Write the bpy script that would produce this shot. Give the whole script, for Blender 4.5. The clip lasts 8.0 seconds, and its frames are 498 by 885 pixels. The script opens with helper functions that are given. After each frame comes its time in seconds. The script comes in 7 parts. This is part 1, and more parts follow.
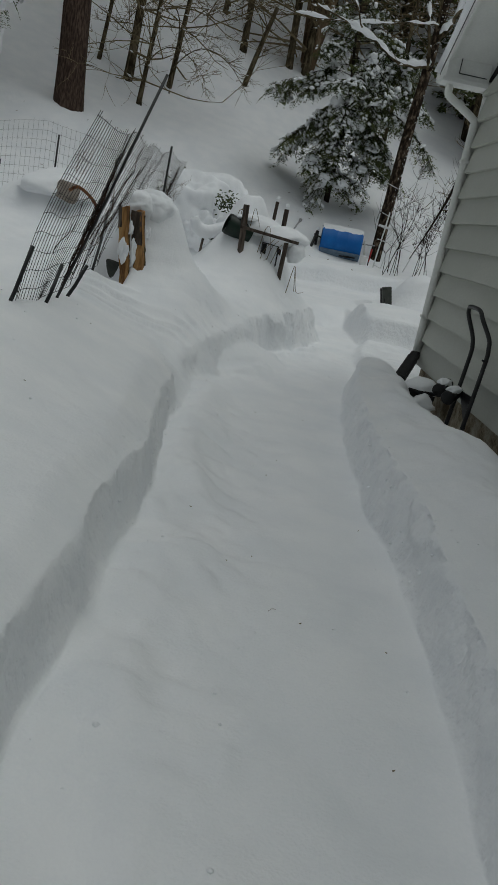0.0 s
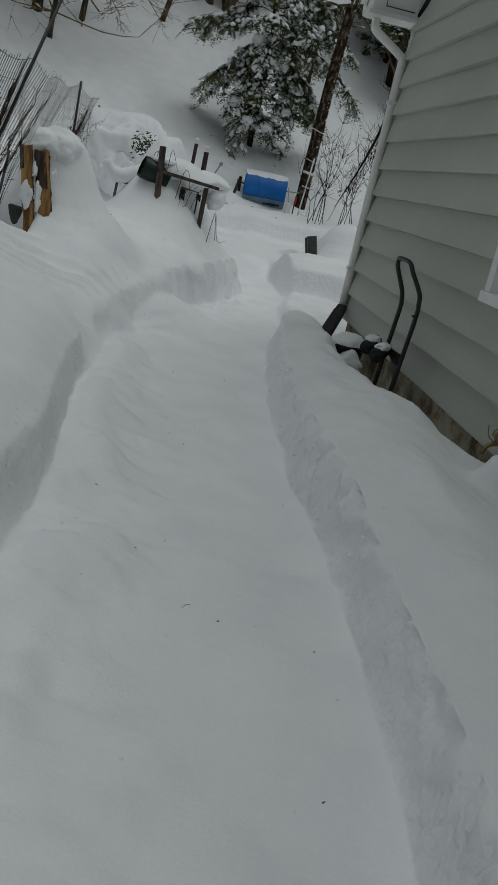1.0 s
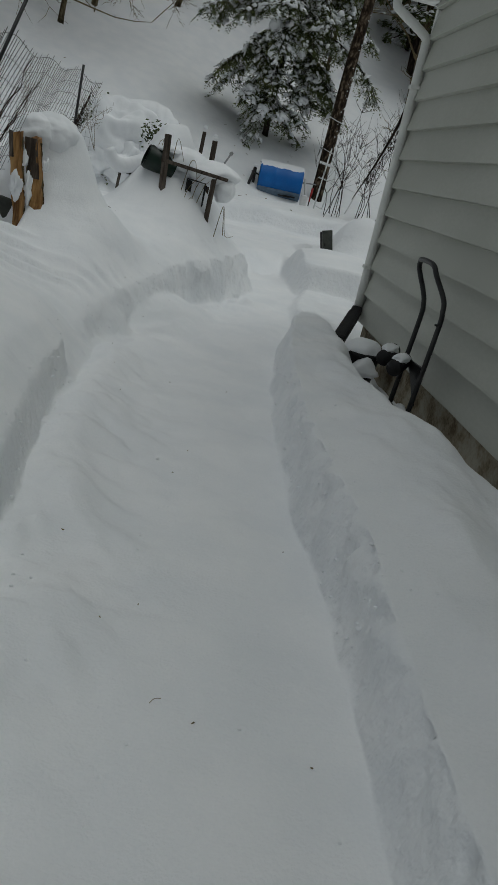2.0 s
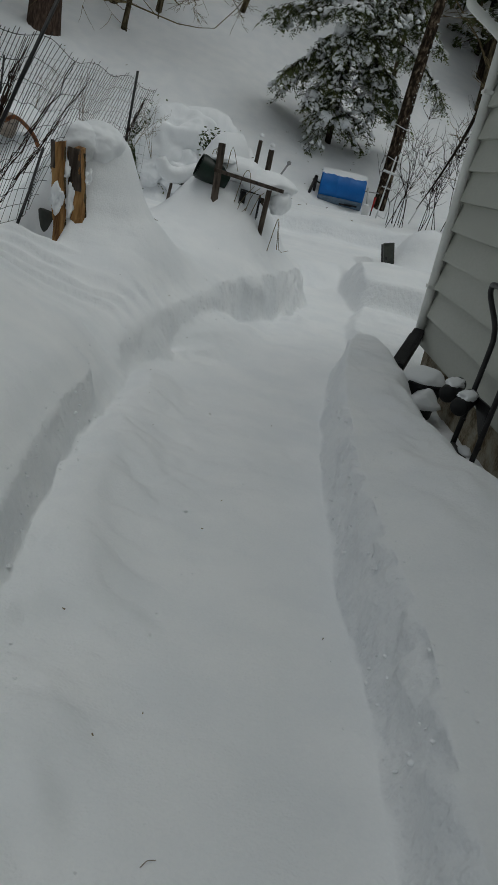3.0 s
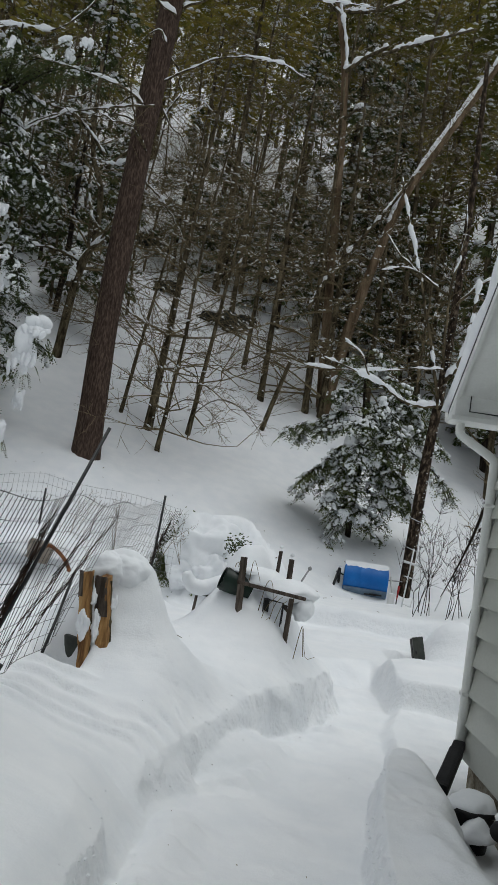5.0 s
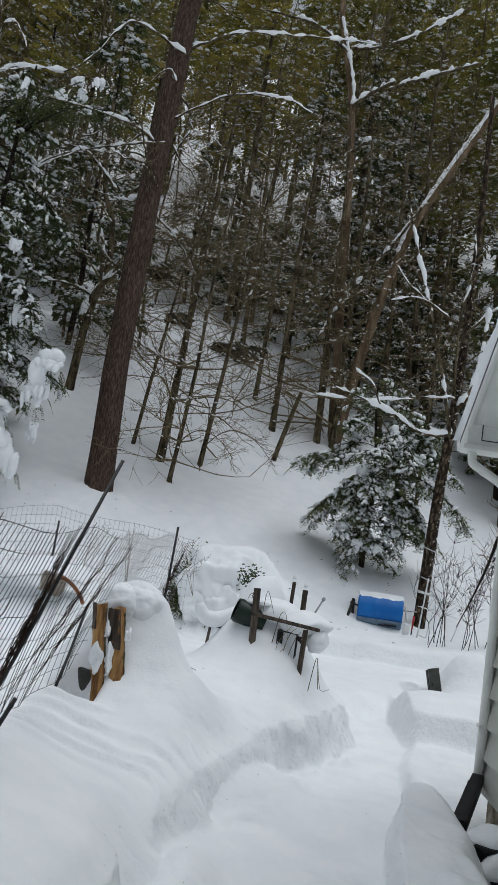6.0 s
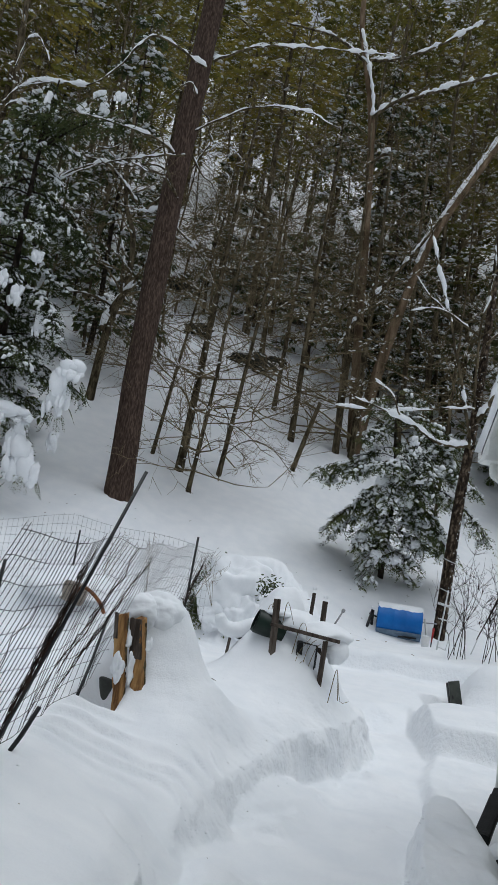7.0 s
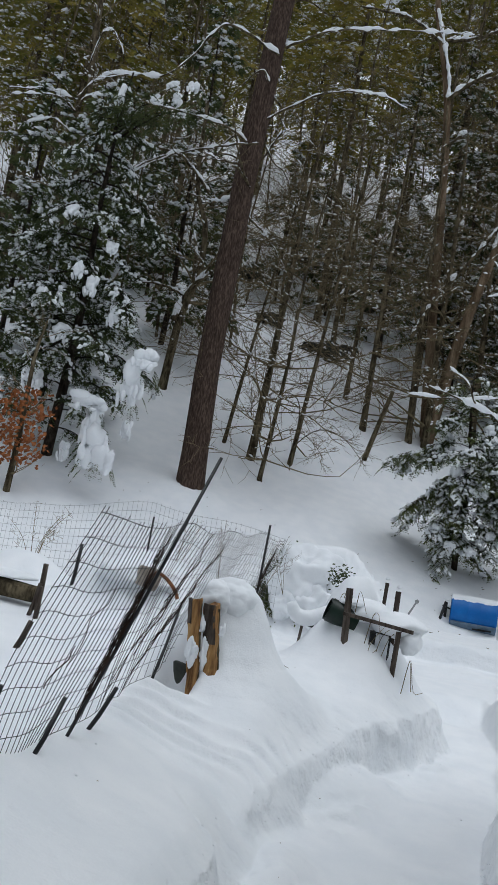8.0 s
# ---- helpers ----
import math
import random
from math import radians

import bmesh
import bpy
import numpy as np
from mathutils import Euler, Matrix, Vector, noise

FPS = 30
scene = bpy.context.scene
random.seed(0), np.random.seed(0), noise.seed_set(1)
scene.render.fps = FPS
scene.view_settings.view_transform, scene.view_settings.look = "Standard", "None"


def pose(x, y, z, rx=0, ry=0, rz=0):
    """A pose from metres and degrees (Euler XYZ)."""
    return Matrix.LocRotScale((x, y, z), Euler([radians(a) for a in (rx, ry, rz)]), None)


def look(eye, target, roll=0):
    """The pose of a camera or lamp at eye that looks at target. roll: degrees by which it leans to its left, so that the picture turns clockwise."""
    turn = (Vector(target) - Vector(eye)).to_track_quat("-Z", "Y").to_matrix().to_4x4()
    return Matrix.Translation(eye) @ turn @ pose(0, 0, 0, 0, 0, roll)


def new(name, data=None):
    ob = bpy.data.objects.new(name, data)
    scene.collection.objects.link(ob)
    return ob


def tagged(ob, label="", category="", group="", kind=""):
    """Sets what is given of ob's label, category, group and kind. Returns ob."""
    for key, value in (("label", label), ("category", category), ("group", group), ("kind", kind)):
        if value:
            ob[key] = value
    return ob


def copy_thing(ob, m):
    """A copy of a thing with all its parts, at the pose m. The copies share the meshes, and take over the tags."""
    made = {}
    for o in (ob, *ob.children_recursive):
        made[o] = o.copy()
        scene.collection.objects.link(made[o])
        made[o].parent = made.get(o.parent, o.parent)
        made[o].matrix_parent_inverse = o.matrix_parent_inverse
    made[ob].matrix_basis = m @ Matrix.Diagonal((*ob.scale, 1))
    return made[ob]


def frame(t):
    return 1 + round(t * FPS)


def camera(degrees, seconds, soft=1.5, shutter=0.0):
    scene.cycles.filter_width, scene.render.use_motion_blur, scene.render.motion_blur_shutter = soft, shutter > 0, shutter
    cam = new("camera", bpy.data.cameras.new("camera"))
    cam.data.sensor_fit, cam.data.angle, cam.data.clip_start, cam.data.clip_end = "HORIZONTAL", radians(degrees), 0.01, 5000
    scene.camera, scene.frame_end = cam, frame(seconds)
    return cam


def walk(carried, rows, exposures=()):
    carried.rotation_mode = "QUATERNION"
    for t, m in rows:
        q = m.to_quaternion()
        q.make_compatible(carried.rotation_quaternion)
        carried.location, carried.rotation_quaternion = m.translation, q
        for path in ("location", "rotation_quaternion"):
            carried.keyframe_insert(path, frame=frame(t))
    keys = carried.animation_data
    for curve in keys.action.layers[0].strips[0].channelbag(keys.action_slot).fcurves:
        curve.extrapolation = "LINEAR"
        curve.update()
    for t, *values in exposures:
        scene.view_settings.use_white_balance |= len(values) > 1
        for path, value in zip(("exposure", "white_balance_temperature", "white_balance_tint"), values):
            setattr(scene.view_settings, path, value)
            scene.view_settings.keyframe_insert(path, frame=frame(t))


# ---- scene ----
cam = camera(34.5, 8.0)

PATH = [
    (0, (-0.036, -0.754, 1.611), (0.078, 1.169, 1.074), 11.5),
    (0.5, (-0.06, -0.576, 1.621), (0.244, 1.328, 1.091), 12.9),
    (1, (0.027, -0.415, 1.597), (0.339, 1.462, 0.981), 12.4),
    (2.3, (0.186, 0.215, 1.627), (0.447, 2.089, 0.982), 12.8),
    (2.5, (0.216, 0.3, 1.641), (0.456, 2.179, 1.001), 12.7),
    (3, (0.222, 0.515, 1.654), (0.359, 2.398, 0.994), 12.8),
    (3.3, (0.178, 0.595, 1.691), (0.32, 2.48, 1.037), 13.3),
    (3.5, (0.193, 0.651, 1.716), (0.324, 2.536, 1.062), 13.6),
    (4, (0.234, 0.627, 1.822), (0.267, 2.6, 1.496), 11.5),
    (4.5, (0.234, 0.576, 1.869), (0.166, 2.571, 1.983), 9.8),
    (4.7, (0.239, 0.567, 1.878), (0.151, 2.557, 2.056), 9.5),
    (6, (0.238, 0.539, 1.882), (0.089, 2.511, 2.183), 8.8),
    (6.5, (0.232, 0.524, 1.882), (0.065, 2.492, 2.196), 9.0),
    (7, (0.218, 0.51, 1.884), (0.021, 2.475, 2.202), 9.2),
    (7.5, (0.196, 0.506, 1.878), (-0.134, 2.458, 2.167), 9.8),
    (8, (0.199, 0.52, 1.867), (-0.166, 2.469, 2.131), 10.1),
]
EXPOSURES = [(0.0, -1.18, 6340, 3), (3.4, -1.20, 6340, 3), (4.0, -1.06, 6340, 3.5), (4.5, -0.73, 6360, 5), (5.2, -0.48, 6210, 6), (6.0, -0.42, 6090, 7), (8.0, -0.43, 5940, 7)]
walk(cam, [(t, look(eye, aim, roll)) for t, eye, aim, roll in PATH], EXPOSURES)

# ---- sky and light: an overcast winter day ----
world = bpy.data.worlds.new("overcast_sky")
scene.world = world
world.use_nodes = True
wn = world.node_tree
wn.nodes.clear()
w_out = wn.nodes.new("ShaderNodeOutputWorld")
w_bg = wn.nodes.new("ShaderNodeBackground")
w_sky = wn.nodes.new("ShaderNodeTexSky")
w_sky.sky_type = "NISHITA"
w_sky.sun_disc = False
w_sky.sun_elevation = radians(82)
w_sky.sun_rotation = radians(108)
w_sky.dust_density = 4.0
w_sky.air_density = 1.0
w_bg.inputs["Strength"].default_value = 0.115
w_hue = wn.nodes.new("ShaderNodeHueSaturation")
w_hue.inputs["Saturation"].default_value = 0.2  # thin cloud takes most of the blue out
wn.links.new(w_sky.outputs[0], w_hue.inputs["Color"])
wn.links.new(w_hue.outputs[0], w_bg.inputs["Color"])
wn.links.new(w_bg.outputs[0], w_out.inputs["Surface"])

sun = new("sun", bpy.data.lights.new("sun", "SUN"))
sun.data.energy = 1.2
sun.data.angle = radians(72)
sun.data.color = (1.0, 0.99, 0.965)
sun.matrix_world = look((1.5, -0.5, 12.0), (0.0, 0.0, 0.0))

# ---- materials ----
def material(name, colours, scale=8.0, rough=0.7, bump=0.2, bump_scale=40.0, metal=0.0, stretch=(1, 1, 1), random=0.0, spec=0.3, wet=None):
    """A node material: a mix of two or three colours by noise at two scales, with fine relief."""
    m = bpy.data.materials.new(name)
    m.use_nodes = True
    t = m.node_tree
    bsdf = t.nodes["Principled BSDF"]
    tex = t.nodes.new("ShaderNodeTexCoord")
    mp = t.nodes.new("ShaderNodeMapping")
    mp.inputs["Scale"].default_value = stretch
    t.links.new(tex.outputs["Object"], mp.inputs["Vector"])
    n1 = t.nodes.new("ShaderNodeTexNoise")
    n1.inputs["Scale"].default_value, n1.inputs["Detail"].default_value = scale, 6
    n2 = t.nodes.new("ShaderNodeTexNoise")
    n2.inputs["Scale"].default_value, n2.inputs["Detail"].default_value = bump_scale, 4
    for n in (n1, n2):
        t.links.new(mp.outputs[0], n.inputs["Vector"])
    ramp = t.nodes.new("ShaderNodeValToRGB")
    ramp.color_ramp.elements[0].position, ramp.color_ramp.elements[1].position = 0.35, 0.68
    ramp.color_ramp.elements[0].color = (*colours[0], 1)
    ramp.color_ramp.elements[1].color = (*colours[-1], 1)
    if len(colours) > 2:
        e = ramp.color_ramp.elements.new(0.52)
        e.color = (*colours[1], 1)
    mix = t.nodes.new("ShaderNodeMath")
    mix.operation = "MULTIPLY_ADD"
    t.links.new(n2.outputs["Fac"], mix.inputs[0])
    mix.inputs[1].default_value = 0.35
    t.links.new(n1.outputs["Fac"], mix.inputs[2])
    sub = t.nodes.new("ShaderNodeMath")
    sub.operation = "SUBTRACT"
    t.links.new(mix.outputs[0], sub.inputs[0])
    sub.inputs[1].default_value = 0.175
    last = sub
    if random:
        info = t.nodes.new("ShaderNodeObjectInfo")
        r = t.nodes.new("ShaderNodeMath")
        r.operation = "MULTIPLY_ADD"
        t.links.new(info.outputs["Random"], r.inputs[0])
        r.inputs[1].default_value = random
        t.links.new(sub.outputs[0], r.inputs[2])
        r2 = t.nodes.new("ShaderNodeMath")
        r2.operation = "SUBTRACT"
        t.links.new(r.outputs[0], r2.inputs[0])
        r2.inputs[1].default_value = random / 2
        last = r2
    t.links.new(last.outputs[0], ramp.inputs["Fac"])
    t.links.new(ramp.outputs[0], bsdf.inputs["Base Color"])
    bsdf.inputs["Roughness"].default_value = rough
    bsdf.inputs["Metallic"].default_value = metal
    bsdf.inputs["Specular IOR Level"].default_value = spec
    if bump:
        b = t.nodes.new("ShaderNodeBump")
        b.inputs["Strength"].default_value = bump
        b.inputs["Distance"].default_value = 0.01
        t.links.new(n2.outputs["Fac"], b.inputs["Height"])
        t.links.new(b.outputs[0], bsdf.inputs["Normal"])
    return m


def translucent(m, share):
    """Lets part of the light through thin leaves."""
    t = m.node_tree
    bsdf, out = t.nodes["Principled BSDF"], t.nodes["Material Output"]
    thin = t.nodes.new("ShaderNodeBsdfTranslucent")
    mix = t.nodes.new("ShaderNodeMixShader")
    mix.inputs[0].default_value = share
    t.links.new(bsdf.inputs["Base Color"].links[0].from_socket, thin.inputs["Color"])
    t.links.new(bsdf.outputs[0], mix.inputs[1])
    t.links.new(thin.outputs[0], mix.inputs[2])
    t.links.new(mix.outputs[0], out.inputs["Surface"])


def coarse_relief(m, scale, distance):
    """Adds a second, larger relief below the fine one."""
    t = m.node_tree
    fine = [n for n in t.nodes if n.bl_idname == "ShaderNodeBump"][0]
    n = t.nodes.new("ShaderNodeTexNoise")
    n.inputs["Scale"].default_value, n.inputs["Detail"].default_value = scale, 5
    t.links.new([k for k in t.nodes if k.bl_idname == "ShaderNodeMapping"][0].outputs[0], n.inputs["Vector"])
    b = t.nodes.new("ShaderNodeBump")
    b.inputs["Strength"].default_value, b.inputs["Distance"].default_value = 0.6, distance
    t.links.new(n.outputs["Fac"], b.inputs["Height"])
    t.links.new(b.outputs[0], fine.inputs["Normal"])


def cut_faces(m, scale, distance):
    """Gouges and crumbs that show only where the snow was cut steeply."""
    t = m.node_tree
    fine = [n for n in t.nodes if n.bl_idname == "ShaderNodeBump"][0]
    geo = t.nodes.new("ShaderNodeNewGeometry")
    sep = t.nodes.new("ShaderNodeSeparateXYZ")
    steep = t.nodes.new("ShaderNodeMapRange")
    steep.inputs["From Min"].default_value, steep.inputs["From Max"].default_value = 0.86, 0.45
    t.links.new(geo.outputs["Normal"], sep.inputs[0])
    t.links.new(sep.outputs["Z"], steep.inputs["Value"])
    n = t.nodes.new("ShaderNodeTexNoise")
    n.inputs["Scale"].default_value, n.inputs["Detail"].default_value, n.inputs["Distortion"].default_value = scale, 2, 0.0
    mp = t.nodes.new("ShaderNodeMapping")
    mp.inputs["Scale"].default_value = (1, 1, 0.75)
    tex = [k for k in t.nodes if k.bl_idname == "ShaderNodeTexCoord"][0]
    t.links.new(tex.outputs["Object"], mp.inputs["Vector"])
    t.links.new(mp.outputs[0], n.inputs["Vector"])
    mul = t.nodes.new("ShaderNodeMath")
    mul.operation = "MULTIPLY"
    low = t.nodes.new("ShaderNodeMapRange")
    low.inputs["From Min"].default_value, low.inputs["From Max"].default_value = 1.0, 0.8
    place = t.nodes.new("ShaderNodeSeparateXYZ")
    t.links.new(tex.outputs["Object"], place.inputs[0])
    t.links.new(place.outputs["Z"], low.inputs["Value"])
    both = t.nodes.new("ShaderNodeMath")
    both.operation = "MULTIPLY"
    t.links.new(steep.outputs[0], both.inputs[0])
    t.links.new(low.outputs[0], both.inputs[1])
    t.links.new(n.outputs["Fac"], mul.inputs[0])
    t.links.new(both.outputs[0], mul.inputs[1])
    b = t.nodes.new("ShaderNodeBump")
    b.inputs["Strength"].default_value, b.inputs["Distance"].default_value = 0.8, distance
    t.links.new(mul.outputs[0], b.inputs["Height"])
    if fine.inputs["Normal"].links:
        t.links.new(fine.inputs["Normal"].links[0].from_socket, b.inputs["Normal"])
    t.links.new(b.outputs[0], fine.inputs["Normal"])


SNOW = material("snow", [(0.82, 0.84, 0.865), (0.88, 0.89, 0.905)], 3.0, 0.7, 0.32, 110.0, spec=0.2)
SNOW_CLUMP = material("snow_clump", [(0.82, 0.84, 0.86), (0.88, 0.89, 0.91)], 5.0, 0.65, 0.4, 30.0, spec=0.25)
coarse_relief(SNOW, 9.0, 0.020)
cut_faces(SNOW, 24.0, 0.022)
SIDING = material("siding_paint", [(0.40, 0.41, 0.365), (0.47, 0.48, 0.435)], 1.6, 0.5, 0.05, 60.0, stretch=(1, 0.4, 1), random=0.12)
TRIM = material("white_trim", [(0.66, 0.67, 0.65), (0.76, 0.77, 0.75)], 3.0, 0.45, 0.05, 60.0)
ALUMINIUM = material("downspout_paint", [(0.66, 0.67, 0.64), (0.76, 0.77, 0.74)], 4.0, 0.4, 0.04, 30.0)
CONCRETE = material("foundation_concrete", [(0.13, 0.095, 0.055), (0.33, 0.29, 0.215), (0.44, 0.41, 0.335)], 7.0, 0.9, 0.5, 60.0)
BLACK_PLASTIC = material("black_plastic", [(0.006, 0.006, 0.007), (0.014, 0.014, 0.015)], 12.0, 0.5, 0.15, 80.0)
BLACK_STEEL = material("black_steel", [(0.008, 0.008, 0.009), (0.02, 0.02, 0.021)], 15.0, 0.42, 0.1, 90.0, spec=0.4)
BRASS = material("brass", [(0.16, 0.12, 0.05), (0.32, 0.25, 0.11)], 20.0, 0.35, 0.1, 90.0, metal=0.9)
BLUE = material("blue_plastic", [(0.006, 0.115, 0.40), (0.010, 0.155, 0.50)], 3.0, 0.42, 0.08, 30.0)
BLUE_GREY = material("faded_blue_grey", [(0.10, 0.15, 0.21), (0.16, 0.22, 0.29)], 8.0, 0.6, 0.1, 30.0)
BARK = material("conifer_bark", [(0.034, 0.023, 0.018), (0.070, 0.048, 0.037), (0.122, 0.086, 0.067)], 34.0, 0.95, 1.0, 70.0, stretch=(1, 1, 0.20), spec=0.1)
BARK_DARK = material("dark_bark", [(0.028, 0.022, 0.013), (0.080, 0.064, 0.039), (0.165, 0.135, 0.085)], 10.0, 0.95, 0.8, 40.0, stretch=(1, 1, 0.3), spec=0.1)
BARK_TAN = material("bare_tan_wood", [(0.075, 0.050, 0.030), (0.16, 0.112, 0.070), (0.27, 0.20, 0.135)], 6.0, 0.9, 0.7, 30.0, stretch=(1, 1, 0.15), spec=0.1)
TWIG = material("twig_bark", [(0.100, 0.078, 0.046), (0.25, 0.20, 0.118)], 10.0, 0.9, 0.2, 40.0, spec=0.1)
NEEDLES = material("hemlock_needles", [(0.036, 0.050, 0.021), (0.078, 0.098, 0.038), (0.145, 0.162, 0.060)], 2.5, 0.6, 0.0, 20.0, random=0.15, spec=0.2)
NEEDLES_FAR = material("far_needles", [(0.085, 0.088, 0.022), (0.190, 0.176, 0.040), (0.31, 0.245, 0.062)], 0.6, 0.7, 0.0, 12.0, random=0.25, spec=0.1)
translucent(NEEDLES, 0.3)
translucent(NEEDLES_FAR, 0.5)
BARK_BLACK = material("wet_dark_bark", [(0.010, 0.008, 0.006), (0.026, 0.020, 0.015), (0.055, 0.044, 0.035)], 14.0, 0.95, 0.9, 45.0, stretch=(1, 1, 0.4), spec=0.1)
BARK_FLECKED = material("flecked_dark_bark", [(0.012, 0.009, 0.007), (0.038, 0.027, 0.018), (0.17, 0.13, 0.095)], 16.0, 0.95, 0.9, 45.0, stretch=(1, 1, 0.5), spec=0.1)
TWIG_DARK = material("dark_stem", [(0.012, 0.009, 0.008), (0.035, 0.026, 0.020)], 10.0, 0.9, 0.1, 40.0, spec=0.1)
VINE = material("dry_vine", [(0.018, 0.012, 0.010), (0.060, 0.038, 0.028)], 14.0, 0.9, 0.2, 40.0, spec=0.1)
BEECH = material("dead_beech_leaves", [(0.20, 0.060, 0.016), (0.40, 0.145, 0.042)], 12.0, 0.7, 0.0, 20.0, random=0.1)
SPLIT_WOOD = material("split_firewood", [(0.13, 0.060, 0.020), (0.33, 0.18, 0.065), (0.46, 0.28, 0.115)], 7.0, 0.8, 0.6, 30.0, stretch=(3, 3, 0.3), random=0.1)
OLD_WOOD = material("weathered_wood", [(0.030, 0.022, 0.016), (0.075, 0.058, 0.046), (0.14, 0.115, 0.095)], 9.0, 0.9, 0.5, 40.0, stretch=(3, 3, 0.3), random=0.1)
WIRE = material("fence_wire", [(0.020, 0.018, 0.018), (0.05, 0.045, 0.042)], 20.0, 0.7, 0.0, 50.0, spec=0.3)
WIRE_PALE = material("galvanised_wire", [(0.26, 0.26, 0.26), (0.38, 0.38, 0.39)], 20.0, 0.6, 0.0, 50.0)
RUST = material("rusty_steel", [(0.06, 0.022, 0.010), (0.16, 0.06, 0.022), (0.26, 0.11, 0.045)], 14.0, 0.85, 0.4, 60.0)
RED = material("red_paint", [(0.25, 0.012, 0.012), (0.38, 0.03, 0.025)], 10.0, 0.5, 0.1, 40.0)
WHITE_PLASTIC = material("white_plastic", [(0.62, 0.63, 0.63), (0.74, 0.75, 0.75)], 6.0, 0.5, 0.05, 40.0)
GREEN_PLASTIC = material("dark_green_plastic", [(0.004, 0.010, 0.007), (0.008, 0.024, 0.014)], 8.0, 0.35, 0.1, 40.0)
GREY_PLASTIC = material("grey_green_plastic", [(0.030, 0.033, 0.029), (0.06, 0.065, 0.055)], 8.0, 0.5, 0.1, 40.0)
ROCK = material("dark_rock", [(0.012, 0.013, 0.010), (0.04, 0.042, 0.034)], 4.0, 0.95, 0.8, 20.0)
BASKET = material("weathered_pot", [(0.20, 0.17, 0.14), (0.34, 0.30, 0.26)], 10.0, 0.9, 0.4, 40.0)

# ---- mesh helpers ----
def thing(name, label, category, at=(0, 0, 0), group="", kind=""):
    ob = new(name)
    ob.location = at
    ob.empty_display_size = 0.1
    return tagged(ob, label, category, group, kind)


def mesh_object(name, mesh, mat, parent=None, label="", smooth=True):
    if smooth and len(mesh.polygons):
        mesh.polygons.foreach_set("use_smooth", [True] * len(mesh.polygons))
    if mat and not mesh.materials:
        mesh.materials.append(mat)
    ob = new(name, mesh)
    if parent:
        ob.parent = parent
        ob.matrix_parent_inverse = Matrix.Translation(-parent_place(parent))
    if label:
        ob["label"] = label
    return ob


def parent_place(ob):
    return Vector((0, 0, 0)) if ob.parent else ob.location.copy()


def part(name, bm, mat, parent=None, label="", smooth=True):
    me = bpy.data.meshes.new(name)
    bm.to_mesh(me)
    bm.free()
    return mesh_object(name, me, mat, parent, label, smooth)


def raw(name, verts, faces, mat, parent=None, label="", smooth=True):
    me = bpy.data.meshes.new(name)
    me.from_pydata(verts, [], faces)
    me.update()
    return mesh_object(name, me, mat, parent, label, smooth)


def box_bm(bm, lo, hi, bevel=0.0, turn=None):
    made = bmesh.ops.create_cube(bm, size=1.0)["verts"]
    c = [(a + b) / 2 for a, b in zip(lo, hi)]
    s = [b - a for a, b in zip(lo, hi)]
    m = Matrix.Translation(c) @ (turn or Matrix()) @ Matrix.Diagonal((*s, 1))
    bmesh.ops.transform(bm, matrix=m, verts=made)
    if bevel:
        edges = list({e for v in made for e in v.link_edges})
        bmesh.ops.bevel(bm, geom=edges, offset=bevel, segments=2, affect="EDGES", profile=0.7)


def box(name, lo, hi, mat, parent=None, bevel=0.004, label="", turn=None):
    bm = bmesh.new()
    box_bm(bm, lo, hi, bevel, turn)
    return part(name, bm, mat, parent, label, smooth=False)


def tube_data(points, radii, sides=8, verts=None, faces=None, cap=True):
    """Adds a tube along points to vertex and face lists."""
    verts = [] if verts is None else verts
    faces = [] if faces is None else faces
    pts = [Vector(p) for p in points]
    base = len(verts)
    side = None
    for i, p in enumerate(pts):
        d = pts[min(i + 1, len(pts) - 1)] - pts[max(i - 1, 0)]
        d.normalize()
        if side is None:
            side = d.orthogonal().normalized()
        else:
            side = (side - d * side.dot(d))
            side = side.normalized() if side.length > 1e-6 else d.orthogonal().normalized()
        up = d.cross(side)
        r = radii[i] if hasattr(radii, "__len__") else radii
        for k in range(sides):
            a = 2 * math.pi * k / sides
            verts.append(tuple(p + side * (r * math.cos(a)) + up * (r * math.sin(a))))
    for i in range(len(pts) - 1):
        for k in range(sides):
            a, b = base + i * sides + k, base + i * sides + (k + 1) % sides
            faces.append((a, b, b + sides, a + sides))
    if cap:
        faces.append(tuple(base + k for k in reversed(range(sides))))
        faces.append(tuple(base + (len(pts) - 1) * sides + k for k in range(sides)))
    return verts, faces


def tube(name, points, radii, mat, parent=None, sides=10, label=""):
    v, f = tube_data(points, radii, sides)
    return raw(name, v, f, mat, parent, label)


def bent(points, steps=5):
    """Points of a smooth curve through the given points."""
    p = [Vector(q) for q in points]
    p = [p[0] * 2 - p[1]] + p + [p[-1] * 2 - p[-2]]
    out = []
    for i in range(1, len(p) - 2):
        for k in range(steps):
            t = k / steps
            a, b, c, d = p[i - 1], p[i], p[i + 1], p[i + 2]
            out.append(0.5 * ((2 * b) + (c - a) * t + (2 * a - 5 * b + 4 * c - d) * t * t + (3 * b - a - 3 * c + d) * t ** 3))
    out.append(p[-2])
    return out


# ---- ground: one sheet of snow ----
TABLE = np.random.RandomState(7).rand(64, 64)


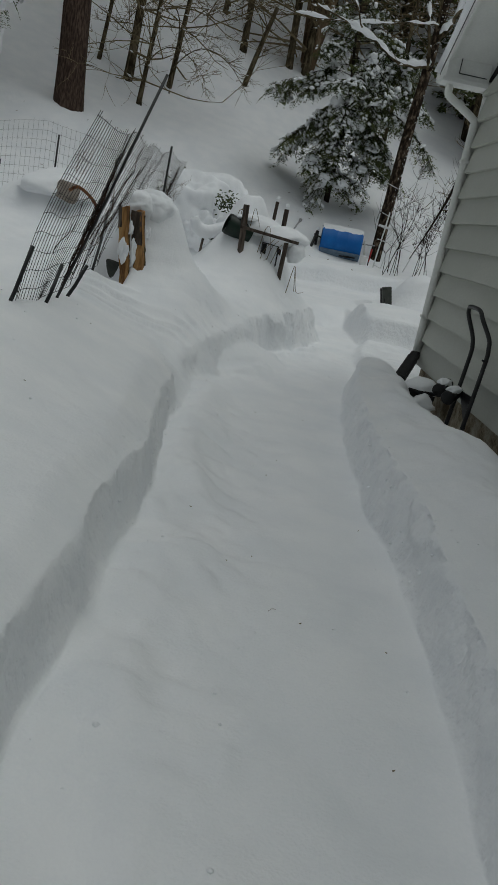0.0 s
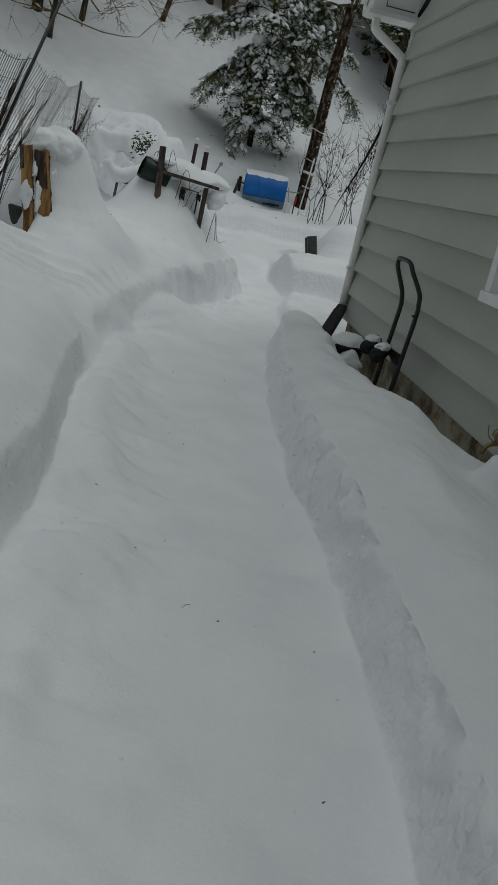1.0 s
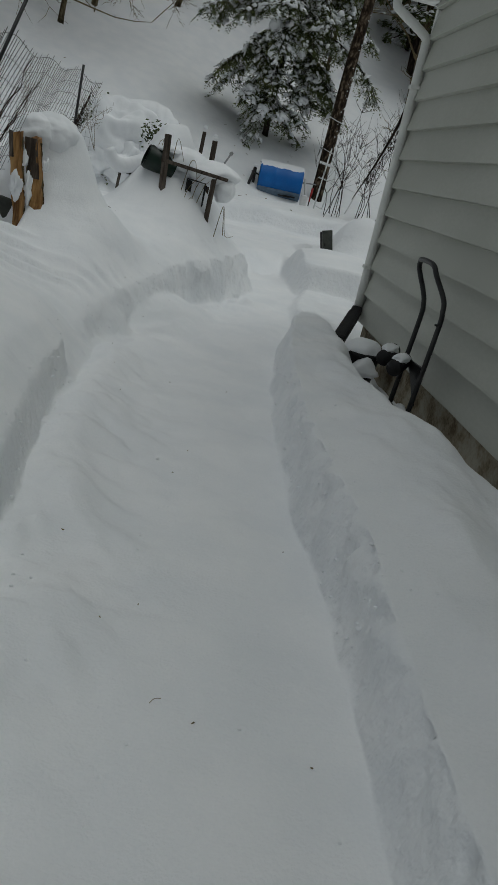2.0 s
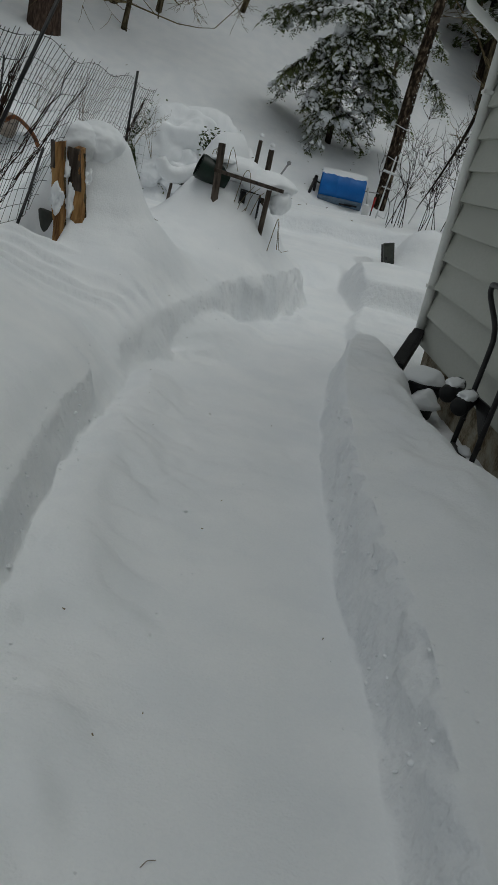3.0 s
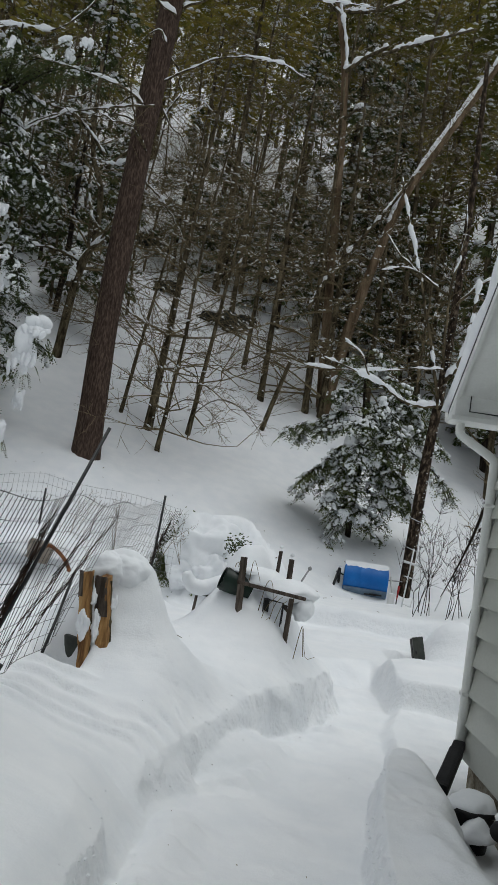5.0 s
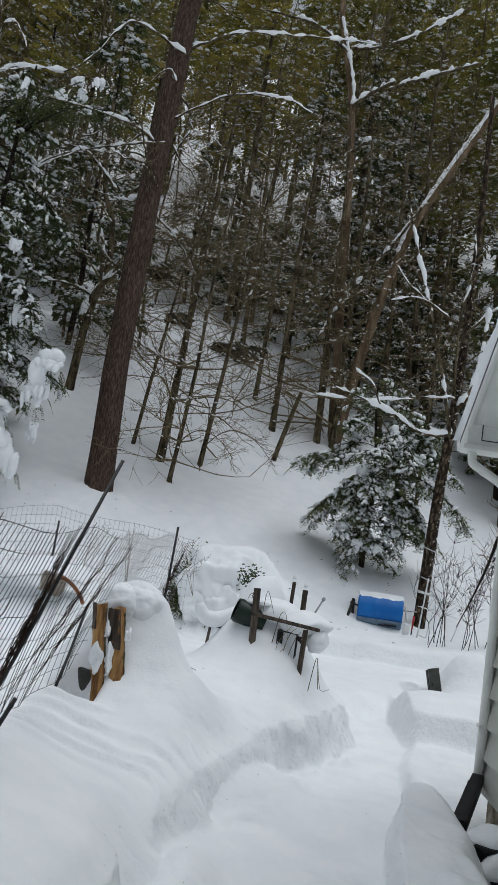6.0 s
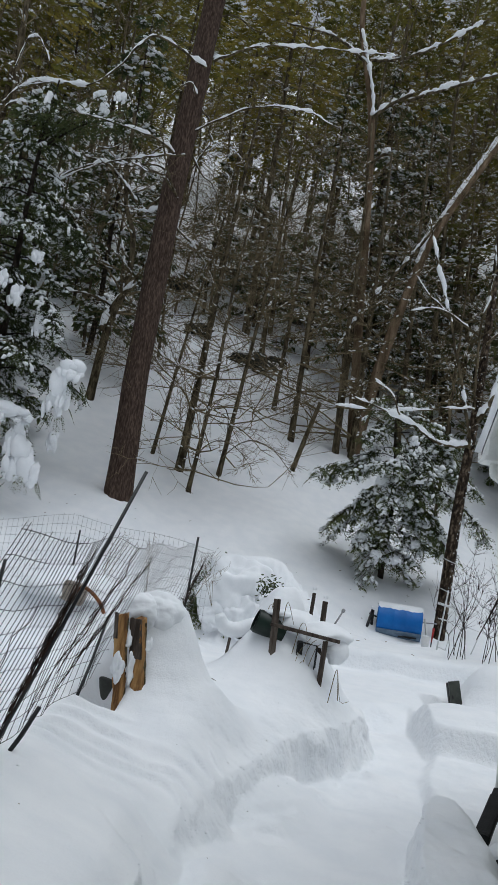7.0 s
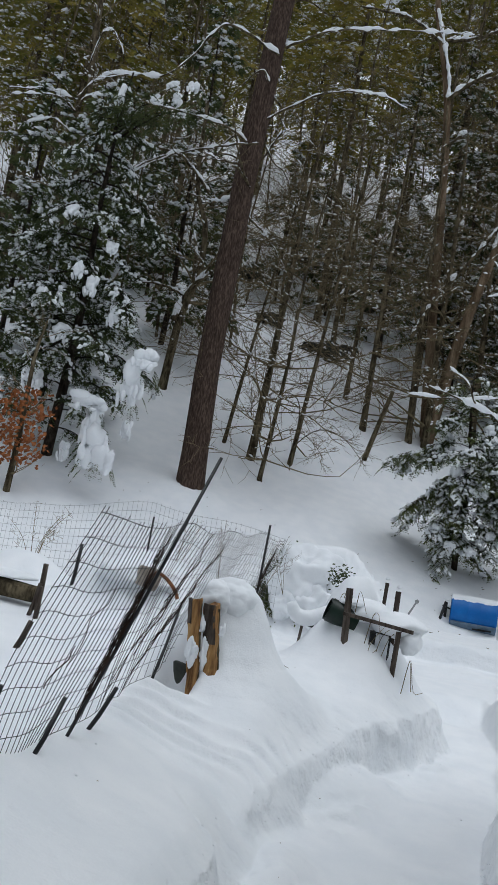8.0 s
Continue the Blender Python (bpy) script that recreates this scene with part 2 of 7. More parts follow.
def value_noise(x, y):
    xi, yi = np.floor(x), np.floor(y)
    fx, fy = x - xi, y - yi
    fx, fy = fx * fx * (3 - 2 * fx), fy * fy * (3 - 2 * fy)
    i, j = xi.astype(int) % 64, yi.astype(int) % 64
    i2, j2 = (i + 1) % 64, (j + 1) % 64
    return (TABLE[i, j] * (1 - fx) * (1 - fy) + TABLE[i2, j] * fx * (1 - fy) + TABLE[i, j2] * (1 - fx) * fy + TABLE[i2, j2] * fx * fy) * 2 - 1


def fbm(x, y, octaves=3):
    total, amp = 0, 1.0
    for k in range(octaves):
        total = total + amp * value_noise(x * 2 ** k + 17.3 * k, y * 2 ** k + 5.1 * k)
        amp *= 0.5
    return total


def ss(a, b, v):
    t = np.clip((v - a) / (b - a), 0, 1)
    return t * t * (3 - 2 * t)


def mound(x, y, cx, cy, rx, ry, power=2.0):
    r = ((np.abs(x - cx) / rx) ** 2 + (np.abs(y - cy) / ry) ** 2) ** 0.5
    return np.exp(-np.power(r, power))


def smax(a, b, k):
    h = np.clip(0.5 + 0.5 * (a - b) / k, 0, 1)
    return b * (1 - h) + a * h + k * h * (1 - h)


def smin(a, b, k):
    return -smax(-a, -b, k)


FLOOR = 0.36
LEFT_Y = (-6, 0.75, 1.5, 2.7, 4.0, 4.9, 5.21, 5.55, 6.3, 6.9, 7.4, 7.8, 8.3, 8.8, 9.3, 10.0, 11.0, 12.5)
LEFT_X = (-0.40, -0.34, -0.27, -0.22, -0.22, -0.20, -0.14, -0.03, 0.14, 0.34, 0.62, 0.86, 1.00, 1.03, 0.90, 0.2, -1.5, -4.0)
LOBE_Y = (-6, 3.9, 4.1, 4.23, 4.47, 4.68, 5.0, 5.6)  # rounded end of the first bank
LOBE_X = (0.0, 0.0, -0.03, -0.13, -0.28, -0.50, -1.0, -2.2)
RIGHT_Y = (-6, 0.6, 1.5, 2.4, 3.0, 3.7, 4.8, 5.7, 6.3)
RIGHT_X = (0.72, 0.75, 0.81, 0.82, 0.805, 0.82, 0.91, 1.03, 1.16)


def height(x, y):
    x, y = np.asarray(x, float), np.asarray(y, float)
    rag = 0.022 * fbm(x * 2.3, y * 2.3, 2) + 0.004 * fbm(x * 11, y * 11, 2)
    wide = 0.02 * fbm(x * 0.9, y * 0.9, 2)
    # hill behind the garden
    xc = np.clip(x, -9, 7)
    hill = 2.94 + 0.50 * (y - 17.7) - 0.26 * (xc + 4.23) + 0.0045 * np.clip(y - 17.7, 0, 30) ** 2 + 0.22 * np.clip(y - 47.7, 0, 200)
    hill = hill + 0.25 * fbm(x * 0.22, y * 0.22, 3)
    # open yard behind the banks
    yard = 0.63 + 0.12 * ss(11.5, 15.5, y) + 0.30 * ss(13.20, 13.31, y + 0.10 * fbm(x * 0.9, y * 0.9, 2)) + 0.05 * ss(12.1, 12.25, y + 0.3 * x - 0.4 + 0.2 * fbm(x, y, 2)) + 0.05 * fbm(x * 0.5, y * 0.5, 2) + 0.25 * ss(2.5, 6.0, x) * ss(8, 12, y)
    # garden side
    dl = np.interp(y, LEFT_Y, LEFT_X) - x + rag
    slope_fix = 0.89 + 0.11 * (1 - ss(5.0, 5.6, y) * (1 - ss(8.0, 8.4, y)))
    dl = dl * slope_fix
    garden = 0.64 + 0.09 * ss(4.9, 6.2, y) + 0.14 * ss(6.0, 7.6, y) + 0.11 * ss(0.25, 0.95, dl) * ss(4.6, 7.2, y) * (1 - ss(9.0, 11.5, y)) + wide
    ridge = np.interp(y, (3.0, 4.5, 6.0, 8.0), (-1.06, -1.06, -1.16, -1.20)) - x + 0.6 * rag  # snow caught behind the leaning fence
    climb = np.clip(1.03 + ridge / np.interp(y, (0, 3.2, 4.5, 5.4, 6.2), (0.95, 0.92, 0.86, 0.55, 0.36)), 0, 1.2)
    garden = garden + (0.31 + 0.06 * (1 - ss(3.2, 4.2, y)) - 0.13 * ss(4.3, 5.3, y)) * smin(climb ** 1.25, 1.0, 0.25) * ss(0.4, 3.0, y) * (1 - ss(9.5, 12, y))
    garden = garden + (yard - garden) * ss(9.6, 11.6, y - 0.35 * np.clip(-x, 0, 3))
    # terraced drift edges nested round the end of the first bank
    east_of = x + 0.42
    ring = np.hypot(2.5 * np.clip(east_of, 0, 3) + 0.15 * np.clip(east_of, -3, 0), y - 4.35) + 0.07 * fbm(x * 2.1, y * 2.1, 2) 
    step = np.mod(ring / 0.19, 1.0)
    drift = ss(0.0, 0.26, step) - step
    garden = garden + (0.075 + 0.03 * fbm(x * 1.5, y * 1.5, 2)) * drift * ss(4.1, 4.5, y) * (1 - ss(5.9, 6.3, y)) * ss(0.45, 0.7, ring) * (1 - ss(1.55, 1.85, ring)) * ss(0.04, 0.26, dl) * (1 - ss(1.0, 1.4, dl))
    # house side
    dr = x - np.interp(y, RIGHT_Y, RIGHT_X) + 0.35 * rag
    dr = smin(dr, 6.42 - y + rag, 0.10)
    bank = 0.655 + 0.02 * ss(0.95, 1.2, x) * (1 - ss(4.6, 5.6, y)) + 0.05 * mound(x, y, 1.30, 2.75, 0.35, 0.7) - (0.25 + 0.05 * ss(3.8, 4.3, y)) * ss(1.34, 1.62, x + 0.5 * rag + 0.09 * ss(3.25, 3.7, y) * (1 - ss(4.7, 5.3, y))) * ss(2.6, 3.15, y + 0.6 * (x - 1.6)) + 0.020 * fbm(x * 6 + 4, y * 3.0 + x * 2, 3) * ss(0.9, 1.1, x) + wide
    bank = bank - 0.06 * mound(x, y, 1.72, 2.98, 0.22, 0.10) - 0.07 * mound(x, y, 1.48, 2.32, 0.22, 0.35) + 0.13 * mound(x, y, 1.50, 2.44, 0.07, 0.07, 3.0) + 0.09 * mound(x, y, 1.60, 3.22, 0.18, 0.22)
    # block beside the gap
    db = smin(x - 1.545 - 0.03 * np.clip(y - 9.3, 0, 3) + 0.4 * rag, y - 8.56 - 0.04 * (x - 1.5) + 0.5 * rag, 0.22)
    block = 0.80 + 0.07 * ss(8.7, 9.3, y) - 0.08 * ss(9.6, 10.2, y) + 0.5 * wide
    block = block + 0.40 * mound(x, y, 2.50, 10.56, 0.33, 0.28, 3.0) + 0.18 * mound(x, y, 2.95, 10.6, 0.5, 0.4)
    block = block + (yard - block) * np.where(x < 1.9, ss(9.7, 10.6, y), ss(10.6, 12.2, y))
    # shovelled floor
    floor = FLOOR + 0.05 * ss(7.0, 8.6, y) + 0.02 * fbm(x * 1.7, y * 1.7, 3) + 0.009 * fbm(x * 3.1, y * 3.1, 2) + 0.010 * fbm(x * 5.5 + 3, y * 4.0, 3) + 0.028 * fbm(x * 5.5, y * 5.5, 3) * ss(0.45, 0.0, x) * (1 - ss(4.2, 5.2, y)) + 0.05 * ss(0.25, -0.15, x) * ss(0.5, 2.0, y) * (1 - ss(4.5, 6, y))
    floor = floor + (0.10 + 0.02 * fbm(x * 5, y * 5, 2)) * ss(1.30, 1.42, x + rag - 0.2 * np.clip(y - 7.4, 0, 2)) * ss(5.8, 6.5, y) * (1 - ss(8.3, 9.0, y)) + (yard - floor) * ss(9.75, 10.55, y - 0.9 * np.clip(x - 1.15, -3, 1.5) + 0.2 * fbm(x * 1.5, y * 1.5, 2))
    ledge = 0.07 * ss(0.24, 0.0, np.abs(dl + 0.12)) * ss(2.2, 3.0, y) * (1 - ss(4.6, 5.2, y))
    z = floor + ledge
    crown = lambda d: ss(-0.02, 0.085, d) * 0.86 + 0.14 * ss(0.0, 0.4, d)
    edge = lambda d: ss(-0.02, 0.07, d) * 0.76 + 0.24 * ss(0.02, 0.22, d)
    lobe = smin(dl, np.interp(y, LOBE_Y, LOBE_X) + np.interp(y, LEFT_Y, LEFT_X) - x + rag, 0.05)
    slide = ss(3.7, 4.0, y) * (1 - ss(5.3, 5.9, y))
    z = np.maximum(z, floor + (garden - 0.015 - floor) * ss(-0.14, 0.34, dl) * slide)
    z = np.maximum(z, floor + (garden - floor) * np.where(y < 5.6, edge(lobe), 0))
    # the second bank rises out of the trough and ends in a corner
    spread = np.interp(y, (4.5, 5.6, 7.4, 8.1), (0.09, 0.07, 0.06, 0.05))
    ragged = dl + 0.035 * fbm(x * 4.5, y * 4.5, 3) * ss(0.25, 0.0, dl)
    soft_edge = (ss(-spread, 0.11, ragged) * 0.72 + 0.28 * ss(0.0, 0.36, dl)) * ss(4.50, 4.95, y + 0.3 * dl)
    z = np.maximum(z, floor + (garden - floor) * np.where(y > 4.3, soft_edge, 0))
    z = z + 0.06 * ss(0.22, 0.0, np.abs(dl + 0.17)) * ss(5.2, 5.7, y) * (1 - ss(7.4, 8.0, y)) * np.clip(0.3 + 1.3 * fbm(x * 5, y * 5, 2), 0, 1.3)
    z = np.maximum(z, floor + (bank - floor) * (ss(-0.015, 0.07, dr) * (0.86 - 0.10 * ss(2.4, 1.4, y)) + (0.14 + 0.10 * ss(2.4, 1.4, y)) * ss(0.0, 0.35, dr)))
    z = np.maximum(z, floor + (block - floor) * crown(db))
    # drifts and covered heaps in the garden
    lump = 0.05 * fbm(x * 4, y * 4, 2)
    pile_r = np.hypot(x + 0.86 + lump, (y - 6.42) / np.where(y < 6.42, 0.70, 0.9))
    pile = np.interp(pile_r, (0, 0.10, 0.18, 0.23, 0.265, 0.30, 0.38, 0.49, 0.62, 0.78, 0.98, 1.25, 1.7), (1.65, 1.635, 1.595, 1.54, 1.46, 1.38, 1.22, 1.08, 0.98, 0.90, 0.84, 0.76, 0.45)) + 0.25 * lump - 0.3 * ss(0.45, 0.0, dl)
    z = smax(z, pile, 0.05)
    inland = ss(0.10, 0.55, dl)
    z = z + inland * (0.66 * mound(x + lump, y, -0.02, 8.52, 0.28, 0.33, 2.3) + 0.22 * mound(x, y, 0.42, 8.45, 0.34, 0.28, 4.0) + 0.30 * mound(x, y, 0.16, 8.0, 0.50, 0.46, 2.2) + 0.26 * mound(x, y, -0.14, 8.15, 0.30, 0.30, 2.2) + 0.10 * mound(x, y, 0.42, 7.72, 0.22, 0.22))
    z = z + 0.52 * mound(x + lump, y + lump, -1.98, 8.05, 0.58, 0.5, 2.5) + 0.3 * mound(x, y, -3.6, 8.9, 0.5, 0.4, 3.0)
    lump = lump + 0.03 * fbm(x * 9, y * 9, 2)
    z = z + 1.10 * mound(x + 2 * lump, y + lump, -0.90, 13.9, 0.80, 0.6, 3.0) + 0.65 * mound(x + lump, y, 0.0, 13.6, 0.55, 0.5, 2.5)
    z = z - 0.46 * mound(x, y, -1.07, 5.97, 0.13, 0.15, 3.0) - 0.10 * mound(x, y, 2.08, 10.1, 0.16, 0.22) - 0.20 * mound(x, y, 2.0, 16.55, 0.85, 0.5)
    z = smax(z, hill, 0.5) + 0.21 * mound(x, y, -4.2, 17.85, 0.75, 0.55)
    return z + 0.0025 * fbm(x * 7, y * 7, 2)


def gz(x, y):
    return float(height(np.array([x]), np.array([y]))[0])


def grid_lines(stops):
    """Coordinates from (start, step) pairs, ending at the last start."""
    out = []
    for (a, step), (b, _) in zip(stops, stops[1:]):
        n = max(1, round((b - a) / step))
        out += [a + (b - a) * k / n for k in range(n)]
    return np.array(out + [stops[-1][0]])


def build_ground():
    xs = grid_lines([(-600, 150), (-150, 30), (-60, 4), (-20, 0.8), (-8, 0.25), (-3.2, 0.06), (-1.2, 0.02), (-0.42, 0.008), (-0.12, 0.016), (0.70, 0.0045), (0.95, 0.0075), (1.20, 0.020), (1.75, 0.04), (2.6, 0.12), (5, 0.4), (12, 1.0), (30, 6), (60, 30), (150, 150), (600, 1)])
    ys = grid_lines([(-600, 150), (-150, 30), (-30, 4), (-6, 0.5), (-1.5, 0.06), (0.6, 0.022), (4.0, 0.013), (8.4, 0.024), (9.0, 0.05), (14.6, 0.15), (20, 0.35), (40, 1.0), (70, 4), (130, 30), (220, 100), (600, 1)])
    gx, gy = np.meshgrid(xs, ys)
    z = height(gx.ravel(), gy.ravel())
    nx, ny = len(xs), len(ys)
    zz = z.reshape(ny, nx)
    slope = np.hypot(np.gradient(zz, ys, axis=0), np.gradient(zz, xs, axis=1)).ravel()
    face = ss(0.9, 2.2, slope) * (z < 0.85 + 0.2 * (gy.ravel() > 7)) * (gy.ravel() < 11) * (gx.ravel() < 3)
    px, py = gx.ravel(), gy.ravel()
    along_face = px + py
    band = 0.35 + 0.65 * ss(0.44, 0.56, z)
    chunk = 0.009 * fbm(along_face * 3.0, z * 5.0 + 3, 2) + band * np.where(py > 4.3, 0.014, np.where(px < 0.2, 0.008, 0.022)) * fbm(along_face * np.where(py > 4.3, 8.0, 20.0), z * 11.0, 2)
    verts = np.column_stack([px + face * chunk, py - face * 0.7 * chunk, z + face * 0.008 * fbm(px * 9, py * 9, 2)])
    i = np.arange(nx * ny).reshape(ny, nx)
    quads = np.column_stack([i[:-1, :-1].ravel(), i[:-1, 1:].ravel(), i[1:, 1:].ravel(), i[1:, :-1].ravel()])
    me = bpy.data.meshes.new("ground")
    me.vertices.add(len(verts))
    me.vertices.foreach_set("co", verts.ravel())
    me.loops.add(quads.size)
    me.loops.foreach_set("vertex_index", quads.ravel())
    me.polygons.add(len(quads))
    me.polygons.foreach_set("loop_start", np.arange(0, quads.size, 4))
    me.update(calc_edges=True)
    ob = mesh_object("ground", me, SNOW)
    tagged(ob, "deep white snow with a shovelled path and banks", "snow ground", kind="structure")


build_ground()

# ---- the house: gable wall with lapped siding, eave, downspout ----
WALL_X, CORNER_Y, BACK_Y = 1.70, 6.30, -3.70
RIDGE_Y = (CORNER_Y + BACK_Y) / 2
EAVE_Z, PITCH = 2.96, 0.60
WIN_LO, WIN_HI = (2.62, 1.31), (3.46, 2.47)


def rake_z(y):
    return EAVE_Z + PITCH * (CORNER_Y - abs(y - RIDGE_Y) - RIDGE_Y)


def siding_board(parent, z, y0, y1, cut):
    t = 0.2032
    zt = z + t + 0.012
    prof = [(WALL_X + 0.004, z - 0.004), (WALL_X - 0.020, z), (WALL_X - 0.018, z + 0.014), (WALL_X + 0.024, zt), (WALL_X + 0.03, zt), (WALL_X + 0.03, z)]
    n = max(1, round((y1 - y0) / 0.6))
    verts, faces = [], []
    for i in range(n + 1):
        y = y0 + (y1 - y0) * i / n
        wave = 0.0016 * math.sin(y * 5.1 + z * 9) + 0.001 * math.sin(y * 13 + z * 3)
        for k, (px, pz) in enumerate(prof):
            yy = y
            if cut and pz > z + 0.1:
                yy = RIDGE_Y + (y - RIDGE_Y) * max(0.0, (abs(y1 - RIDGE_Y) - t / PITCH)) / max(abs(y1 - RIDGE_Y), 0.01)
            verts.append((px + (wave if k in (1, 2, 3) else 0), yy, pz + wave))
    m = len(prof)
    for i in range(n):
        for k in range(m):
            a, b = i * m + k, i * m + (k + 1) % m
            faces.append((a, a + m, b + m, b))
    faces.append(tuple(range(m)))
    faces.append(tuple(n * m + k for k in reversed(range(m))))
    return raw("siding_board", verts, faces, SIDING, parent, smooth=False)


def build_house():
    house = thing("house", "small house with pale grey lapped siding and a snowy roof", "house", (WALL_X + 3.5, RIDGE_Y, 0.2))
    # wall body with the window's opening through it
    bm = bmesh.new()
    x0, x1 = WALL_X + 0.03, WALL_X + 0.18
    (wy0, wz0), (wy1, wz1) = WIN_LO, WIN_HI
    for lo, hi in (((x0, BACK_Y, 0.64), (x1, wy0, EAVE_Z)), ((x0, wy1, 0.64), (x1, CORNER_Y, EAVE_Z)),
                   ((x0, wy0, 0.64), (x1, wy1, wz0)), ((x0, wy0, wz1), (x1, wy1, EAVE_Z))):
        box_bm(bm, lo, hi)
    box_bm(bm, (x1, CORNER_Y - 0.15, 0.64), (WALL_X + 7, CORNER_Y, EAVE_Z))
    box_bm(bm, (x1, BACK_Y, 0.64), (WALL_X + 7, BACK_Y + 0.15, EAVE_Z))
    box_bm(bm, (WALL_X + 6.85, BACK_Y + 0.15, 0.64), (WALL_X + 7, CORNER_Y - 0.15, EAVE_Z))
    g = [bm.verts.new(c) for c in ((x0, BACK_Y, EAVE_Z), (x0, CORNER_Y, EAVE_Z), (x0, RIDGE_Y, rake_z(RIDGE_Y)), (x1, BACK_Y, EAVE_Z), (x1, CORNER_Y, EAVE_Z), (x1, RIDGE_Y, rake_z(RIDGE_Y)))]
    bm.faces.new((g[0], g[2], g[1]))
    bm.faces.new((g[3], g[4], g[5]))
    part("wall", bm, SIDING, house, smooth=False)
    bm = bmesh.new()
    box_bm(bm, (WALL_X + 0.045, BACK_Y + 0.03, -0.3), (WALL_X + 6.95, CORNER_Y - 0.03, 0.638), 0.01)
    part("foundation", bm, CONCRETE, house, "stained concrete foundation", smooth=False)
    # siding, course by course
    for k in range(26):
        z = 0.65 + 0.2032 * k
        if z < EAVE_Z - 0.2032:
            if wz0 - 0.18 < z < wz1 + 0.04:
                siding_board(house, z, wy1 + 0.045, CORNER_Y - 0.02, False)
                siding_board(house, z, BACK_Y, wy0 - 0.045, False)
            else:
                siding_board(house, z, BACK_Y, CORNER_Y - 0.02, False)
        else:
            half = (CORNER_Y - RIDGE_Y) - max(0.0, z - EAVE_Z) / PITCH
            if half > 0.5:
                siding_board(house, z, RIDGE_Y - half, RIDGE_Y + half, True)
    box("corner_trim", (WALL_X - 0.006, CORNER_Y - 0.02, 0.64), (WALL_X + 0.03, CORNER_Y + 0.012, EAVE_Z), TRIM, house, 0.003)
    # window
    win = box("window", (WALL_X + 0.06, wy0 + 0.01, wz0 + 0.01), (WALL_X + 0.10, wy0 + 0.05, wz1 - 0.01), TRIM, house, 0.003)
    bm = bmesh.new()
    for lo, hi in (((WALL_X - 0.022, wy1 - 0.03, wz0), (WALL_X + 0.10, wy1 + 0.04, wz1 + 0.06)), ((WALL_X - 0.022, wy0 - 0.04, wz0), (WALL_X + 0.10, wy0 + 0.03, wz1 + 0.06)),
                   ((WALL_X - 0.022, wy0 + 0.03, wz1 - 0.01), (WALL_X + 0.10, wy1 - 0.03, wz1 + 0.06))):
        box_bm(bm, lo, hi, 0.004)
    part("window_frame", bm, TRIM, win, smooth=False)
    box("window_sill", (WALL_X - 0.045, wy0 - 0.04, wz0 - 0.055), (WALL_X + 0.10, wy1 + 0.03, wz0), TRIM, win, 0.006)
    bm = bmesh.new()
    mid = (wz0 + wz1) / 2
    for lo, hi in (((WALL_X + 0.02, wy1 - 0.075, wz0), (WALL_X + 0.05, wy1 - 0.032, wz1 - 0.012)), ((WALL_X + 0.02, wy0 + 0.032, wz0), (WALL_X + 0.05, wy0 + 0.075, wz1 - 0.012)),
                   ((WALL_X + 0.02, wy0 + 0.075, wz0), (WALL_X + 0.05, wy1 - 0.075, wz0 + 0.05)), ((WALL_X + 0.02, wy0 + 0.075, mid), (WALL_X + 0.05, wy1 - 0.075, mid + 0.04))):
        box_bm(bm, lo, hi, 0.003)
    part("sash", bm, TRIM, win, smooth=False)
    glass = bpy.data.materials.new("window_glass")
    glass.use_nodes = True
    b = glass.node_tree.nodes["Principled BSDF"]
    b.inputs["Base Color"].default_value = (0.9, 0.95, 0.95, 1)
    b.inputs["Roughness"].default_value = 0.02
    b.inputs["Transmission Weight"].default_value = 1.0
    for z0, z1 in ((wz0 + 0.05, mid), (mid + 0.04, wz1 - 0.012)):
        box("pane", (WALL_X + 0.033, wy0 + 0.075, z0), (WALL_X + 0.037, wy1 - 0.075, z1), glass, win, 0)
    box("curtain", (WALL_X + 0.14, wy0, wz0), (WALL_X + 0.15, wy1, wz1), WHITE_PLASTIC, win, 0)
    # roof
    over, out_y = WALL_X - 0.36, 0.15
    for sign in (1, -1):
        ye = CORNER_Y + out_y if sign > 0 else BACK_Y - out_y
        ze = rake_z(ye) + 0.15

        def sheet(name, x_a, x_b, low, high, mat, extra=0.0, round_edge=0.0, label=""):
            verts, faces = [], []
            span = abs(ye - RIDGE_Y) + extra
            rows = 24
            prof = [(x_a + round_edge, low), (x_b, low), (x_b, high), (x_a + round_edge * 1.3, high), (x_a + round_edge * 0.2, high - 0.3 * (high - low)), (x_a, low + 0.3 * (high - low))] if round_edge else [(x_a, low), (x_b, low), (x_b, high), (x_a, high)]
            m = len(prof)
            for i in range(rows + 1):
                y = RIDGE_Y + sign * span * i / rows
                edge = max(0.0, (i / rows - 0.93) / 0.07) if round_edge else 0.0
                for px, pz in prof:
                    wob = 0.02 * math.sin(i * 1.7 + px) if round_edge and pz > low else 0
                    verts.append((px + (0.015 * math.sin(i * 2.3) if round_edge and px < x_b else 0), y, rake_z(y) + low + (pz - low) * (1 - 0.55 * edge ** 2) + wob))
            for i in range(rows):
                for k in range(m):
                    a, b2 = i * m + k, i * m + (k + 1) % m
                    faces.append((a, b2, b2 + m, a + m) if sign > 0 else (a, a + m, b2 + m, b2))
            faces.append(tuple(range(m)))
            faces.append(tuple(rows * m + k for k in range(m)))
            return raw(name, verts, faces, mat, house, label, smooth=bool(round_edge))

        sheet("roof", over, WALL_X + 7.3, 0.16, 0.19, BLACK_PLASTIC, 0.03, label="dark shingle roof")
        sheet("rake_board", over, over + 0.025, 0.09, 0.155, TRIM)
        sheet("soffit", over + 0.025, WALL_X + 0.028, 0.115, 0.13, TRIM)
